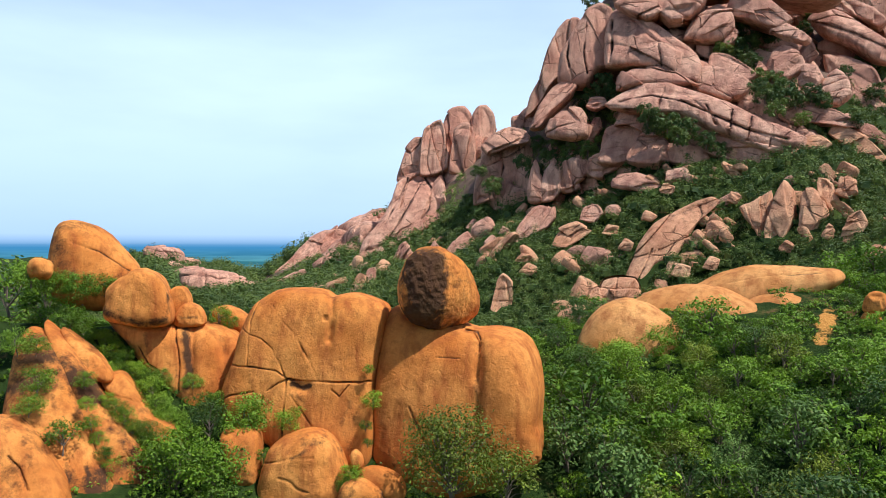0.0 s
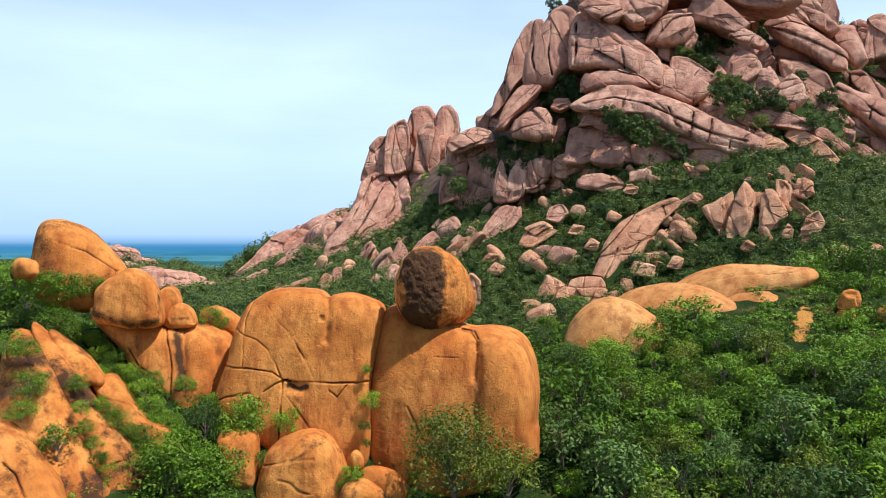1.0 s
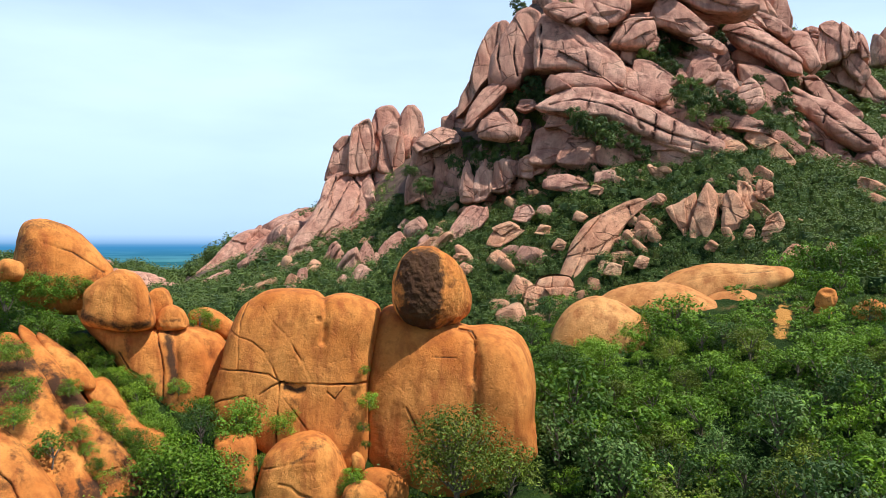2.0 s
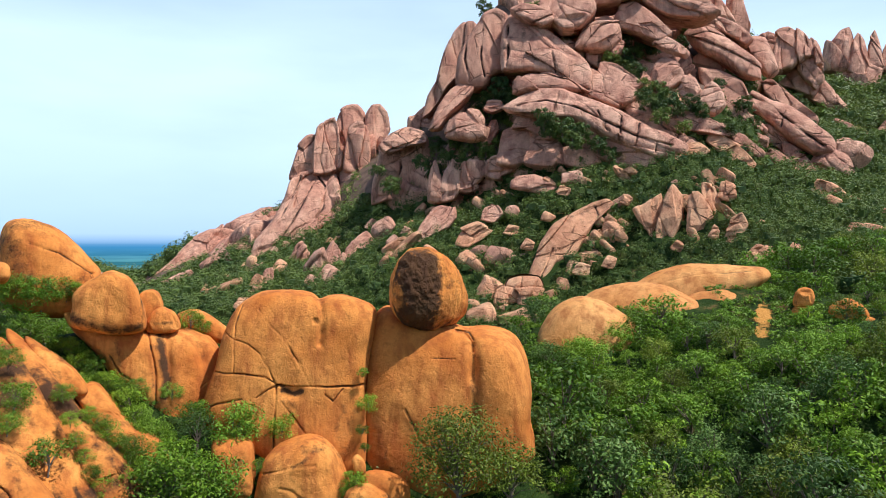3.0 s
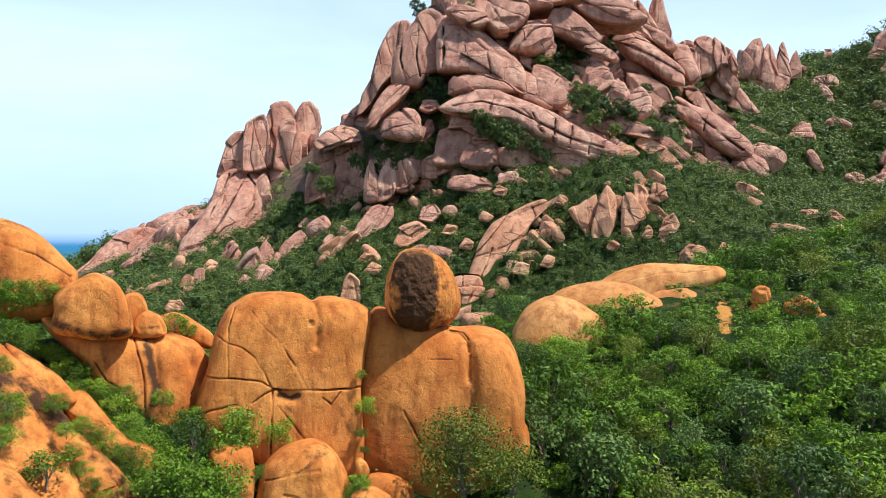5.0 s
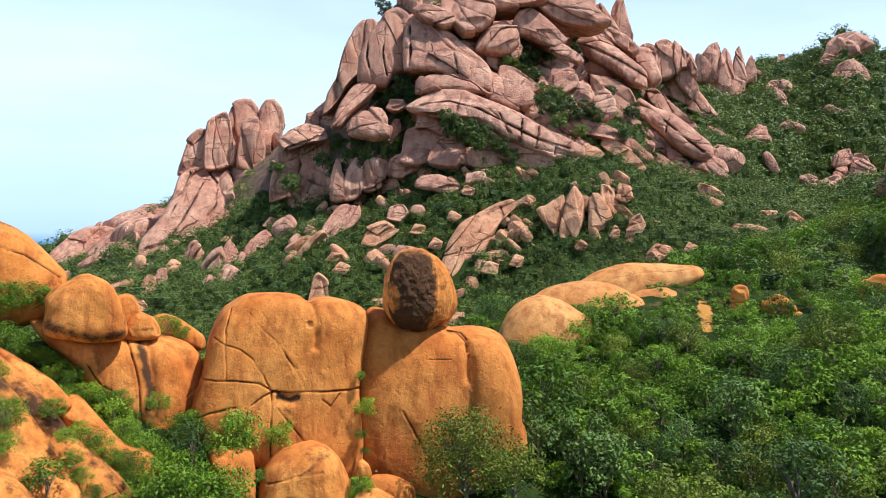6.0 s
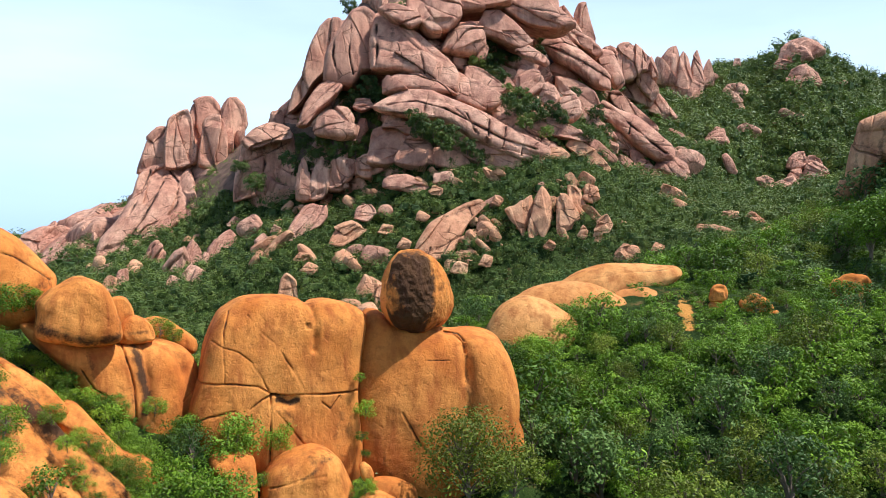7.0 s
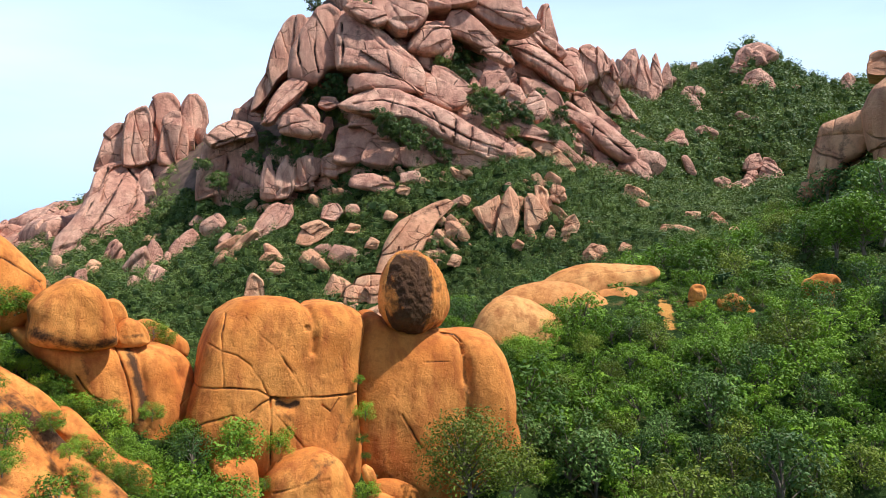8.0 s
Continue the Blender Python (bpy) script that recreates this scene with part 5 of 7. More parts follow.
mountain_stone("rock_face", 227.00, 321.61, 108.67, -37, 8.5, (-9.7, 1.0, -1.8, 8.5, 8.7, -2.9, 5.6, -8.0, -2.7, -3.5), rake=0.5, cuts=9, courses=7.0, dip=65, seed=589)
mountain_stone("rock_face", 237.33, 315.24, 101.18, -39, 8.5, (-8.3, 0.2, -2.7, 10.6, 5.5, -1.0, 9.9, -8.2, 1.5, -6.6), rake=0.5, cuts=9, courses=7.0, dip=65, seed=590)
mountain_stone("rock_face", 227.01, 317.06, 125.24, -38, 8.5, (-2.6, 1.7, -0.4, 7.4, 1.8, 1.5, 2.5, -4.9, -0.6, -5.7), rake=0.5, cuts=9, courses=7.0, dip=65, seed=591)
mountain_stone("rock_face", 231.43, 314.89, 120.87, -39, 8.5, (-2.3, 0.5, -0.4, 8.1, 1.5, 2.0, 2.5, -4.5, -0.7, -5.9), rake=0.5, cuts=9, courses=7.0, dip=65, seed=592)
mountain_stone("rock_face", 192.05, 337.14, 146.27, -32, 6.0, (-6.4, -2.9, -5.2, 10.0, -1.3, 11.8, 3.8, 3.9, 8.4, -5.9, 3.9, -9.6, -2.5, -7.8), rake=0.3, cuts=9, courses=6.0, dip=75, seed=593)
mountain_stone("rock_face", 202.47, 335.84, 145.02, -33, 5.0, (-5.4, -4.4, -5.5, 9.3, -3.3, 15.7, 0.9, 16.2, 3.3, 5.7, 6.2, -5.5, 4.4, -17.1, -1.1, -12.0), rake=0.3, cuts=9, courses=5.0, dip=80, seed=594)
mountain_stone("rock_face", 176.86, 331.69, 153.00, -30, 8.0, (-7.7, -0.9, -6.2, 14.7, -1.5, 19.3, 4.2, 8.2, 6.4, -7.5, 8.1, -21.6, 0.2, -13.6), rake=0.3, cuts=9, courses=6.0, dip=70, seed=595)
mountain_stone("rock_face", 319.80, 408.36, 152.03, -40, 9.0, (-7.8, -12.2, -7.5, 6.8, -1.4, 14.4, 4.7, 16.6, 7.2, 5.9, 6.5, -14.2), power=4, rake=0.3, cuts=10, courses=7.0, dip=84, seed=596)
mountain_stone("rock_face", 324.85, 400.17, 142.48, -41, 9.0, (-5.4, -16.0, -4.0, 14.4, -0.5, 21.7, 3.2, 14.8, 5.7, -2.0, 4.2, -16.5), power=4, rake=0.3, cuts=10, courses=7.0, dip=84, seed=597)
mountain_stone("rock_face", 335.28, 399.28, 146.94, -42, 9.0, (-5.5, -13.6, -3.2, 10.7, 0.3, 18.4, 3.2, 9.9, 5.8, -10.0), power=4, rake=0.3, cuts=10, courses=7.0, dip=84, seed=598)
mountain_stone("rock_face", 345.19, 398.81, 146.26, -42, 9.0, (-5.5, -7.7, -2.8, 6.9, 0.8, 13.0, 4.6, 0.1, 4.2, -8.3), power=4, rake=0.3, cuts=10, courses=7.0, dip=84, seed=599)
mountain_stone("rock_face", 323.12, 397.97, 131.19, -41, 9.0, (-10.3, -10.7, -12.1, 8.1, 0.8, 13.7, 13.5, 6.8, 10.9, -5.4, 1.0, -14.5), power=4, rake=0.3, cuts=10, courses=7.0, dip=84, seed=600)
mountain_stone("rock_face", 284.15, 387.20, 142.52, -38, 9.0, (-4.6, 0.4, -3.1, 12.1, -0.1, 11.1, 3.1, 3.9, 4.7, -8.7, 0.9, -12.5), power=4, rake=0.3, cuts=10, courses=7.0, dip=84, seed=601)
mountain_stone("rock_face", 392.42, 364.11, 159.13, -49, 11.4, (-13.2, -8.1, -11.0, 4.2, -5.6, 9.1, 2.7, 10.3, 11.0, 5.7, 15.6, -1.3, 5.9, -7.0, -5.5, -10.1), rake=0.5, cuts=9, courses=9.0, dip=20, seed=602)
mountain_stone("rock_face", 382.97, 353.30, 154.11, -49, 7.6, (-6.6, -1.6, -1.8, 6.8, 4.5, 2.9, 6.0, -3.6, -0.6, -5.4), power=2.6, rake=0.5, seed=603)
mountain_stone("rock_face", 354.54, 327.73, 129.96, -49, 7.6, (-10.6, -4.0, -6.6, 7.0, 1.7, 9.6, 8.5, 2.7, 10.6, -5.7, 1.5, -7.2, -5.4, -7.4), rake=0.5, courses=6.0, dip=15, seed=604)
mountain_stone("boulder", 372.32, 359.66, 147.79, -48, 4.8, (-6.0, -2.1, -2.3, 4.8, 4.4, 1.8, 5.2, -3.9), rake=0.5, seed=605)
mountain_stone("boulder", 420.64, 448.93, 173.04, -44, 3.8, (-3.2, -4.0, -2.4, 5.2, 1.8, 4.9, 3.7, -4.5), rake=0.5, seed=606)
mountain_stone("rock_face", 464.96, 344.17, 141.74, -55, 7.6, (-5.6, -6.9, -5.0, 6.7, -0.6, 11.3, 4.2, 5.7, 6.2, -9.3), rake=0.5, courses=5.0, dip=60, seed=607)
mountain_stone("boulder", 241.85, 278.53, 80.87, -43, 5.7, (-6.2, -1.6, -3.4, 3.6, 3.6, 6.0, 4.6, -4.4, -0.5, -5.1), rake=0.5, seed=608)
mountain_stone("boulder", 269.23, 245.47, 61.53, -50, 4.8, (-6.4, -2.4, -3.8, 4.9, 0.3, 6.7, 5.9, 1.7, 5.0, -5.0, -3.2, -5.3), rake=0.5, cuts=9, courses=5.0, dip=30, seed=609)
mountain_stone("boulder", 251.83, 244.89, 54.23, -48, 4.8, (-4.9, -5.0, -3.7, 3.6, 1.9, 5.9, 5.7, 0.6, 1.2, -5.1), rake=0.5, cuts=9, courses=5.0, dip=30, seed=610)
mountain_stone("boulder", 271.19, 256.71, 69.27, -49, 4.8, (-4.8, -3.2, -2.2, 3.7, 2.6, 5.3, 4.3, -1.2, 0.3, -4.8), rake=0.5, cuts=9, courses=5.0, dip=30, seed=611)
mountain_stone("boulder", 265.52, 253.59, 61.55, -48, 4.8, (-3.5, -4.3, -1.7, 2.8, 2.6, 3.5, 3.1, -1.1), rake=0.5, cuts=9, courses=5.0, dip=30, seed=612)
mountain_stone("boulder", 275.66, 251.72, 68.12, -50, 4.8, (-4.1, -2.2, -2.3, 3.5, 3.0, 1.8, 4.1, -2.5), rake=0.5, cuts=9, courses=5.0, dip=30, seed=613)
mountain_stone("boulder", 308.50, 333.06, 113.18, -45, 3.8, (-4.0, -0.5, -1.4, 6.5, 2.8, 0.9, 3.5, -6.4), rake=0.5, seed=614)
mountain_stone("boulder", 247.85, 250.62, 55.18, -47, 3.8, (-3.6, -2.7, -2.4, 2.6, 2.8, 2.7, 3.4, -2.0), rake=0.5, seed=615)
mountain_stone("cliff", 90.72, 81.27, 44.63, -54, 7.0, (-5.4, -8.0, -4.7, -4.3, -3.3, 2.4, -2.6, 4.7, 0.6, 5.8, 3.9, 6.8, 5.4, 6.2, 5.7, 2.8, 4.1, -0.6, 0.9, -2.2, -0.4, -5.8, -2.5, -8.9), power=4.5, rake=0.1, lump=0.02, cuts=2, courses=14.0, seed=616, n=100, joints=((0.126, 0.30, -0.2, 5.3, -1.0, 0.4, -2.1, -7.0),), marks=((0.84, 0.40, 1.4, 3.9, 0.7, -1.6), (0.53, 0.35, -1.8, 1.3, -3.4, -6.0),))
mountain_stone("cliff", 94.45, 71.43, 47.58, -59, 8.0, (-6.4, 2.6, -5.1, 6.3, -1.4, 9.5, 4.5, 8.3, 5.4, -8.4, -3.6, -9.0, -5.6, -2.4), power=4, rake=0.1, lump=0.02, cuts=1, courses=14.0, seed=617, n=80, joints=((0.145, 0.40, -5.1, 2.5, -5.0, -1.4),))
mountain_stone("cliff", 122.73, 95.07, 65.07, -57, 5.0, (-2.6, -2.1, -2.2, 2.4, -0.6, 3.1, 1.8, 2.1, 2.8, -2.7), cuts=3, seed=618)
mountain_stone("rock_face", 55.20, 176.77, 30.68, -20, 4.8, (-11.7, -17.5, -10.4, -12.3, -8.8, -7.3, -6.4, -0.8, -3.2, 4.0, 1.6, 7.3, 7.1, 10.2, 11.1, 11.4, 13.0, 10.4, 11.9, 8.4, 9.1, 6.0, 7.2, 3.7, 4.8, -1.1, 2.4, -4.4, -2.4, -6.6, -4.8, -10.9, -8.0, -15.5), power=3, rake=0.8, lump=0.02, cuts=2, courses=16.0, dip=-52, seed=619, n=100, joints=((0.222, 0.70, -2.9, -2.2, -4.4, -6.6, -6.5, -11.1), (0.178, 0.50, 7.9, 8.8, 8.7, 5.9),))
mountain_stone("rock_face", 75.34, 169.65, 37.32, -26, 4.0, (-4.1, 1.2, -1.3, 2.8, 2.6, 5.4, 3.0, 0.5, 1.2, -3.4, 0.2, -6.7, -1.1, -4.0), rake=0.6, cuts=8, courses=3.0, dip=78, seed=620)
mountain_stone("rock_face", 77.79, 165.06, 36.53, -28, 4.0, (-3.1, -2.9, -1.5, 3.6, 0.7, 8.2, 2.5, 5.8, 2.8, 0.3, 0.8, -5.9, -2.1, -7.4), rake=0.6, cuts=8, courses=3.0, dip=78, seed=621)
mountain_stone("rock_face", 82.52, 159.63, 36.27, -30, 4.0, (-2.3, -5.6, -2.4, 5.1, -0.0, 6.0, 2.9, 2.5, 3.8, -0.1, 1.7, -1.9, 0.9, -6.2), rake=0.6, cuts=8, courses=3.0, dip=78, seed=622)
mountain_stone("rock_face", 89.15, 164.77, 41.26, -31, 4.0, (-2.2, 0.3, -2.2, 4.1, 0.9, 2.7, 2.4, -2.0, 1.1, -4.8), rake=0.6, cuts=8, courses=3.0, dip=78, seed=623)
mountain_stone("rock_face", 92.14, 162.84, 42.78, -32, 4.0, (-2.2, -1.3, -1.5, 2.9, 1.6, 1.7, 2.4, -1.5, 0.2, -2.6), rake=0.6, cuts=8, courses=3.0, dip=78, seed=624)
mountain_stone("rock_face", 57.40, 210.13, 47.38, -17, 2.8, (-7.5, -0.8, -6.0, 2.7, -0.3, 3.4, 5.4, 0.9, 8.1, -2.3, 2.6, -3.3), power=2.6, rake=0.6, cuts=1, seed=625)
mountain_stone("rock_face", 27.94, 218.82, 36.05, -9, 4.8, (-7.0, -7.7, -4.8, -1.1, -0.6, 4.8, 2.1, 5.8, 5.6, 4.7, 6.2, 1.6, 3.9, -1.5, 0.0, -3.4, -3.8, -5.8), rake=0.6, cuts=8, courses=4.0, dip=-50, seed=626)
mountain_stone("boulder", 42.88, 206.44, 38.54, -14, 2.8, (-3.1, -1.8, -2.0, 1.9, 1.8, 2.6, 3.1, 0.0, 0.9, -2.5), rake=0.6, seed=627)
mountain_stone("rock_face", 36.14, 202.03, 31.84, -12, 3.8, (-5.2, -2.9, -3.3, 1.4, 1.6, 3.4, 6.0, 1.6, 3.4, -0.7, -1.1, -3.3), rake=0.6, courses=4.0, dip=-40, seed=628)
mountain_stone("boulder", 40.58, 164.37, 18.98, -17, 3.8, (-5.3, -0.9, -3.9, 2.7, -0.5, 3.7, 3.9, 3.3, 5.1, 1.0, 3.5, -3.4, -3.5, -3.6), power=2.8, rake=0.6, seed=629, joints=((0.176, 0.60, -0.2, 3.1, -0.7, -2.6),))
mountain_stone("boulder", 34.98, 163.71, 16.72, -15, 2.8, (-2.1, -2.4, -1.2, 2.5, 1.1, 3.5, 2.0, -0.2, 0.8, -3.1), rake=0.6, seed=630)
mountain_stone("rock_face", -5.99, 217.11, 19.26, -1, 3.3, (-3.5, -3.6, -2.0, 0.4, 0.7, 4.1, 3.4, 3.1, 2.5, 0.4, -0.2, -3.7), rake=0.5, cuts=6, courses=2.6, dip=-48, seed=631)
mountain_stone("rock_face", -3.12, 251.78, 24.57, -1, 3.3, (-4.1, -4.1, -2.4, 1.3, 0.1, 5.6, 2.2, 3.4, 3.9, -0.9, 1.2, -3.5), rake=0.5, cuts=6, courses=2.6, dip=-48, seed=632)
mountain_stone("rock_face", -3.27, 213.08, 19.55, -1, 3.3, (-2.4, -2.1, -0.6, 2.5, 2.1, 2.1, 1.2, -2.1), rake=0.5, cuts=6, courses=2.6, dip=-48, seed=633)
mountain_stone("rock_face", -10.33, 214.53, 17.68, 1, 3.3, (-3.1, -1.7, -0.3, 2.7, 2.7, 1.7, 1.0, -2.4), rake=0.5, cuts=6, courses=2.6, dip=-48, seed=634)
mountain_stone("rock_face", 5.76, 246.99, 28.56, -3, 3.3, (-5.2, -6.6, -4.0, -0.9, -0.4, 3.3, 2.7, 5.3, 5.2, 2.3, 2.7, -1.3, -1.5, -3.5), rake=0.5, cuts=6, courses=2.6, dip=-48, seed=635)
mountain_stone("rock_face", -14.13, 264.74, 22.96, 1, 3.3, (-4.3, -4.3, -1.0, 1.7, 1.6, 5.5, 3.3, 1.7, 0.5, -3.2), rake=0.5, cuts=6, courses=2.6, dip=-48, seed=636)
mountain_stone("rock_face", 0.03, 241.66, 23.57, -2, 3.3, (-2.0, -1.6, 0.1, 3.0, 1.7, 1.5, 0.5, -2.6), rake=0.5, cuts=6, courses=2.6, dip=-48, seed=637)
mountain_stone("boulder", -29.76, 263.79, 18.84, 5, 2.4, (-4.0, -2.9, -1.7, 1.9, 1.7, 3.2, 4.0, 0.7, 0.6, -2.3), rake=0.4, cuts=6, seed=638)
mountain_stone("boulder", -23.60, 233.13, 18.83, 4, 2.4, (-2.2, -2.2, -0.9, 2.1, 1.4, 2.7, 1.9, -0.3, 0.3, -2.4), rake=0.4, cuts=6, seed=639)
mountain_stone("boulder", -45.11, 323.25, 23.95, 7, 2.4, (-4.8, -2.6, -2.0, 1.1, 2.8, 3.5, 4.3, 1.1, -0.5, -2.9), rake=0.4, cuts=6, seed=640)
mountain_stone("boulder", -24.57, 285.39, 25.19, 3, 2.4, (-2.9, -0.5, -0.3, 2.8, 2.4, -0.1, 1.5, -2.4), rake=0.4, cuts=6, seed=641)
mountain_stone("boulder", -21.48, 296.09, 27.47, 3, 2.4, (-2.7, -2.0, -0.8, 2.5, 2.3, 2.0, 1.6, -2.0), rake=0.4, cuts=6, seed=642)
mountain_stone("boulder", -7.55, 305.39, 32.17, -0, 2.4, (-3.2, -2.2, -0.4, 3.3, 2.9, 2.0, 0.9, -2.9), rake=0.4, cuts=6, seed=643)
mountain_stone("boulder", 11.54, 260.57, 36.18, -4, 2.4, (-3.1, -1.1, -0.6, 2.5, 2.7, 0.7, 1.6, -2.0), rake=0.4, cuts=6, seed=644)
mountain_stone("boulder", 18.80, 217.69, 32.91, -7, 2.4, (-2.0, -0.4, -0.5, 2.0, 2.0, 0.3, 0.5, -2.0), rake=0.4, cuts=6, seed=645)
mountain_stone("boulder", 21.97, 194.49, 25.67, -9, 2.4, (-2.5, -0.9, -0.6, 1.3, 2.5, 0.8, 0.6, -1.2), rake=0.4, cuts=6, seed=646)
mountain_stone("boulder", 14.79, 174.37, 16.97, -8, 2.4, (-3.1, -3.3, -1.6, 3.5, -0.2, 5.2, 2.1, 3.5, 2.8, -1.1, 1.0, -4.4), rake=0.4, cuts=6, seed=647)
mountain_stone("boulder", -27.11, 218.57, 14.96, 5, 2.4, (-2.7, -1.1, -0.3, 2.0, 2.2, 1.2, 1.1, -1.7), rake=0.4, cuts=6, seed=648)
mountain_stone("boulder", -26.93, 193.77, 13.26, 6, 2.4, (-2.8, -0.4, -1.4, 2.0, 1.0, 1.9, 2.8, -0.5, 0.5, -2.4), rake=0.4, cuts=6, seed=649)
mountain_stone("boulder", 54.58, 189.04, 36.80, -18, 2.4, (-2.0, -0.7, -0.8, 1.6, 2.1, 0.3, 0.8, -1.4), rake=0.4, cuts=6, seed=650)
mountain_stone("boulder", 83.57, 145.06, 33.28, -33, 2.4, (-2.5, -2.7, -1.0, 2.1, 1.1, 3.6, 2.4, 0.7, -0.1, -3.2), rake=0.4, cuts=6, seed=651)
mountain_stone("boulder", 78.99, 128.93, 27.74, -34, 2.4, (-2.7, -0.4, -0.9, 2.1, 1.8, 1.4, 2.4, -0.7, -0.1, -2.2), rake=0.4, cuts=6, seed=652)
mountain_stone("boulder", 83.07, 124.21, 28.98, -37, 2.4, (-1.6, -0.6, -0.5, 1.3, 1.5, 0.5, 0.8, -1.2), rake=0.4, cuts=6, seed=653)
mountain_stone("boulder", 46.45, 196.85, 33.55, -16, 2.4, (-2.3, -0.9, -0.9, 1.6, 2.0, 0.9, 1.3, -1.6), rake=0.4, cuts=6, seed=654)
mountain_stone("boulder", 46.84, 181.66, 29.18, -17, 2.4, (-2.1, -0.8, -0.5, 1.8, 1.8, 0.8, 0.9, -1.7), rake=0.4, cuts=6, seed=655)
mountain_stone("boulder", 62.70, 199.56, 44.92, -20, 2.4, (-2.0, -1.0, -1.0, 1.7, 1.9, 0.8, 1.2, -1.5), rake=0.4, cuts=6, seed=656)
mountain_stone("boulder", 74.47, 182.59, 41.51, -25, 2.4, (-1.8, -0.7, -0.8, 1.8, 1.9, 0.6, 0.6, -1.8), rake=0.4, cuts=6, seed=657)
mountain_stone("boulder", 72.80, 150.85, 29.28, -28, 2.4, (-1.6, -0.6, -0.2, 1.6, 1.4, 0.6, 0.6, -1.4), rake=0.4, cuts=6, seed=658)
mountain_stone("boulder", 79.55, 146.98, 32.27, -31, 2.4, (-1.3, -0.7, -0.1, 1.8, 1.2, 0.4, 0.4, -1.6), rake=0.4, cuts=6, seed=659)
mountain_stone("boulder", 22.46, 186.22, 22.92, -9, 2.4, (-2.3, -0.6, -0.4, 1.7, 2.2, 0.4, 0.6, -1.6), rake=0.4, cuts=6, seed=660)
mountain_stone("boulder", 39.66, 242.21, 45.11, -11, 2.4, (-2.1, -0.8, -0.6, 2.0, 2.0, 0.7, 0.7, -1.9), rake=0.4, cuts=6, seed=661)
mountain_stone("boulder", 60.41, 160.13, 25.45, -23, 2.4, (-2.0, -1.0, -0.5, 1.7, 1.8, 0.9, 0.9, -1.5), rake=0.4, cuts=6, seed=662)
mountain_stone("boulder", 54.38, 162.00, 23.69, -21, 2.4, (-2.4, -0.9, -0.7, 1.5, 2.0, 1.0, 1.3, -1.4), rake=0.4, cuts=6, seed=663)
mountain_stone("boulder", 151.62, 217.13, 57.50, -38, 2.8, (-3.7, -0.5, -2.0, 3.5, 1.6, 2.1, 4.0, -1.7, 0.6, -3.2), rake=0.4, cuts=6, seed=664)
mountain_stone("boulder", 137.19, 185.55, 45.22, -40, 2.8, (-4.3, 0.2, -2.4, 3.4, 1.3, 2.0, 5.0, -1.2, 2.2, -2.7, -1.4, -2.3), rake=0.4, cuts=6, seed=665)
mountain_stone("boulder", 137.02, 174.06, 40.83, -42, 2.8, (-2.8, -0.1, -1.1, 2.3, 2.4, 0.2, 1.7, -2.3), rake=0.4, cuts=6, seed=666)
mountain_stone("boulder", 111.35, 141.61, 32.56, -43, 2.8, (-2.8, -0.4, -1.9, 2.4, 0.7, 2.1, 3.0, 0.3, 2.1, -1.9, -0.7, -2.4), rake=0.4, cuts=6, seed=667)
mountain_stone("boulder", 126.93, 150.14, 36.50, -44, 2.8, (-2.9, -0.7, -1.4, 1.6, 2.1, 1.6, 2.5, -0.7, -0.3, -2.0), rake=0.4, cuts=6, seed=668)
mountain_stone("boulder", 131.57, 145.48, 36.08, -46, 2.8, (-3.0, 0.4, -1.2, 2.5, 1.8, 0.4, 3.0, -1.9, 0.3, -1.9), rake=0.4, cuts=6, seed=669)
mountain_stone("boulder", 77.09, 88.93, 31.57, -48, 2.8, (-1.4, 0.5, -0.3, 1.3, 1.2, -0.3, 0.6, -1.4), rake=0.4, cuts=6, seed=670)
mountain_stone("boulder", 78.02, 129.08, 27.52, -37, 2.8, (-2.1, -1.3, -0.9, 1.6, 1.3, 2.1, 1.9, -0.6, -0.3, -2.0), rake=0.4, cuts=6, seed=671)
mountain_stone("boulder", 185.57, 217.18, 49.46, -43, 2.8, (-2.4, -0.8, -0.6, 2.7, 2.0, 0.8, 1.2, -2.5), rake=0.4, cuts=6, seed=672)
mountain_stone("boulder", 150.51, 210.24, 52.64, -39, 2.8, (-2.9, -0.4, -0.4, 2.6, 2.5, 0.4, 1.3, -2.6), rake=0.4, cuts=6, seed=673)


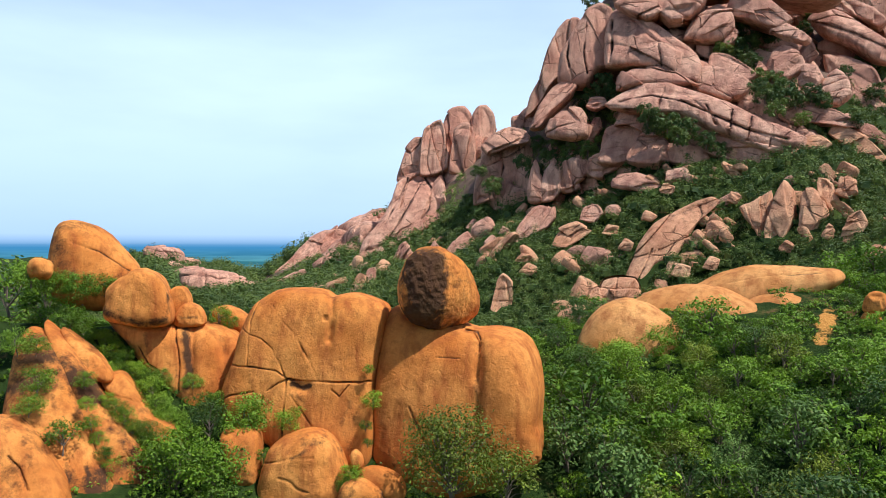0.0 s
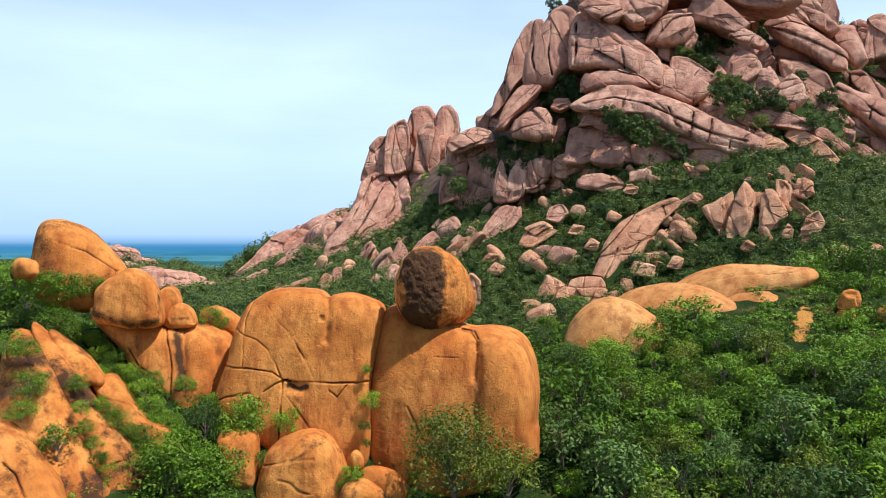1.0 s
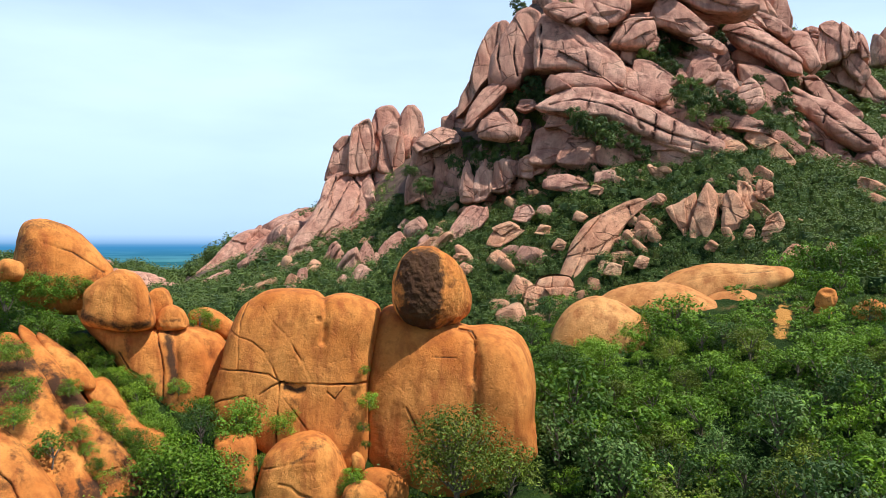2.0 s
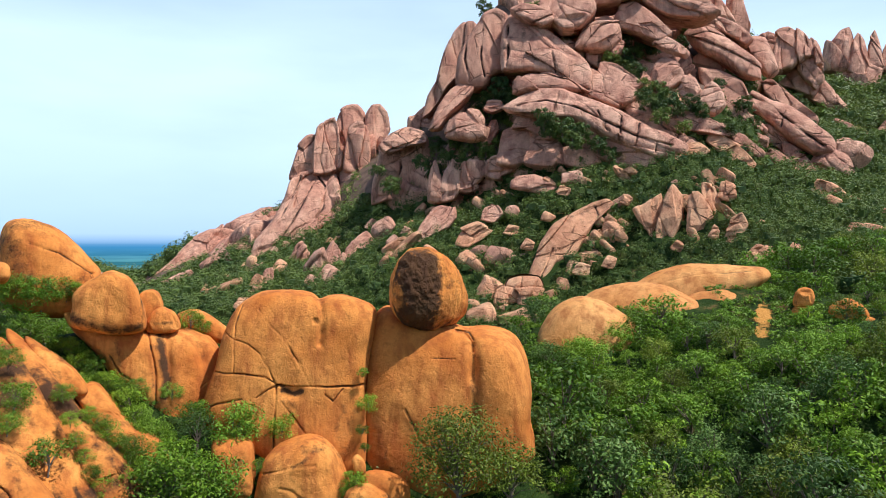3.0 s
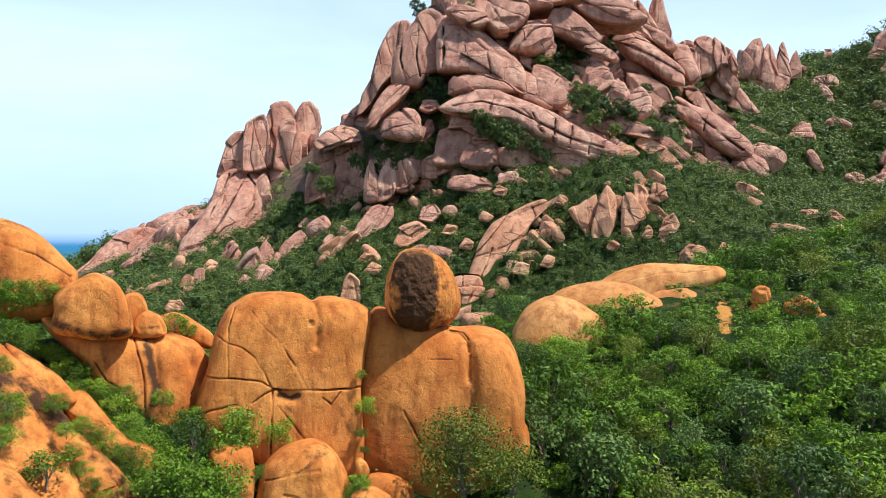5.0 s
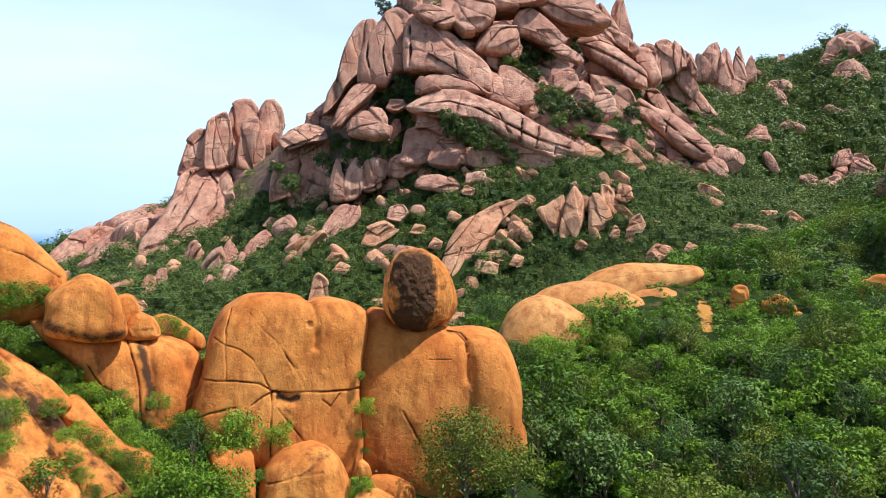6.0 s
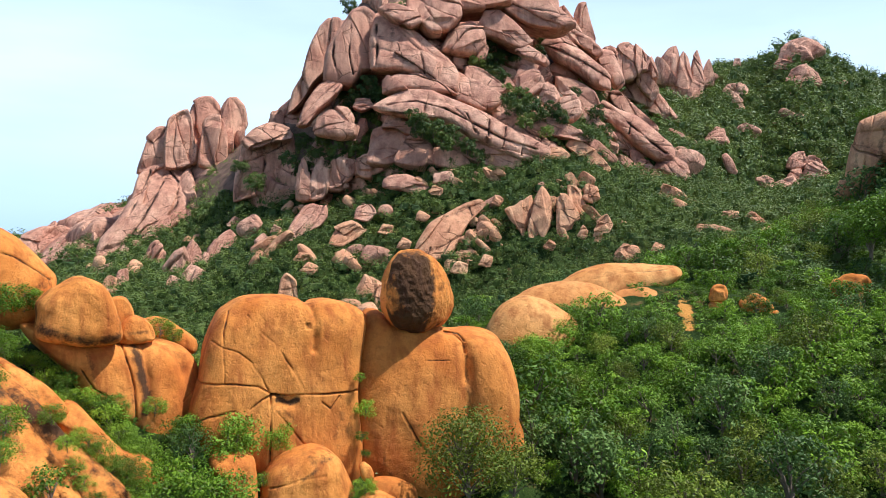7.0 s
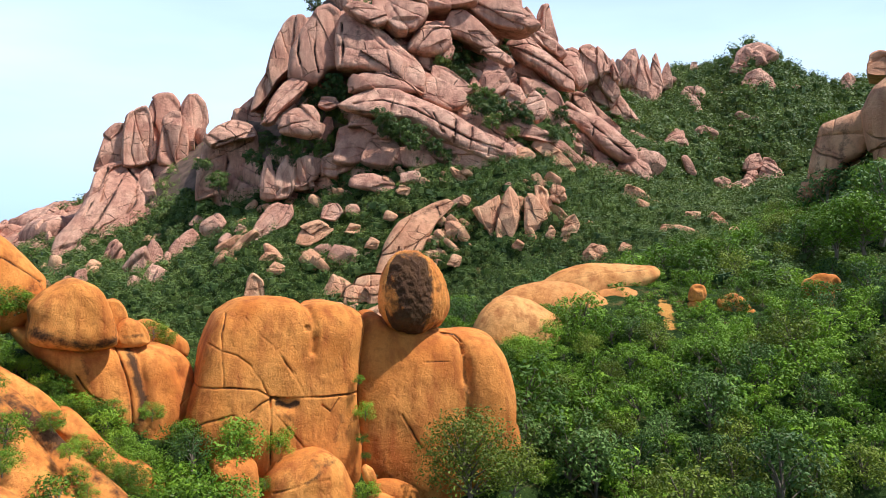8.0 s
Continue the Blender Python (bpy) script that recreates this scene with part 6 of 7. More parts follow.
def rubble(seed, tries, az0, az1, low, high, small, big, mask, mat, name, label):
    """Fallen and jointed blocks strewn over the mountain side, all leaning with the slabs."""
    rnd = np.random.RandomState(seed)
    d, faces = ball(6)
    s = np.array(sorted(SECTIONS))
    vs, fs, k = [], [], 0
    for _ in range(tries):
        az, part_way = rnd.uniform(az0, az1), rnd.uniform(low, high)
        fr, mr, tr = (np.interp(az, s[:, 0], s[:, q]) for q in (1, 3, 5))
        r = mr + (tr - mr) * part_way if part_way > 0 else mr + (mr - fr) * part_way
        x, y = EYE0[0] + r * math.sin(math.radians(az)), EYE0[1] + r * math.cos(math.radians(az))
        if grain(np.array([[x / 16, y / 16, 0.5]]), 11)[0] < mask:
            continue
        size = small + (big - small) * rnd.rand() ** 2.2
        half = size * np.array((rnd.uniform(0.8, 2.2), rnd.uniform(0.6, 1.0), rnd.uniform(0.4, 0.9))) / 2
        p = d * ((np.abs(d) ** 4).sum(1) ** -0.25)[:, None] * half
        for _ in range(4):
            w = rnd.normal(size=3) / half
            w /= np.linalg.norm(w)
            p = p - w * (np.maximum(p @ w - np.abs(p @ w).max() * rnd.uniform(0.55, 0.85), 0) * 0.97)[:, None]
        p = p + d * (layers(p / (0.5 * size) + rnd.rand(3) * 40, 2, seed) * 0.08 * size)[:, None]
        m = np.array(Euler((rnd.normal() * 0.2, radians(rnd.normal() * 14 + (34 if az > 9 else -48)), -math.radians(az) + rnd.normal() * 0.3)).to_matrix())
        vs.append(p @ m.T + (x, y, float(land(x, y)) + 0.45 * size)), fs.append(faces + k)
        k += len(p)
    ob = new(name, mesh_of(name, np.concatenate(vs), np.concatenate(fs), mat, sharp=34))
    tagged(ob, label, "rocks", kind="stuff")


rubble(52, 620, -9, 34, -0.75, 0.02, 1.0, 5.0, 0.15, GRANITE_MID, "loose_boulders", "small tan boulders scattered through the scrub")
rubble(53, 160, 30, 48, 0.1, 0.9, 2.5, 9.0, 0.15, GRANITE_FAR, "outcrops", "grey-pink outcrops on the far wooded ridge")


CREVICES = []


def mountain_wall():
    """The granite massif: courses of great slabs, dipping to one side, broken by joints."""
    az = np.linspace(-9.5, 31.0, 400)
    step = np.linspace(-0.04, 1.12, 230)
    s = np.array(sorted(SECTIONS))
    A, T = np.meshgrid(az, step, indexing="ij")
    mr, mz, tr, tz = (np.interp(A, s[:, 0], s[:, k]) for k in (3, 4, 5, 6))
    r = mr + (tr - mr) * T
    rad = np.radians(A)
    x, y = EYE0[0] + r * np.sin(rad), EYE0[1] + r * np.cos(rad)
    z = land(x, y)
    rise, run = np.maximum(tz - mz, 5), tr - mr
    size = np.hypot(rise, run)
    nx, ny, nz = -rise / size * np.sin(rad), -rise / size * np.cos(rad), run / size
    flat = np.stack([x.ravel(), y.ravel(), z.ravel()], -1)
    wx = layers(flat / 26, 3, 61).reshape(r.shape) * 9
    wz = layers(flat / 26, 3, 67).reshape(r.shape) * 9
    U, Z = 250 * rad + wx, z + wz
    dip = np.radians(np.where(A > 4.5, 35.0, np.where(A > -1.5, 82.0, -52.0)))
    along, across = U * np.cos(dip) - Z * np.sin(dip), U * np.sin(dip) + Z * np.cos(dip)
    e1, k1, f1 = blocks(along, across, 12.0, 30.0, 71)
    e2, k2, f2 = blocks(along + 3, across + 1, 4.6, 11.0, 73)
    keep = (grain(flat / 30, 77).reshape(r.shape) > -0.15)
    rough = layers(flat / 5, 4, 79).reshape(r.shape)
    h = 5.6 * (1 - np.exp(-e1 / 0.9)) * (0.7 + 0.3 * k1) + 2.2 * k1 - 1.5 * (f1 - 0.5)
    h = h + np.where(keep, 1.9 * (1 - np.exp(-e2 / 0.45)) + 0.9 * k2, 1.9) + 0.9 * rough
    fade = np.clip((T + 0.04) / 0.06, 0, 1) * np.clip((A + 9.5) / 2, 0, 1) * np.clip((31 - A) / 3, 0, 1)
    h = (h - 3.6) * fade - 3.5 * (1 - fade)
    p = np.stack([x + nx * h, y + ny * h, z + nz * h], -1)
    na, ns = r.shape
    i, j = np.meshgrid(np.arange(na - 1), np.arange(ns - 1), indexing="ij")
    faces = np.stack([i * ns + j, (i + 1) * ns + j, (i + 1) * ns + j + 1, i * ns + j + 1], -1).reshape(-1, 4)
    ob = new("mountain", mesh_of("mountain", p.reshape(-1, 3), faces, GRANITE_FAR, True, {"stain": (0.4 * np.exp(-e1 / 0.8) + 0.3 * keep * np.exp(-e2 / 0.45)).ravel()}, 42))
    tagged(ob, "steep pink granite massif of jointed slabs", "mountain", kind="structure")
    patch = grain(flat / 13, 83).reshape(r.shape)
    low = (h < 1.2) & (fade > 0.9) & (patch > -0.08) & (T < 0.93)
    CREVICES.append(p[low])


mountain_wall()


# ---- plants ----
def leaves(rnd, centres, spread, count, size, flat=0.75, which=None, three=False):
    """Pointed leaves, four corners each, on the outside of clumps round the centres."""
    k = rnd.randint(0, len(centres), count) if which is None else which
    o = rnd.normal(size=(count, 3)) + (0, 0, 0.35)
    o /= np.linalg.norm(o, axis=1, keepdims=True)
    c = centres[k] + o * (spread[k] * rnd.uniform(0.55, 1.05 if three else 1.25, count))[:, None] * (1, 1, flat)
    nrm = o * 0.8 + rnd.normal(size=(count, 3)) * 0.38 + (0, 0, 0.35)
    nrm /= np.linalg.norm(nrm, axis=1, keepdims=True)
    t = np.cross(nrm, rnd.normal(size=(count, 3)))
    t /= np.linalg.norm(t, axis=1, keepdims=True) + 1e-9
    w = np.cross(nrm, t)
    s = (size[k] if isinstance(size, np.ndarray) else np.full(count, size))[:, None] * rnd.uniform(0.6, 1.35, (count, 1))
    if three:
        v = np.stack([c - t * s, c + w * s * 0.55, c + t * s * 0.6 - w * s * 0.5], 1)
        return v.reshape(-1, 3), np.arange(count * 3).reshape(-1, 3)
    v = np.stack([c - t * s, c + w * s * 0.5 - nrm * s * 0.12, c + t * s, c - w * s * 0.5 - nrm * s * 0.12], 1)
    return v.reshape(-1, 3), np.arange(count * 4).reshape(-1, 4)


def wood(rnd, height, tips):
    """Trunk and limbs as one branching body; each limb grows out of a ring of the trunk."""
    ang = np.arange(4) * math.pi / 2
    verts, faces = [], []

    def tube(points, radii, start=None):
        ring = start
        for q, r in zip(points, radii):
            first = len(verts)
            verts.extend(np.stack([q[0] + r * np.cos(ang), q[1] + r * np.sin(ang), np.full(4, q[2])], -1))
            here = [first + k for k in range(4)]
            if ring:
                faces.extend([ring[k], ring[(k + 1) % 4], here[(k + 1) % 4], here[k]] for k in range(4))
            ring = here
        return ring

    lean, levels = rnd.normal(size=2) * 0.06 * height, np.linspace(0, 1, 6)
    stem = [(lean[0] * s + 0.02 * height * math.sin(7 * s), lean[1] * s, -0.4 + s * (0.62 * height + 0.4)) for s in levels]
    tube(stem, [height * (0.036 - 0.024 * s) for s in levels])
    for tip in tips[::3]:
        k = int(np.clip(round(tip[2] / height * 4), 1, 5))
        base = np.array(stem[k])
        path = [base + (tip - base) * s + np.array((0, 0, 0.10 * height * math.sin(math.pi * s) * rnd.uniform(-0.3, 1))) for s in (0.35, 0.7, 1.0)]
        tube(path, [0.012 * height, 0.008 * height, 0.003 * height], [4 * k + q for q in range(4)])
    return np.array(verts), np.array(faces)


def plant(name, label, category, seed, height, width, leaf, count, mat, clumps=14, low=0.25):
    """A tree or shrub of unit place: trunk with limbs, and a crown of leaves in clumps."""
    rnd = np.random.RandomState(seed)
    ob = new(name)
    ang, rad = rnd.uniform(0, 2 * math.pi, clumps), np.sqrt(rnd.uniform(0.02, 1, clumps))
    lift = rnd.uniform(low, 1, clumps)
    reach = rad * width / 2 * np.sqrt(np.clip(1.15 - (np.abs(lift - 0.45) / 0.62) ** 2, 0.15, 1)) * 0.85
    tips = np.stack([reach * np.cos(ang), reach * np.sin(ang), lift * height * 0.9], -1)
    part("trunk", mesh_of("trunk", *wood(rnd, height, tips), BARK), ob, "thin grey-brown branching trunk")
    v, f = leaves(rnd, tips, rnd.uniform(0.10, 0.17, clumps) * width, count, leaf)
    part("crown", mesh_of("crown", v, f, mat, False), ob)
    ob.location = (0, 0, -500)
    return tagged(ob, label, category, group="brush on the slopes")


KINDS = {
    "broad": [plant("shrub", "bushy dark green broad-leaved shrub on the slope", "shrub", 100 + k, 2.6, 3.2, 0.10, 1150, LEAF_BROAD, 28) for k in range(3)],
    "bright": [plant("sapling", "fresh green leafy sapling on the slope", "sapling", 110 + k, 2.4, 3.0, 0.105, 1100, LEAF_BRIGHT, 24) for k in range(3)],
    "olive": [plant("bush", "round olive-green fine-leaved bush", "bush", 120 + k, 3.2, 3.8, 0.095, 1900, LEAF_OLIVE, 48) for k in range(2)],
    "dark": [plant("tree", "small dark blue-green tree with a dense crown", "tree", 130 + k, 3.4, 3.6, 0.10, 1350, LEAF_DARK, 32) for k in range(3)],
    "fine": [plant("shrub", "low dense fine-leaved green shrub between the rocks", "shrub", 170 + k, 2.2, 3.6, 0.085, 2300, LEAF_BROAD, 46, 0.1) for k in range(3)],
    "fine_bright": [plant("shrub", "low dense fresh green shrub between the rocks", "shrub", 180 + k, 2.2, 3.4, 0.085, 2100, LEAF_BRIGHT, 42, 0.1) for k in range(3)],
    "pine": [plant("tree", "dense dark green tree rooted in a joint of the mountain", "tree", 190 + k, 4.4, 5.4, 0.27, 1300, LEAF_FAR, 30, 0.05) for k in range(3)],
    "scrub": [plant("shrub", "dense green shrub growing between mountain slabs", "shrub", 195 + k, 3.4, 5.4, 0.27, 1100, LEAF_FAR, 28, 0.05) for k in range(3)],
    "large_bright": [plant("shrub", "large fresh green shrub with drooping sprays of leaves", "shrub", 150 + k, 3.6, 5.0, 0.10, 4200, LEAF_BRIGHT, 70) for k in range(2)],
    "large_olive": [plant("bush", "large round olive-green fine-leaved bush", "bush", 160 + k, 4.6, 5.6, 0.088, 6800, LEAF_OLIVE, 120) for k in range(2)],
    "open": [plant("tree", "small open-crowned tree with visible limbs", "tree", 140, 3.4, 4.2, 0.14, 700, LEAF_BROAD, 22, 0.45)],
}
USED = set()


def shrub(kind, which, x, y, z, size, turn=0.0):
    """Sets one plant of a kind in its place; the first of each is the pattern itself."""
    ob = KINDS[kind][which % len(KINDS[kind])]
    m = Matrix.LocRotScale((x, y, z), Euler((0, 0, turn)), None)
    if ob.name in USED:
        ob = copy_thing(ob, m)
    else:
        USED.add(ob.name)
        ob.matrix_basis = m
    ob.scale = (size, size, size)
    return ob


shrub("large_olive", 0, 0.50, 35.87, 17.02, 1.00, 0.0)
shrub("olive", 1, 3.26, 36.15, 16.74, 0.90, 1.7)
shrub("large_bright", 2, -13.14, 35.38, 17.31, 0.89, 3.4)
shrub("fine", 3, -11.75, 36.31, 17.54, 1.00, 5.1)
shrub("fine", 4, -10.86, 39.33, 19.50, 0.93, 0.5)
shrub("fine_bright", 5, -14.11, 44.88, 24.81, 0.52, 2.2)
shrub("fine_bright", 6, -13.48, 44.94, 24.55, 0.38, 3.9)
shrub("fine_bright", 7, -3.89, 39.68, 20.82, 0.39, 5.6)
shrub("fine_bright", 8, -4.19, 39.89, 22.65, 0.22, 1.0)
shrub("fine", 9, -4.23, 39.21, 19.66, 0.23, 2.7)
shrub("open", 10, 19.65, 52.60, 22.16, 1.16, 4.4)
shrub("fine", 11, -15.90, 35.67, 18.56, 0.47, 6.1)
shrub("fine_bright", 12, -8.41, 39.52, 19.63, 0.56, 1.6)
shrub("fine_bright", 13, -4.70, 36.88, 17.44, 0.45, 3.3)
shrub("fine", 14, -13.08, 40.07, 20.15, 0.63, 5.0)
shrub("fine", 15, -9.48, 37.86, 18.40, 0.26, 0.4)
shrub("large_bright", 16, 62.22, 57.08, 29.66, 1.81, 2.1)
shrub("large_bright", 17, 60.59, 59.40, 28.97, 1.66, 3.8)
shrub("dark", 18, 67.31, 58.46, 30.99, 2.86, 5.5)
shrub("fine", 19, 63.16, 64.32, 29.57, 1.98, 0.9)
shrub("large_bright", 20, 82.23, 68.31, 35.88, 1.68, 2.6)
shrub("fine_bright", 21, -10.69, 39.03, 19.87, 0.56, 4.3)
shrub("dark", 22, -12.76, 38.84, 19.30, 0.62, 6.0)
shrub("fine", 23, -4.10, 38.96, 18.81, 0.19, 1.4)
shrub("fine_bright", 24, -5.26, 37.02, 17.13, 0.36, 3.1)
shrub("pine", 25, 60.55, 298.01, 126.22, 1.55, 4.8)
shrub("pine", 26, 49.27, 263.24, 81.50, 1.68, 0.2)
shrub("scrub", 27, 52.07, 249.32, 77.78, 1.83, 1.9)
shrub("pine", 28, 55.54, 245.13, 80.73, 1.81, 3.6)
shrub("pine", 29, 59.11, 241.53, 78.04, 1.45, 5.3)
shrub("scrub", 30, 49.76, 257.51, 75.90, 1.40, 0.8)
shrub("pine", 31, 58.08, 248.28, 72.99, 1.82, 2.5)
shrub("pine", 32, 59.98, 244.49, 69.06, 1.68, 4.2)
shrub("scrub", 33, 54.19, 242.61, 64.07, 1.55, 5.9)
shrub("pine", 34, 56.45, 250.14, 75.89, 1.49, 1.3)
shrub("pine", 35, 60.93, 213.07, 65.06, 1.49, 3.0)
shrub("scrub", 36, 66.69, 212.11, 62.45, 1.79, 4.7)
shrub("pine", 37, 71.29, 209.55, 60.88, 1.38, 0.1)
shrub("pine", 38, 68.73, 222.32, 61.07, 1.45, 1.8)
shrub("scrub", 39, 80.54, 208.57, 55.44, 1.20, 3.5)
shrub("pine", 40, 84.99, 209.32, 53.19, 1.21, 5.2)
shrub("pine", 41, 76.88, 208.73, 57.81, 1.19, 0.6)
shrub("scrub", 42, 63.22, 214.38, 62.71, 1.20, 2.3)
shrub("pine", 43, 68.50, 208.43, 58.56, 1.37, 4.0)
shrub("pine", 44, 103.05, 245.98, 102.96, 1.34, 5.7)
shrub("scrub", 45, 105.71, 246.79, 96.47, 1.71, 1.1)
shrub("pine", 46, 111.53, 249.68, 102.14, 1.50, 2.8)
shrub("pine", 47, 96.41, 238.60, 90.57, 1.76, 4.5)
shrub("scrub", 48, 101.29, 239.89, 89.30, 1.65, 6.2)
shrub("pine", 49, 114.36, 247.10, 99.52, 1.50, 1.7)
shrub("pine", 50, 99.42, 231.14, 85.70, 1.36, 3.4)
shrub("scrub", 51, 92.29, 236.02, 92.76, 1.15, 5.1)
shrub("pine", 52, 127.42, 253.74, 103.23, 1.30, 0.5)
shrub("pine", 53, 133.89, 259.59, 109.53, 1.34, 2.2)
shrub("scrub", 54, 94.97, 215.47, 74.95, 1.38, 3.9)
shrub("pine", 55, 100.02, 217.75, 76.13, 1.51, 5.6)
shrub("pine", 56, 101.26, 212.34, 72.98, 1.48, 1.0)
shrub("scrub", 57, 103.12, 209.14, 69.80, 1.37, 2.7)
shrub("pine", 58, 107.75, 209.81, 71.71, 1.28, 4.4)
shrub("pine", 59, 98.58, 210.87, 70.48, 1.26, 6.1)
shrub("scrub", 60, 95.56, 212.62, 72.10, 1.26, 1.5)
shrub("pine", 61, 110.83, 207.59, 69.13, 1.17, 3.2)
shrub("pine", 62, 137.25, 227.48, 75.41, 1.31, 4.9)
shrub("scrub", 63, 116.91, 201.52, 62.92, 1.25, 0.3)
shrub("pine", 64, 137.21, 220.70, 67.09, 1.40, 2.0)
shrub("pine", 65, 34.27, 256.70, 62.49, 1.38, 3.7)
shrub("scrub", 66, 36.15, 242.58, 57.33, 1.30, 5.4)
shrub("pine", 67, 41.69, 236.65, 57.38, 1.38, 0.9)
shrub("pine", 68, 47.51, 234.77, 57.70, 1.38, 2.6)
shrub("scrub", 69, 31.60, 245.90, 52.06, 1.54, 4.3)
shrub("pine", 70, 51.89, 238.26, 59.75, 1.41, 6.0)
shrub("pine", 71, 27.45, 247.77, 55.51, 1.21, 1.4)
shrub("scrub", 72, 39.82, 236.94, 53.75, 1.27, 3.1)
shrub("pine", 73, 53.89, 230.64, 55.35, 1.26, 4.8)
shrub("pine", 74, 59.22, 225.58, 53.10, 1.24, 0.2)
shrub("scrub", 75, 65.22, 217.48, 52.09, 1.41, 1.9)
shrub("pine", 76, 73.40, 214.07, 52.30, 1.41, 3.6)
shrub("pine", 77, 96.10, 205.89, 66.38, 1.22, 5.3)
shrub("scrub", 78, 102.99, 204.51, 64.14, 1.03, 0.7)
shrub("pine", 79, 166.30, 252.74, 77.40, 1.64, 2.4)
shrub("pine", 80, 179.41, 258.91, 82.30, 1.70, 4.1)
shrub("scrub", 81, 127.01, 225.66, 83.09, 0.93, 5.8)
shrub("pine", 82, 169.35, 270.60, 87.99, 1.44, 1.2)
shrub("pine", 83, 168.90, 234.61, 66.82, 1.81, 2.9)
shrub("scrub", 84, 98.32, 224.74, 81.23, 1.11, 4.6)
shrub("pine", 85, 101.26, 245.34, 97.97, 1.21, 0.1)
shrub("pine", 86, 39.96, 250.26, 62.88, 1.12, 1.8)
shrub("scrub", 87, 47.08, 248.01, 64.80, 1.12, 3.5)
shrub("pine", 89, 18.11, 258.86, 47.18, 1.59, 0.6)
shrub("scrub", 90, 13.16, 261.39, 54.28, 1.15, 2.3)
shrub("pine", 91, 10.80, 286.97, 42.12, 1.77, 4.0)
shrub("fine_bright", 92, -17.68, 35.38, 21.63, 0.29, 5.7)
shrub("fine", 93, -17.38, 35.23, 20.73, 0.29, 1.1)
shrub("fine", 94, -17.05, 35.31, 19.94, 0.28, 2.8)
shrub("fine", 95, -16.60, 34.96, 19.23, 0.31, 4.5)
shrub("fine_bright", 96, -16.31, 34.92, 18.51, 0.39, 6.2)
shrub("fine", 97, -18.38, 36.58, 22.54, 0.34, 1.6)
shrub("fine", 98, -18.93, 39.89, 21.36, 0.37, 3.3)
shrub("fine", 99, -17.01, 36.94, 20.98, 0.38, 5.0)
shrub("fine_bright", 100, -16.51, 36.92, 20.47, 0.42, 0.4)
shrub("fine", 101, -16.06, 36.92, 19.88, 0.40, 2.1)
shrub("fine", 102, -15.58, 37.03, 19.27, 0.38, 3.8)
shrub("fine", 103, -15.17, 37.39, 18.66, 0.39, 5.5)
shrub("fine_bright", 104, -17.48, 37.01, 21.47, 0.30, 1.0)
shrub("fine", 105, -22.69, 42.57, 23.93, 0.60, 2.7)
shrub("fine", 106, -22.44, 43.84, 23.41, 0.61, 4.4)
shrub("fine", 107, -21.07, 41.23, 23.44, 0.49, 6.1)
shrub("fine_bright", 108, -20.54, 40.94, 23.04, 0.45, 1.5)
shrub("fine", 110, -21.65, 41.37, 24.82, 0.64, 4.9)
shrub("fine", 111, -20.88, 41.33, 24.58, 0.53, 0.3)
shrub("fine_bright", 112, -22.52, 42.88, 25.98, 0.71, 2.0)
shrub("fine", 113, -21.50, 42.53, 26.45, 0.72, 3.7)
shrub("fine", 114, -20.76, 42.67, 26.68, 0.61, 5.4)
shrub("fine", 115, -22.74, 42.36, 26.82, 0.66, 0.8)
shrub("fine_bright", 116, -20.29, 42.77, 26.86, 0.51, 2.5)
shrub("fine", 117, -22.27, 43.36, 25.56, 0.67, 4.2)
shrub("fine", 118, -20.53, 35.94, 24.30, 0.38, 5.9)
shrub("fine", 119, -19.69, 41.54, 23.98, 0.42, 1.3)
shrub("fine_bright", 120, -19.14, 41.18, 23.34, 0.47, 3.0)
shrub("fine", 121, -18.74, 40.93, 22.74, 0.42, 4.7)
shrub("fine", 122, -18.29, 41.08, 23.18, 0.34, 0.2)
shrub("fine", 123, -18.41, 40.53, 22.34, 0.41, 1.9)
shrub("fine_bright", 124, -17.56, 40.83, 22.16, 0.46, 3.6)
shrub("fine", 125, -17.02, 40.69, 21.81, 0.45, 5.3)
shrub("fine", 126, -16.51, 40.63, 21.52, 0.42, 0.7)
shrub("fine", 127, -16.05, 40.82, 21.96, 0.34, 2.4)
shrub("fine_bright", 128, -16.36, 40.00, 20.94, 0.65, 4.1)
shrub("fine", 129, -15.88, 39.55, 20.48, 0.50, 5.8)
shrub("fine", 130, -15.86, 41.30, 21.03, 0.52, 1.2)
shrub("fine", 131, -18.83, 39.94, 22.22, 0.45, 2.9)
shrub("fine_bright", 132, -19.83, 34.80, 22.64, 0.54, 4.6)
shrub("fine", 133, -19.84, 34.10, 21.70, 0.42, 0.0)
shrub("fine", 134, -15.09, 39.57, 19.85, 0.40, 1.7)
shrub("fine", 135, -20.12, 41.50, 24.30, 0.28, 3.4)
shrub("fine_bright", 136, -12.81, 40.55, 20.53, 0.43, 5.1)
shrub("fine", 137, -12.98, 40.33, 19.82, 0.45, 0.5)
shrub("fine", 138, -14.36, 40.93, 21.59, 0.37, 2.2)
shrub("fine", 139, -25.51, 46.96, 23.81, 0.86, 3.9)
shrub("fine", 141, -21.29, 35.66, 24.40, 0.56, 1.1)
shrub("open", 142, -18.14, 34.03, 19.60, 0.55, 2.8)
shrub("fine", 144, -23.71, 41.03, 27.53, 0.63, 6.2)
shrub("fine", 148, -23.77, 42.60, 26.89, 0.65, 0.4)
shrub("fine", 149, -22.55, 42.20, 27.09, 0.53, 2.1)
shrub("fine", 151, -21.64, 42.39, 26.78, 0.63, 5.5)
shrub("fine", 155, 96.94, 86.95, 49.01, 1.87, 6.0)
shrub("dark", 156, 83.38, 77.37, 30.95, 3.26, 1.4)
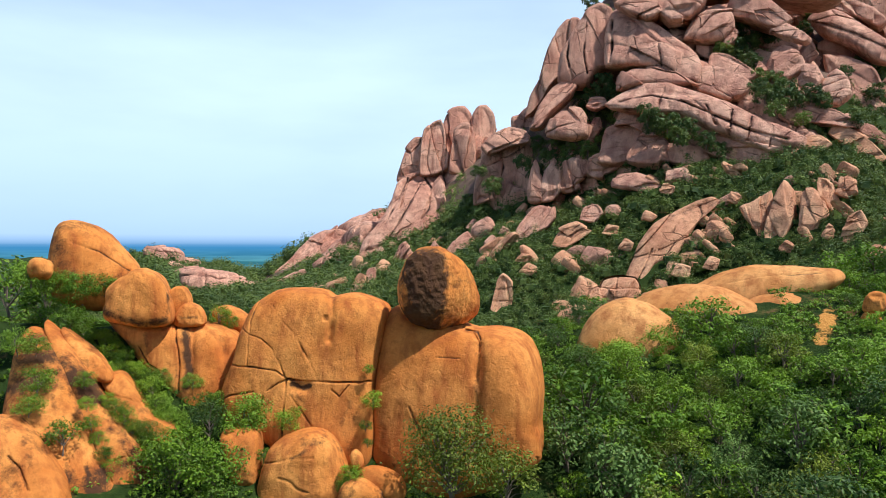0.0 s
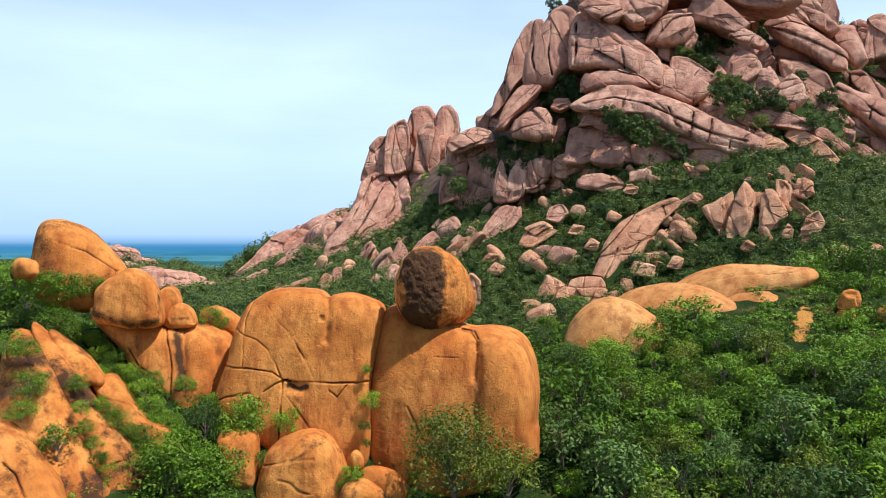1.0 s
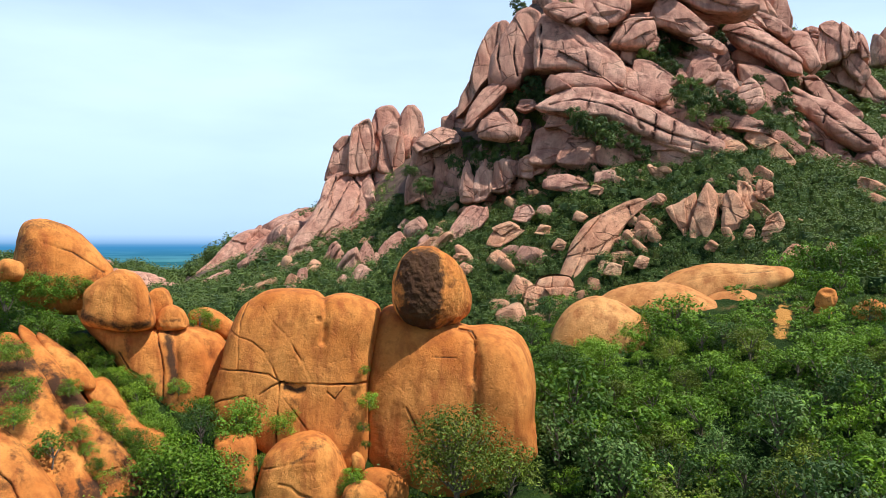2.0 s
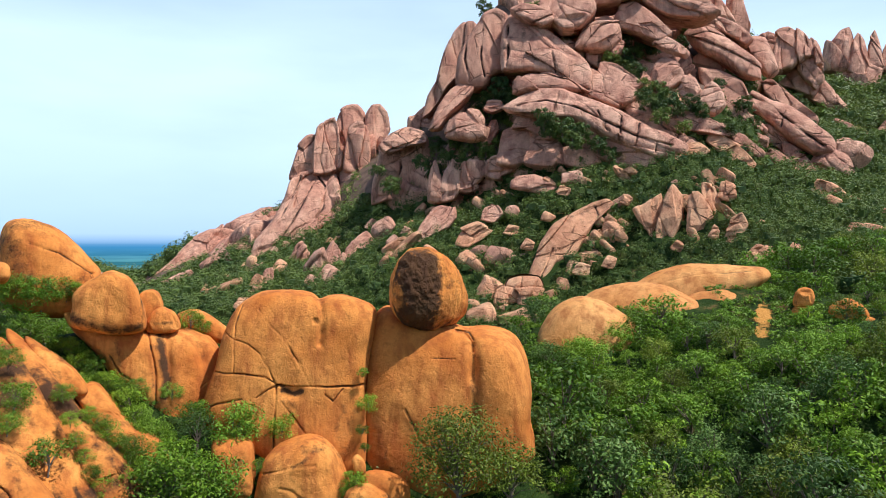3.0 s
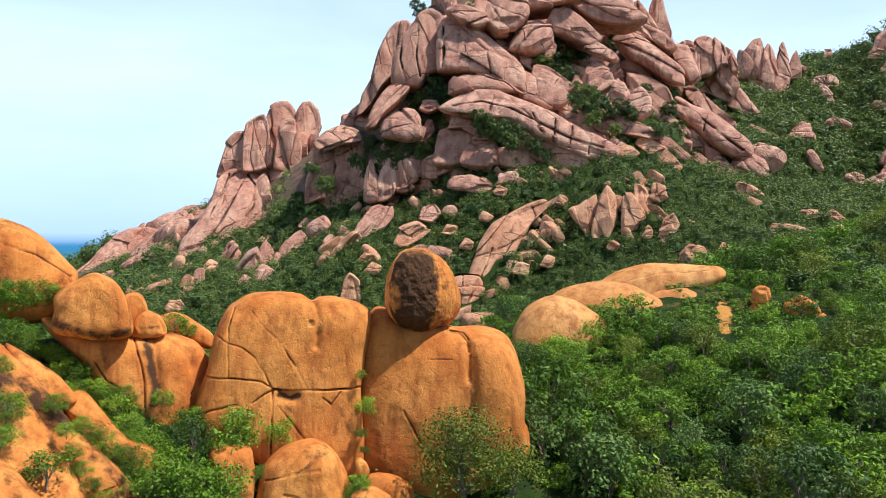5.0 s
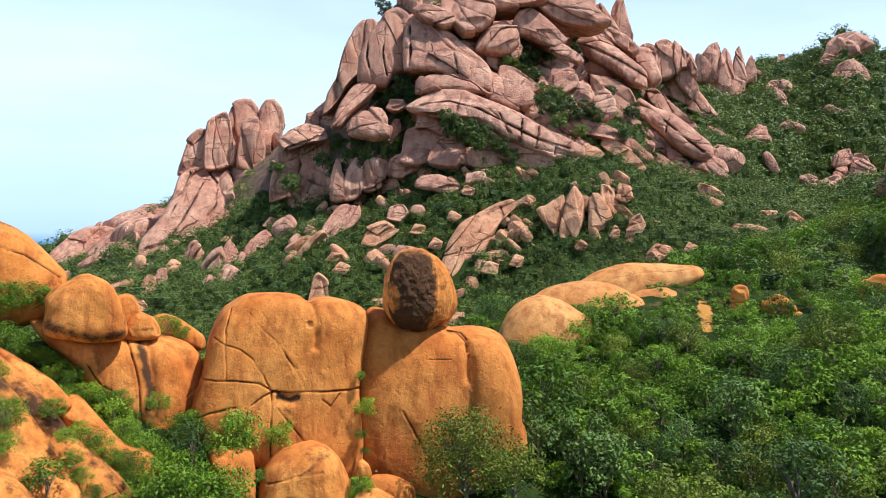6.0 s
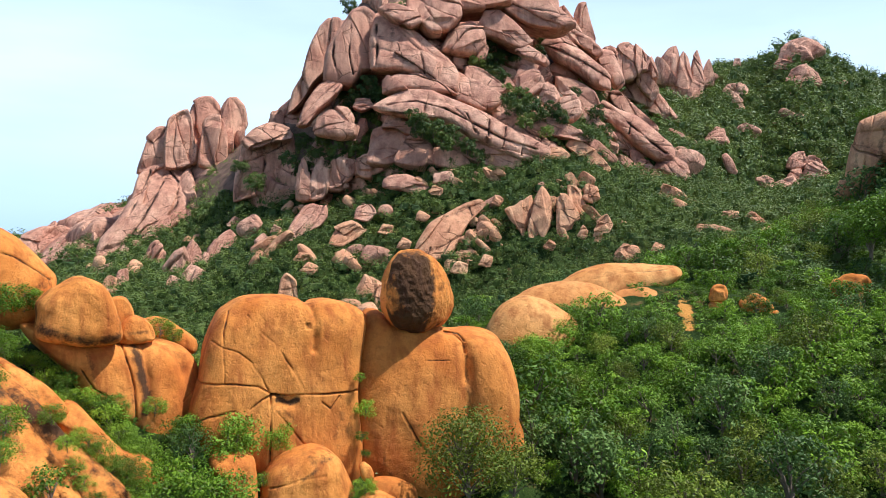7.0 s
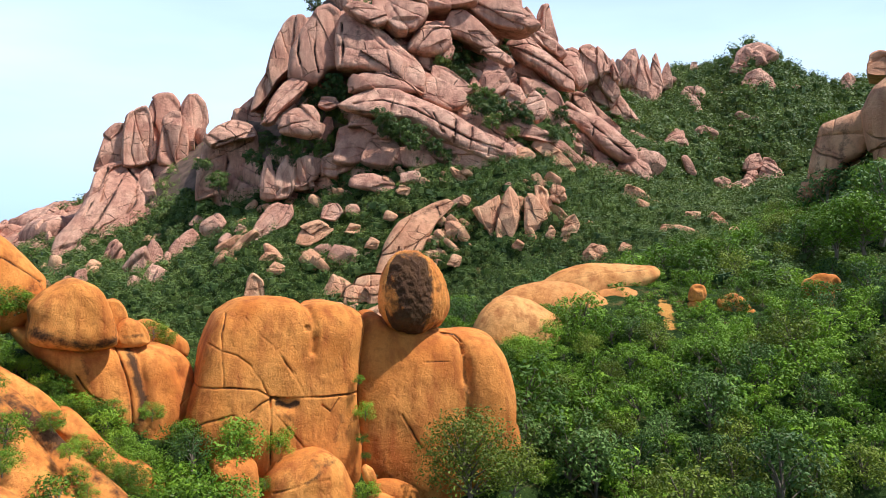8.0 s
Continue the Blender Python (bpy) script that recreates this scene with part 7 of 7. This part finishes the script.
shrub("dark", 157, 90.87, 78.41, 32.16, 3.72, 3.1)
shrub("fine", 158, 82.45, 80.48, 32.45, 2.19, 4.8)
shrub("dark", 159, 77.13, 70.08, 27.79, 3.01, 0.3)
shrub("fine", 160, 72.61, 71.35, 28.84, 2.45, 2.0)
shrub("fine", 161, 76.93, 79.91, 30.68, 2.11, 3.7)
shrub("fine", 162, -20.85, 41.23, 23.45, 0.38, 5.4)
shrub("fine", 163, -19.93, 40.88, 23.04, 0.37, 0.8)
shrub("fine", 164, -19.33, 40.70, 22.52, 0.31, 2.5)
shrub("fine", 165, -20.30, 40.79, 22.53, 0.31, 4.2)
shrub("fine", 166, -21.37, 41.57, 24.00, 0.38, 5.9)
shrub("fine", 167, -15.09, 39.35, 19.58, 0.59, 1.3)
shrub("fine_bright", 168, -14.42, 38.80, 19.06, 0.65, 3.0)
shrub("fine", 169, -15.51, 37.44, 19.52, 0.48, 4.7)
shrub("fine_bright", 170, -13.73, 38.31, 18.57, 0.70, 0.1)
shrub("large_bright", 172, 12.49, 51.00, 20.85, 0.62, 0.0)
shrub("fine_bright", 173, 15.32, 51.50, 21.89, 0.95, 0.9)
shrub("fine", 174, 10.10, 50.00, 20.68, 0.90, 1.8)
shrub("fine", 175, 17.60, 52.00, 22.28, 1.00, 2.7)
shrub("fine_bright", 176, 21.82, 53.00, 22.04, 0.80, 3.6)
shrub("fine", 177, 24.71, 54.00, 22.53, 0.80, 4.5)
shrub("fine_bright", 178, 12.53, 48.50, 20.85, 1.00, 5.4)
shrub("fine", 171, -15.82, 39.23, 19.92, 0.42, 1.8)


def brush():
    """Shrubs and small trees that cover the near slopes."""
    rnd = np.random.RandomState(7)
    placed = []
    for x0, x1, y0, y1, tries, gap in ((6, 48, 30, 52, 1600, 1.7), (4, 27, 45, 59, 500, 1.15), (26, 75, 50, 84, 500, 2.6), (-40, -8, 48, 60, 110, 2.2), (-14, 8, 29, 36, 120, 1.7), (60, 130, 60, 120, 170, 4.6), (-8, 14, 50, 62, 60, 2.0)):
        for _ in range(tries):
            x, y = rnd.uniform(x0, x1), rnd.uniform(y0, y1)
            if any(math.hypot(x - a, y - b) < r + 0.5 for a, b, r in FOOT) or any(math.hypot(x - a, y - b) < gap for a, b in placed):
                continue
            if abs(x - 27.6 - 0.65 * (y - 52)) < 1.9 and 46.0 < y < 55:
                continue
            placed.append((x, y))
            kind = rnd.choice(["broad", "bright", "olive", "dark", "open"], p=[0.34, 0.30, 0.14, 0.17, 0.05])
            size = 0.65 + 0.95 * rnd.rand() ** 1.8 * (1.0 if y < 56 else 1.3)
            if y < 37 and x < 8:
                size *= 0.55
            if 45 < y < 59 and 4 < x < 27:
                size *= 0.45 if y > 51 else 0.62
            if 43 < y < 53.5 and 27 <= x < 40:
                size *= 0.6
            shrub(kind, rnd.randint(3), x, y, float(land(x, y)) - 0.25, size, rnd.uniform(0, 6.28))


brush()


def undergrowth():
    """Low leaves between the shrubs."""
    rnd = np.random.RandomState(17)
    n = 9000
    x, y = rnd.uniform(-45, 80, n), 27 + 55 * rnd.rand(n) ** 1.3
    x[:3000], y[:3000] = rnd.uniform(4, 34, 3000), rnd.uniform(43, 62, 3000)
    keep = np.ones(n, bool)
    for a, b, r in FOOT:
        keep &= np.hypot(x - a, y - b) > r * 0.8
    keep &= ~((np.abs(x - 28.0 - 0.6 * (y - 52)) < rnd.uniform(0.2, 1.3, n)) & (np.abs(y - 51.5) < 4))
    x, y = x[keep], y[keep]
    c = np.stack([x, y, land(x, y) + 0.15], -1)
    v, f = leaves(rnd, c, rnd.uniform(0.25, 0.6, len(c)), 190000, 0.125, 0.45, None, True)
    ob = new("undergrowth", mesh_of("undergrowth", v, f, LEAF_BROAD, False))
    tagged(ob, "low green weeds and brambles covering the soil", "undergrowth", kind="stuff")


undergrowth()


def open_ground(x, y, z):
    """True where no slab of the mountain breaks through the scrub."""
    free = np.ones(len(x), bool)
    for sx, sy, sz, yaw, deep, rake, outline in STANDS:
        ca, sa = math.cos(radians(yaw)), math.sin(radians(yaw))
        lx, ly, lz = (x - sx) * ca + (y - sy) * sa, (y - sy) * ca - (x - sx) * sa, z + 0.8 - sz
        o = np.array(outline).reshape(-1, 2)
        within = np.zeros(len(x), bool)
        for (x0, z0), (x1, z1) in zip(o, np.roll(o, 1, 0)):
            if z0 != z1:
                within ^= ((z0 > lz) != (z1 > lz)) & (lx < (x1 - x0) * (lz - z0) / (z1 - z0) + x0)
        free &= ~(within & (np.abs(ly - rake * lz) < 2.2 * deep + 4))
    return free


def woods():
    """Scrub woods of the mountain side and the far hills: crowns of leaves, crowded together."""
    rnd = np.random.RandomState(27)
    n = 22000
    s = np.array(sorted(SECTIONS))
    k = np.arange(n)
    az, r = -26 + 82 * (k % 148 + rnd.uniform(-0.5, 0.5, n)) / 148, 110 * 6.2 ** ((k // 148 + rnd.uniform(-0.5, 0.5, n)) * 148 / n)
    az[:2200], r[:2200] = rnd.uniform(20, 60, 2200), rnd.uniform(74, 125, 2200)
    x, y = EYE0[0] + r * np.sin(np.radians(az)), EYE0[1] + r * np.cos(np.radians(az))
    mr, tr = np.interp(az, s[:, 0], s[:, 3]), np.interp(az, s[:, 0], s[:, 5])
    steep = np.interp(az, [-40, -12, 2, 29, 33, 40], [0.2, 0.6, 1.0, 1.0, 0.3, 0.1])
    high = np.clip((r - mr - 2) / (0.12 * (tr - mr)), 0, 1) * steep
    spots = layers(np.stack([x / 17, y / 17, 0 * x], -1), 3, 3)
    keep = (r < tr * 1.01) & (spots > -1.0 + 1.5 * high) & (r > 72)
    x, y, r = x[keep], y[keep], r[keep]
    z = land(x, y)
    free = open_ground(x, y, z)
    x, y, z, r = x[free], y[free], z[free], r[free]
    size = (0.85 + 2.0 * rnd.rand(len(x)) ** 2) * np.clip(r / 200, 0.6, 2.4)
    c = np.stack([x, y, z + size * 0.6], -1)
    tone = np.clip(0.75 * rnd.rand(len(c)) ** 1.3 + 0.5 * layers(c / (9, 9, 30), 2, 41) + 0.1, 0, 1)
    d, quads = ball(1)
    lumps = 1 + 0.28 * rnd.normal(size=(len(c), len(d), 1))
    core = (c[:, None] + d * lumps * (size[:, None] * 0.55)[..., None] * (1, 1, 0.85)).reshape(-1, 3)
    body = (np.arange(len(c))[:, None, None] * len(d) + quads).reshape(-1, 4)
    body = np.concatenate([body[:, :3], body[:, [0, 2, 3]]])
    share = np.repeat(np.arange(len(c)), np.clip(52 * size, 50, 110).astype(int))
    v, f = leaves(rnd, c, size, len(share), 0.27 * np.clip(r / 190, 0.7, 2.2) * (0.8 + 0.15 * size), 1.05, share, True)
    # Cores get half the tone, so the crowns' inner shade is painted in.
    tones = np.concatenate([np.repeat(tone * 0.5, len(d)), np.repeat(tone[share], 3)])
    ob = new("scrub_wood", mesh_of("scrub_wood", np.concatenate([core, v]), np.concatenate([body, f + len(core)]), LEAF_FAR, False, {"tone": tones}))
    tagged(ob, "dense dark green scrub wood on the mountain side", "woods", kind="stuff")
    c = CREVICES[0]
    c = [c[rnd.choice(len(c), 2000)]]
    for rx, ry, rz, a, b, h, tilt, yaw in ROOTS:
        k = int(np.clip(max(a, h) / 2.2, 2, 12))
        q = np.stack([rnd.uniform(-0.55, 0.55, k) * a, rnd.uniform(-0.75, -0.2, k) * b, rnd.uniform(-0.6, -0.3, k) * h], -1)
        q = q @ np.array(pose(0, 0, 0, 0, tilt, yaw).to_3x3()).T + (rx, ry, rz)
        q[:, 2] = land(q[:, 0], q[:, 1]) + 0.8
        c.append(q)
    c = np.concatenate(c)
    v, f = leaves(rnd, c, rnd.uniform(0.8, 2.2, len(c)), len(c) * 40, 0.38, 0.8, None, True)
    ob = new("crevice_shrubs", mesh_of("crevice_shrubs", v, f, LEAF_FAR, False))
    tagged(ob, "dark green shrubs rooted in joints of the rock", "shrubs", kind="stuff")


woods()
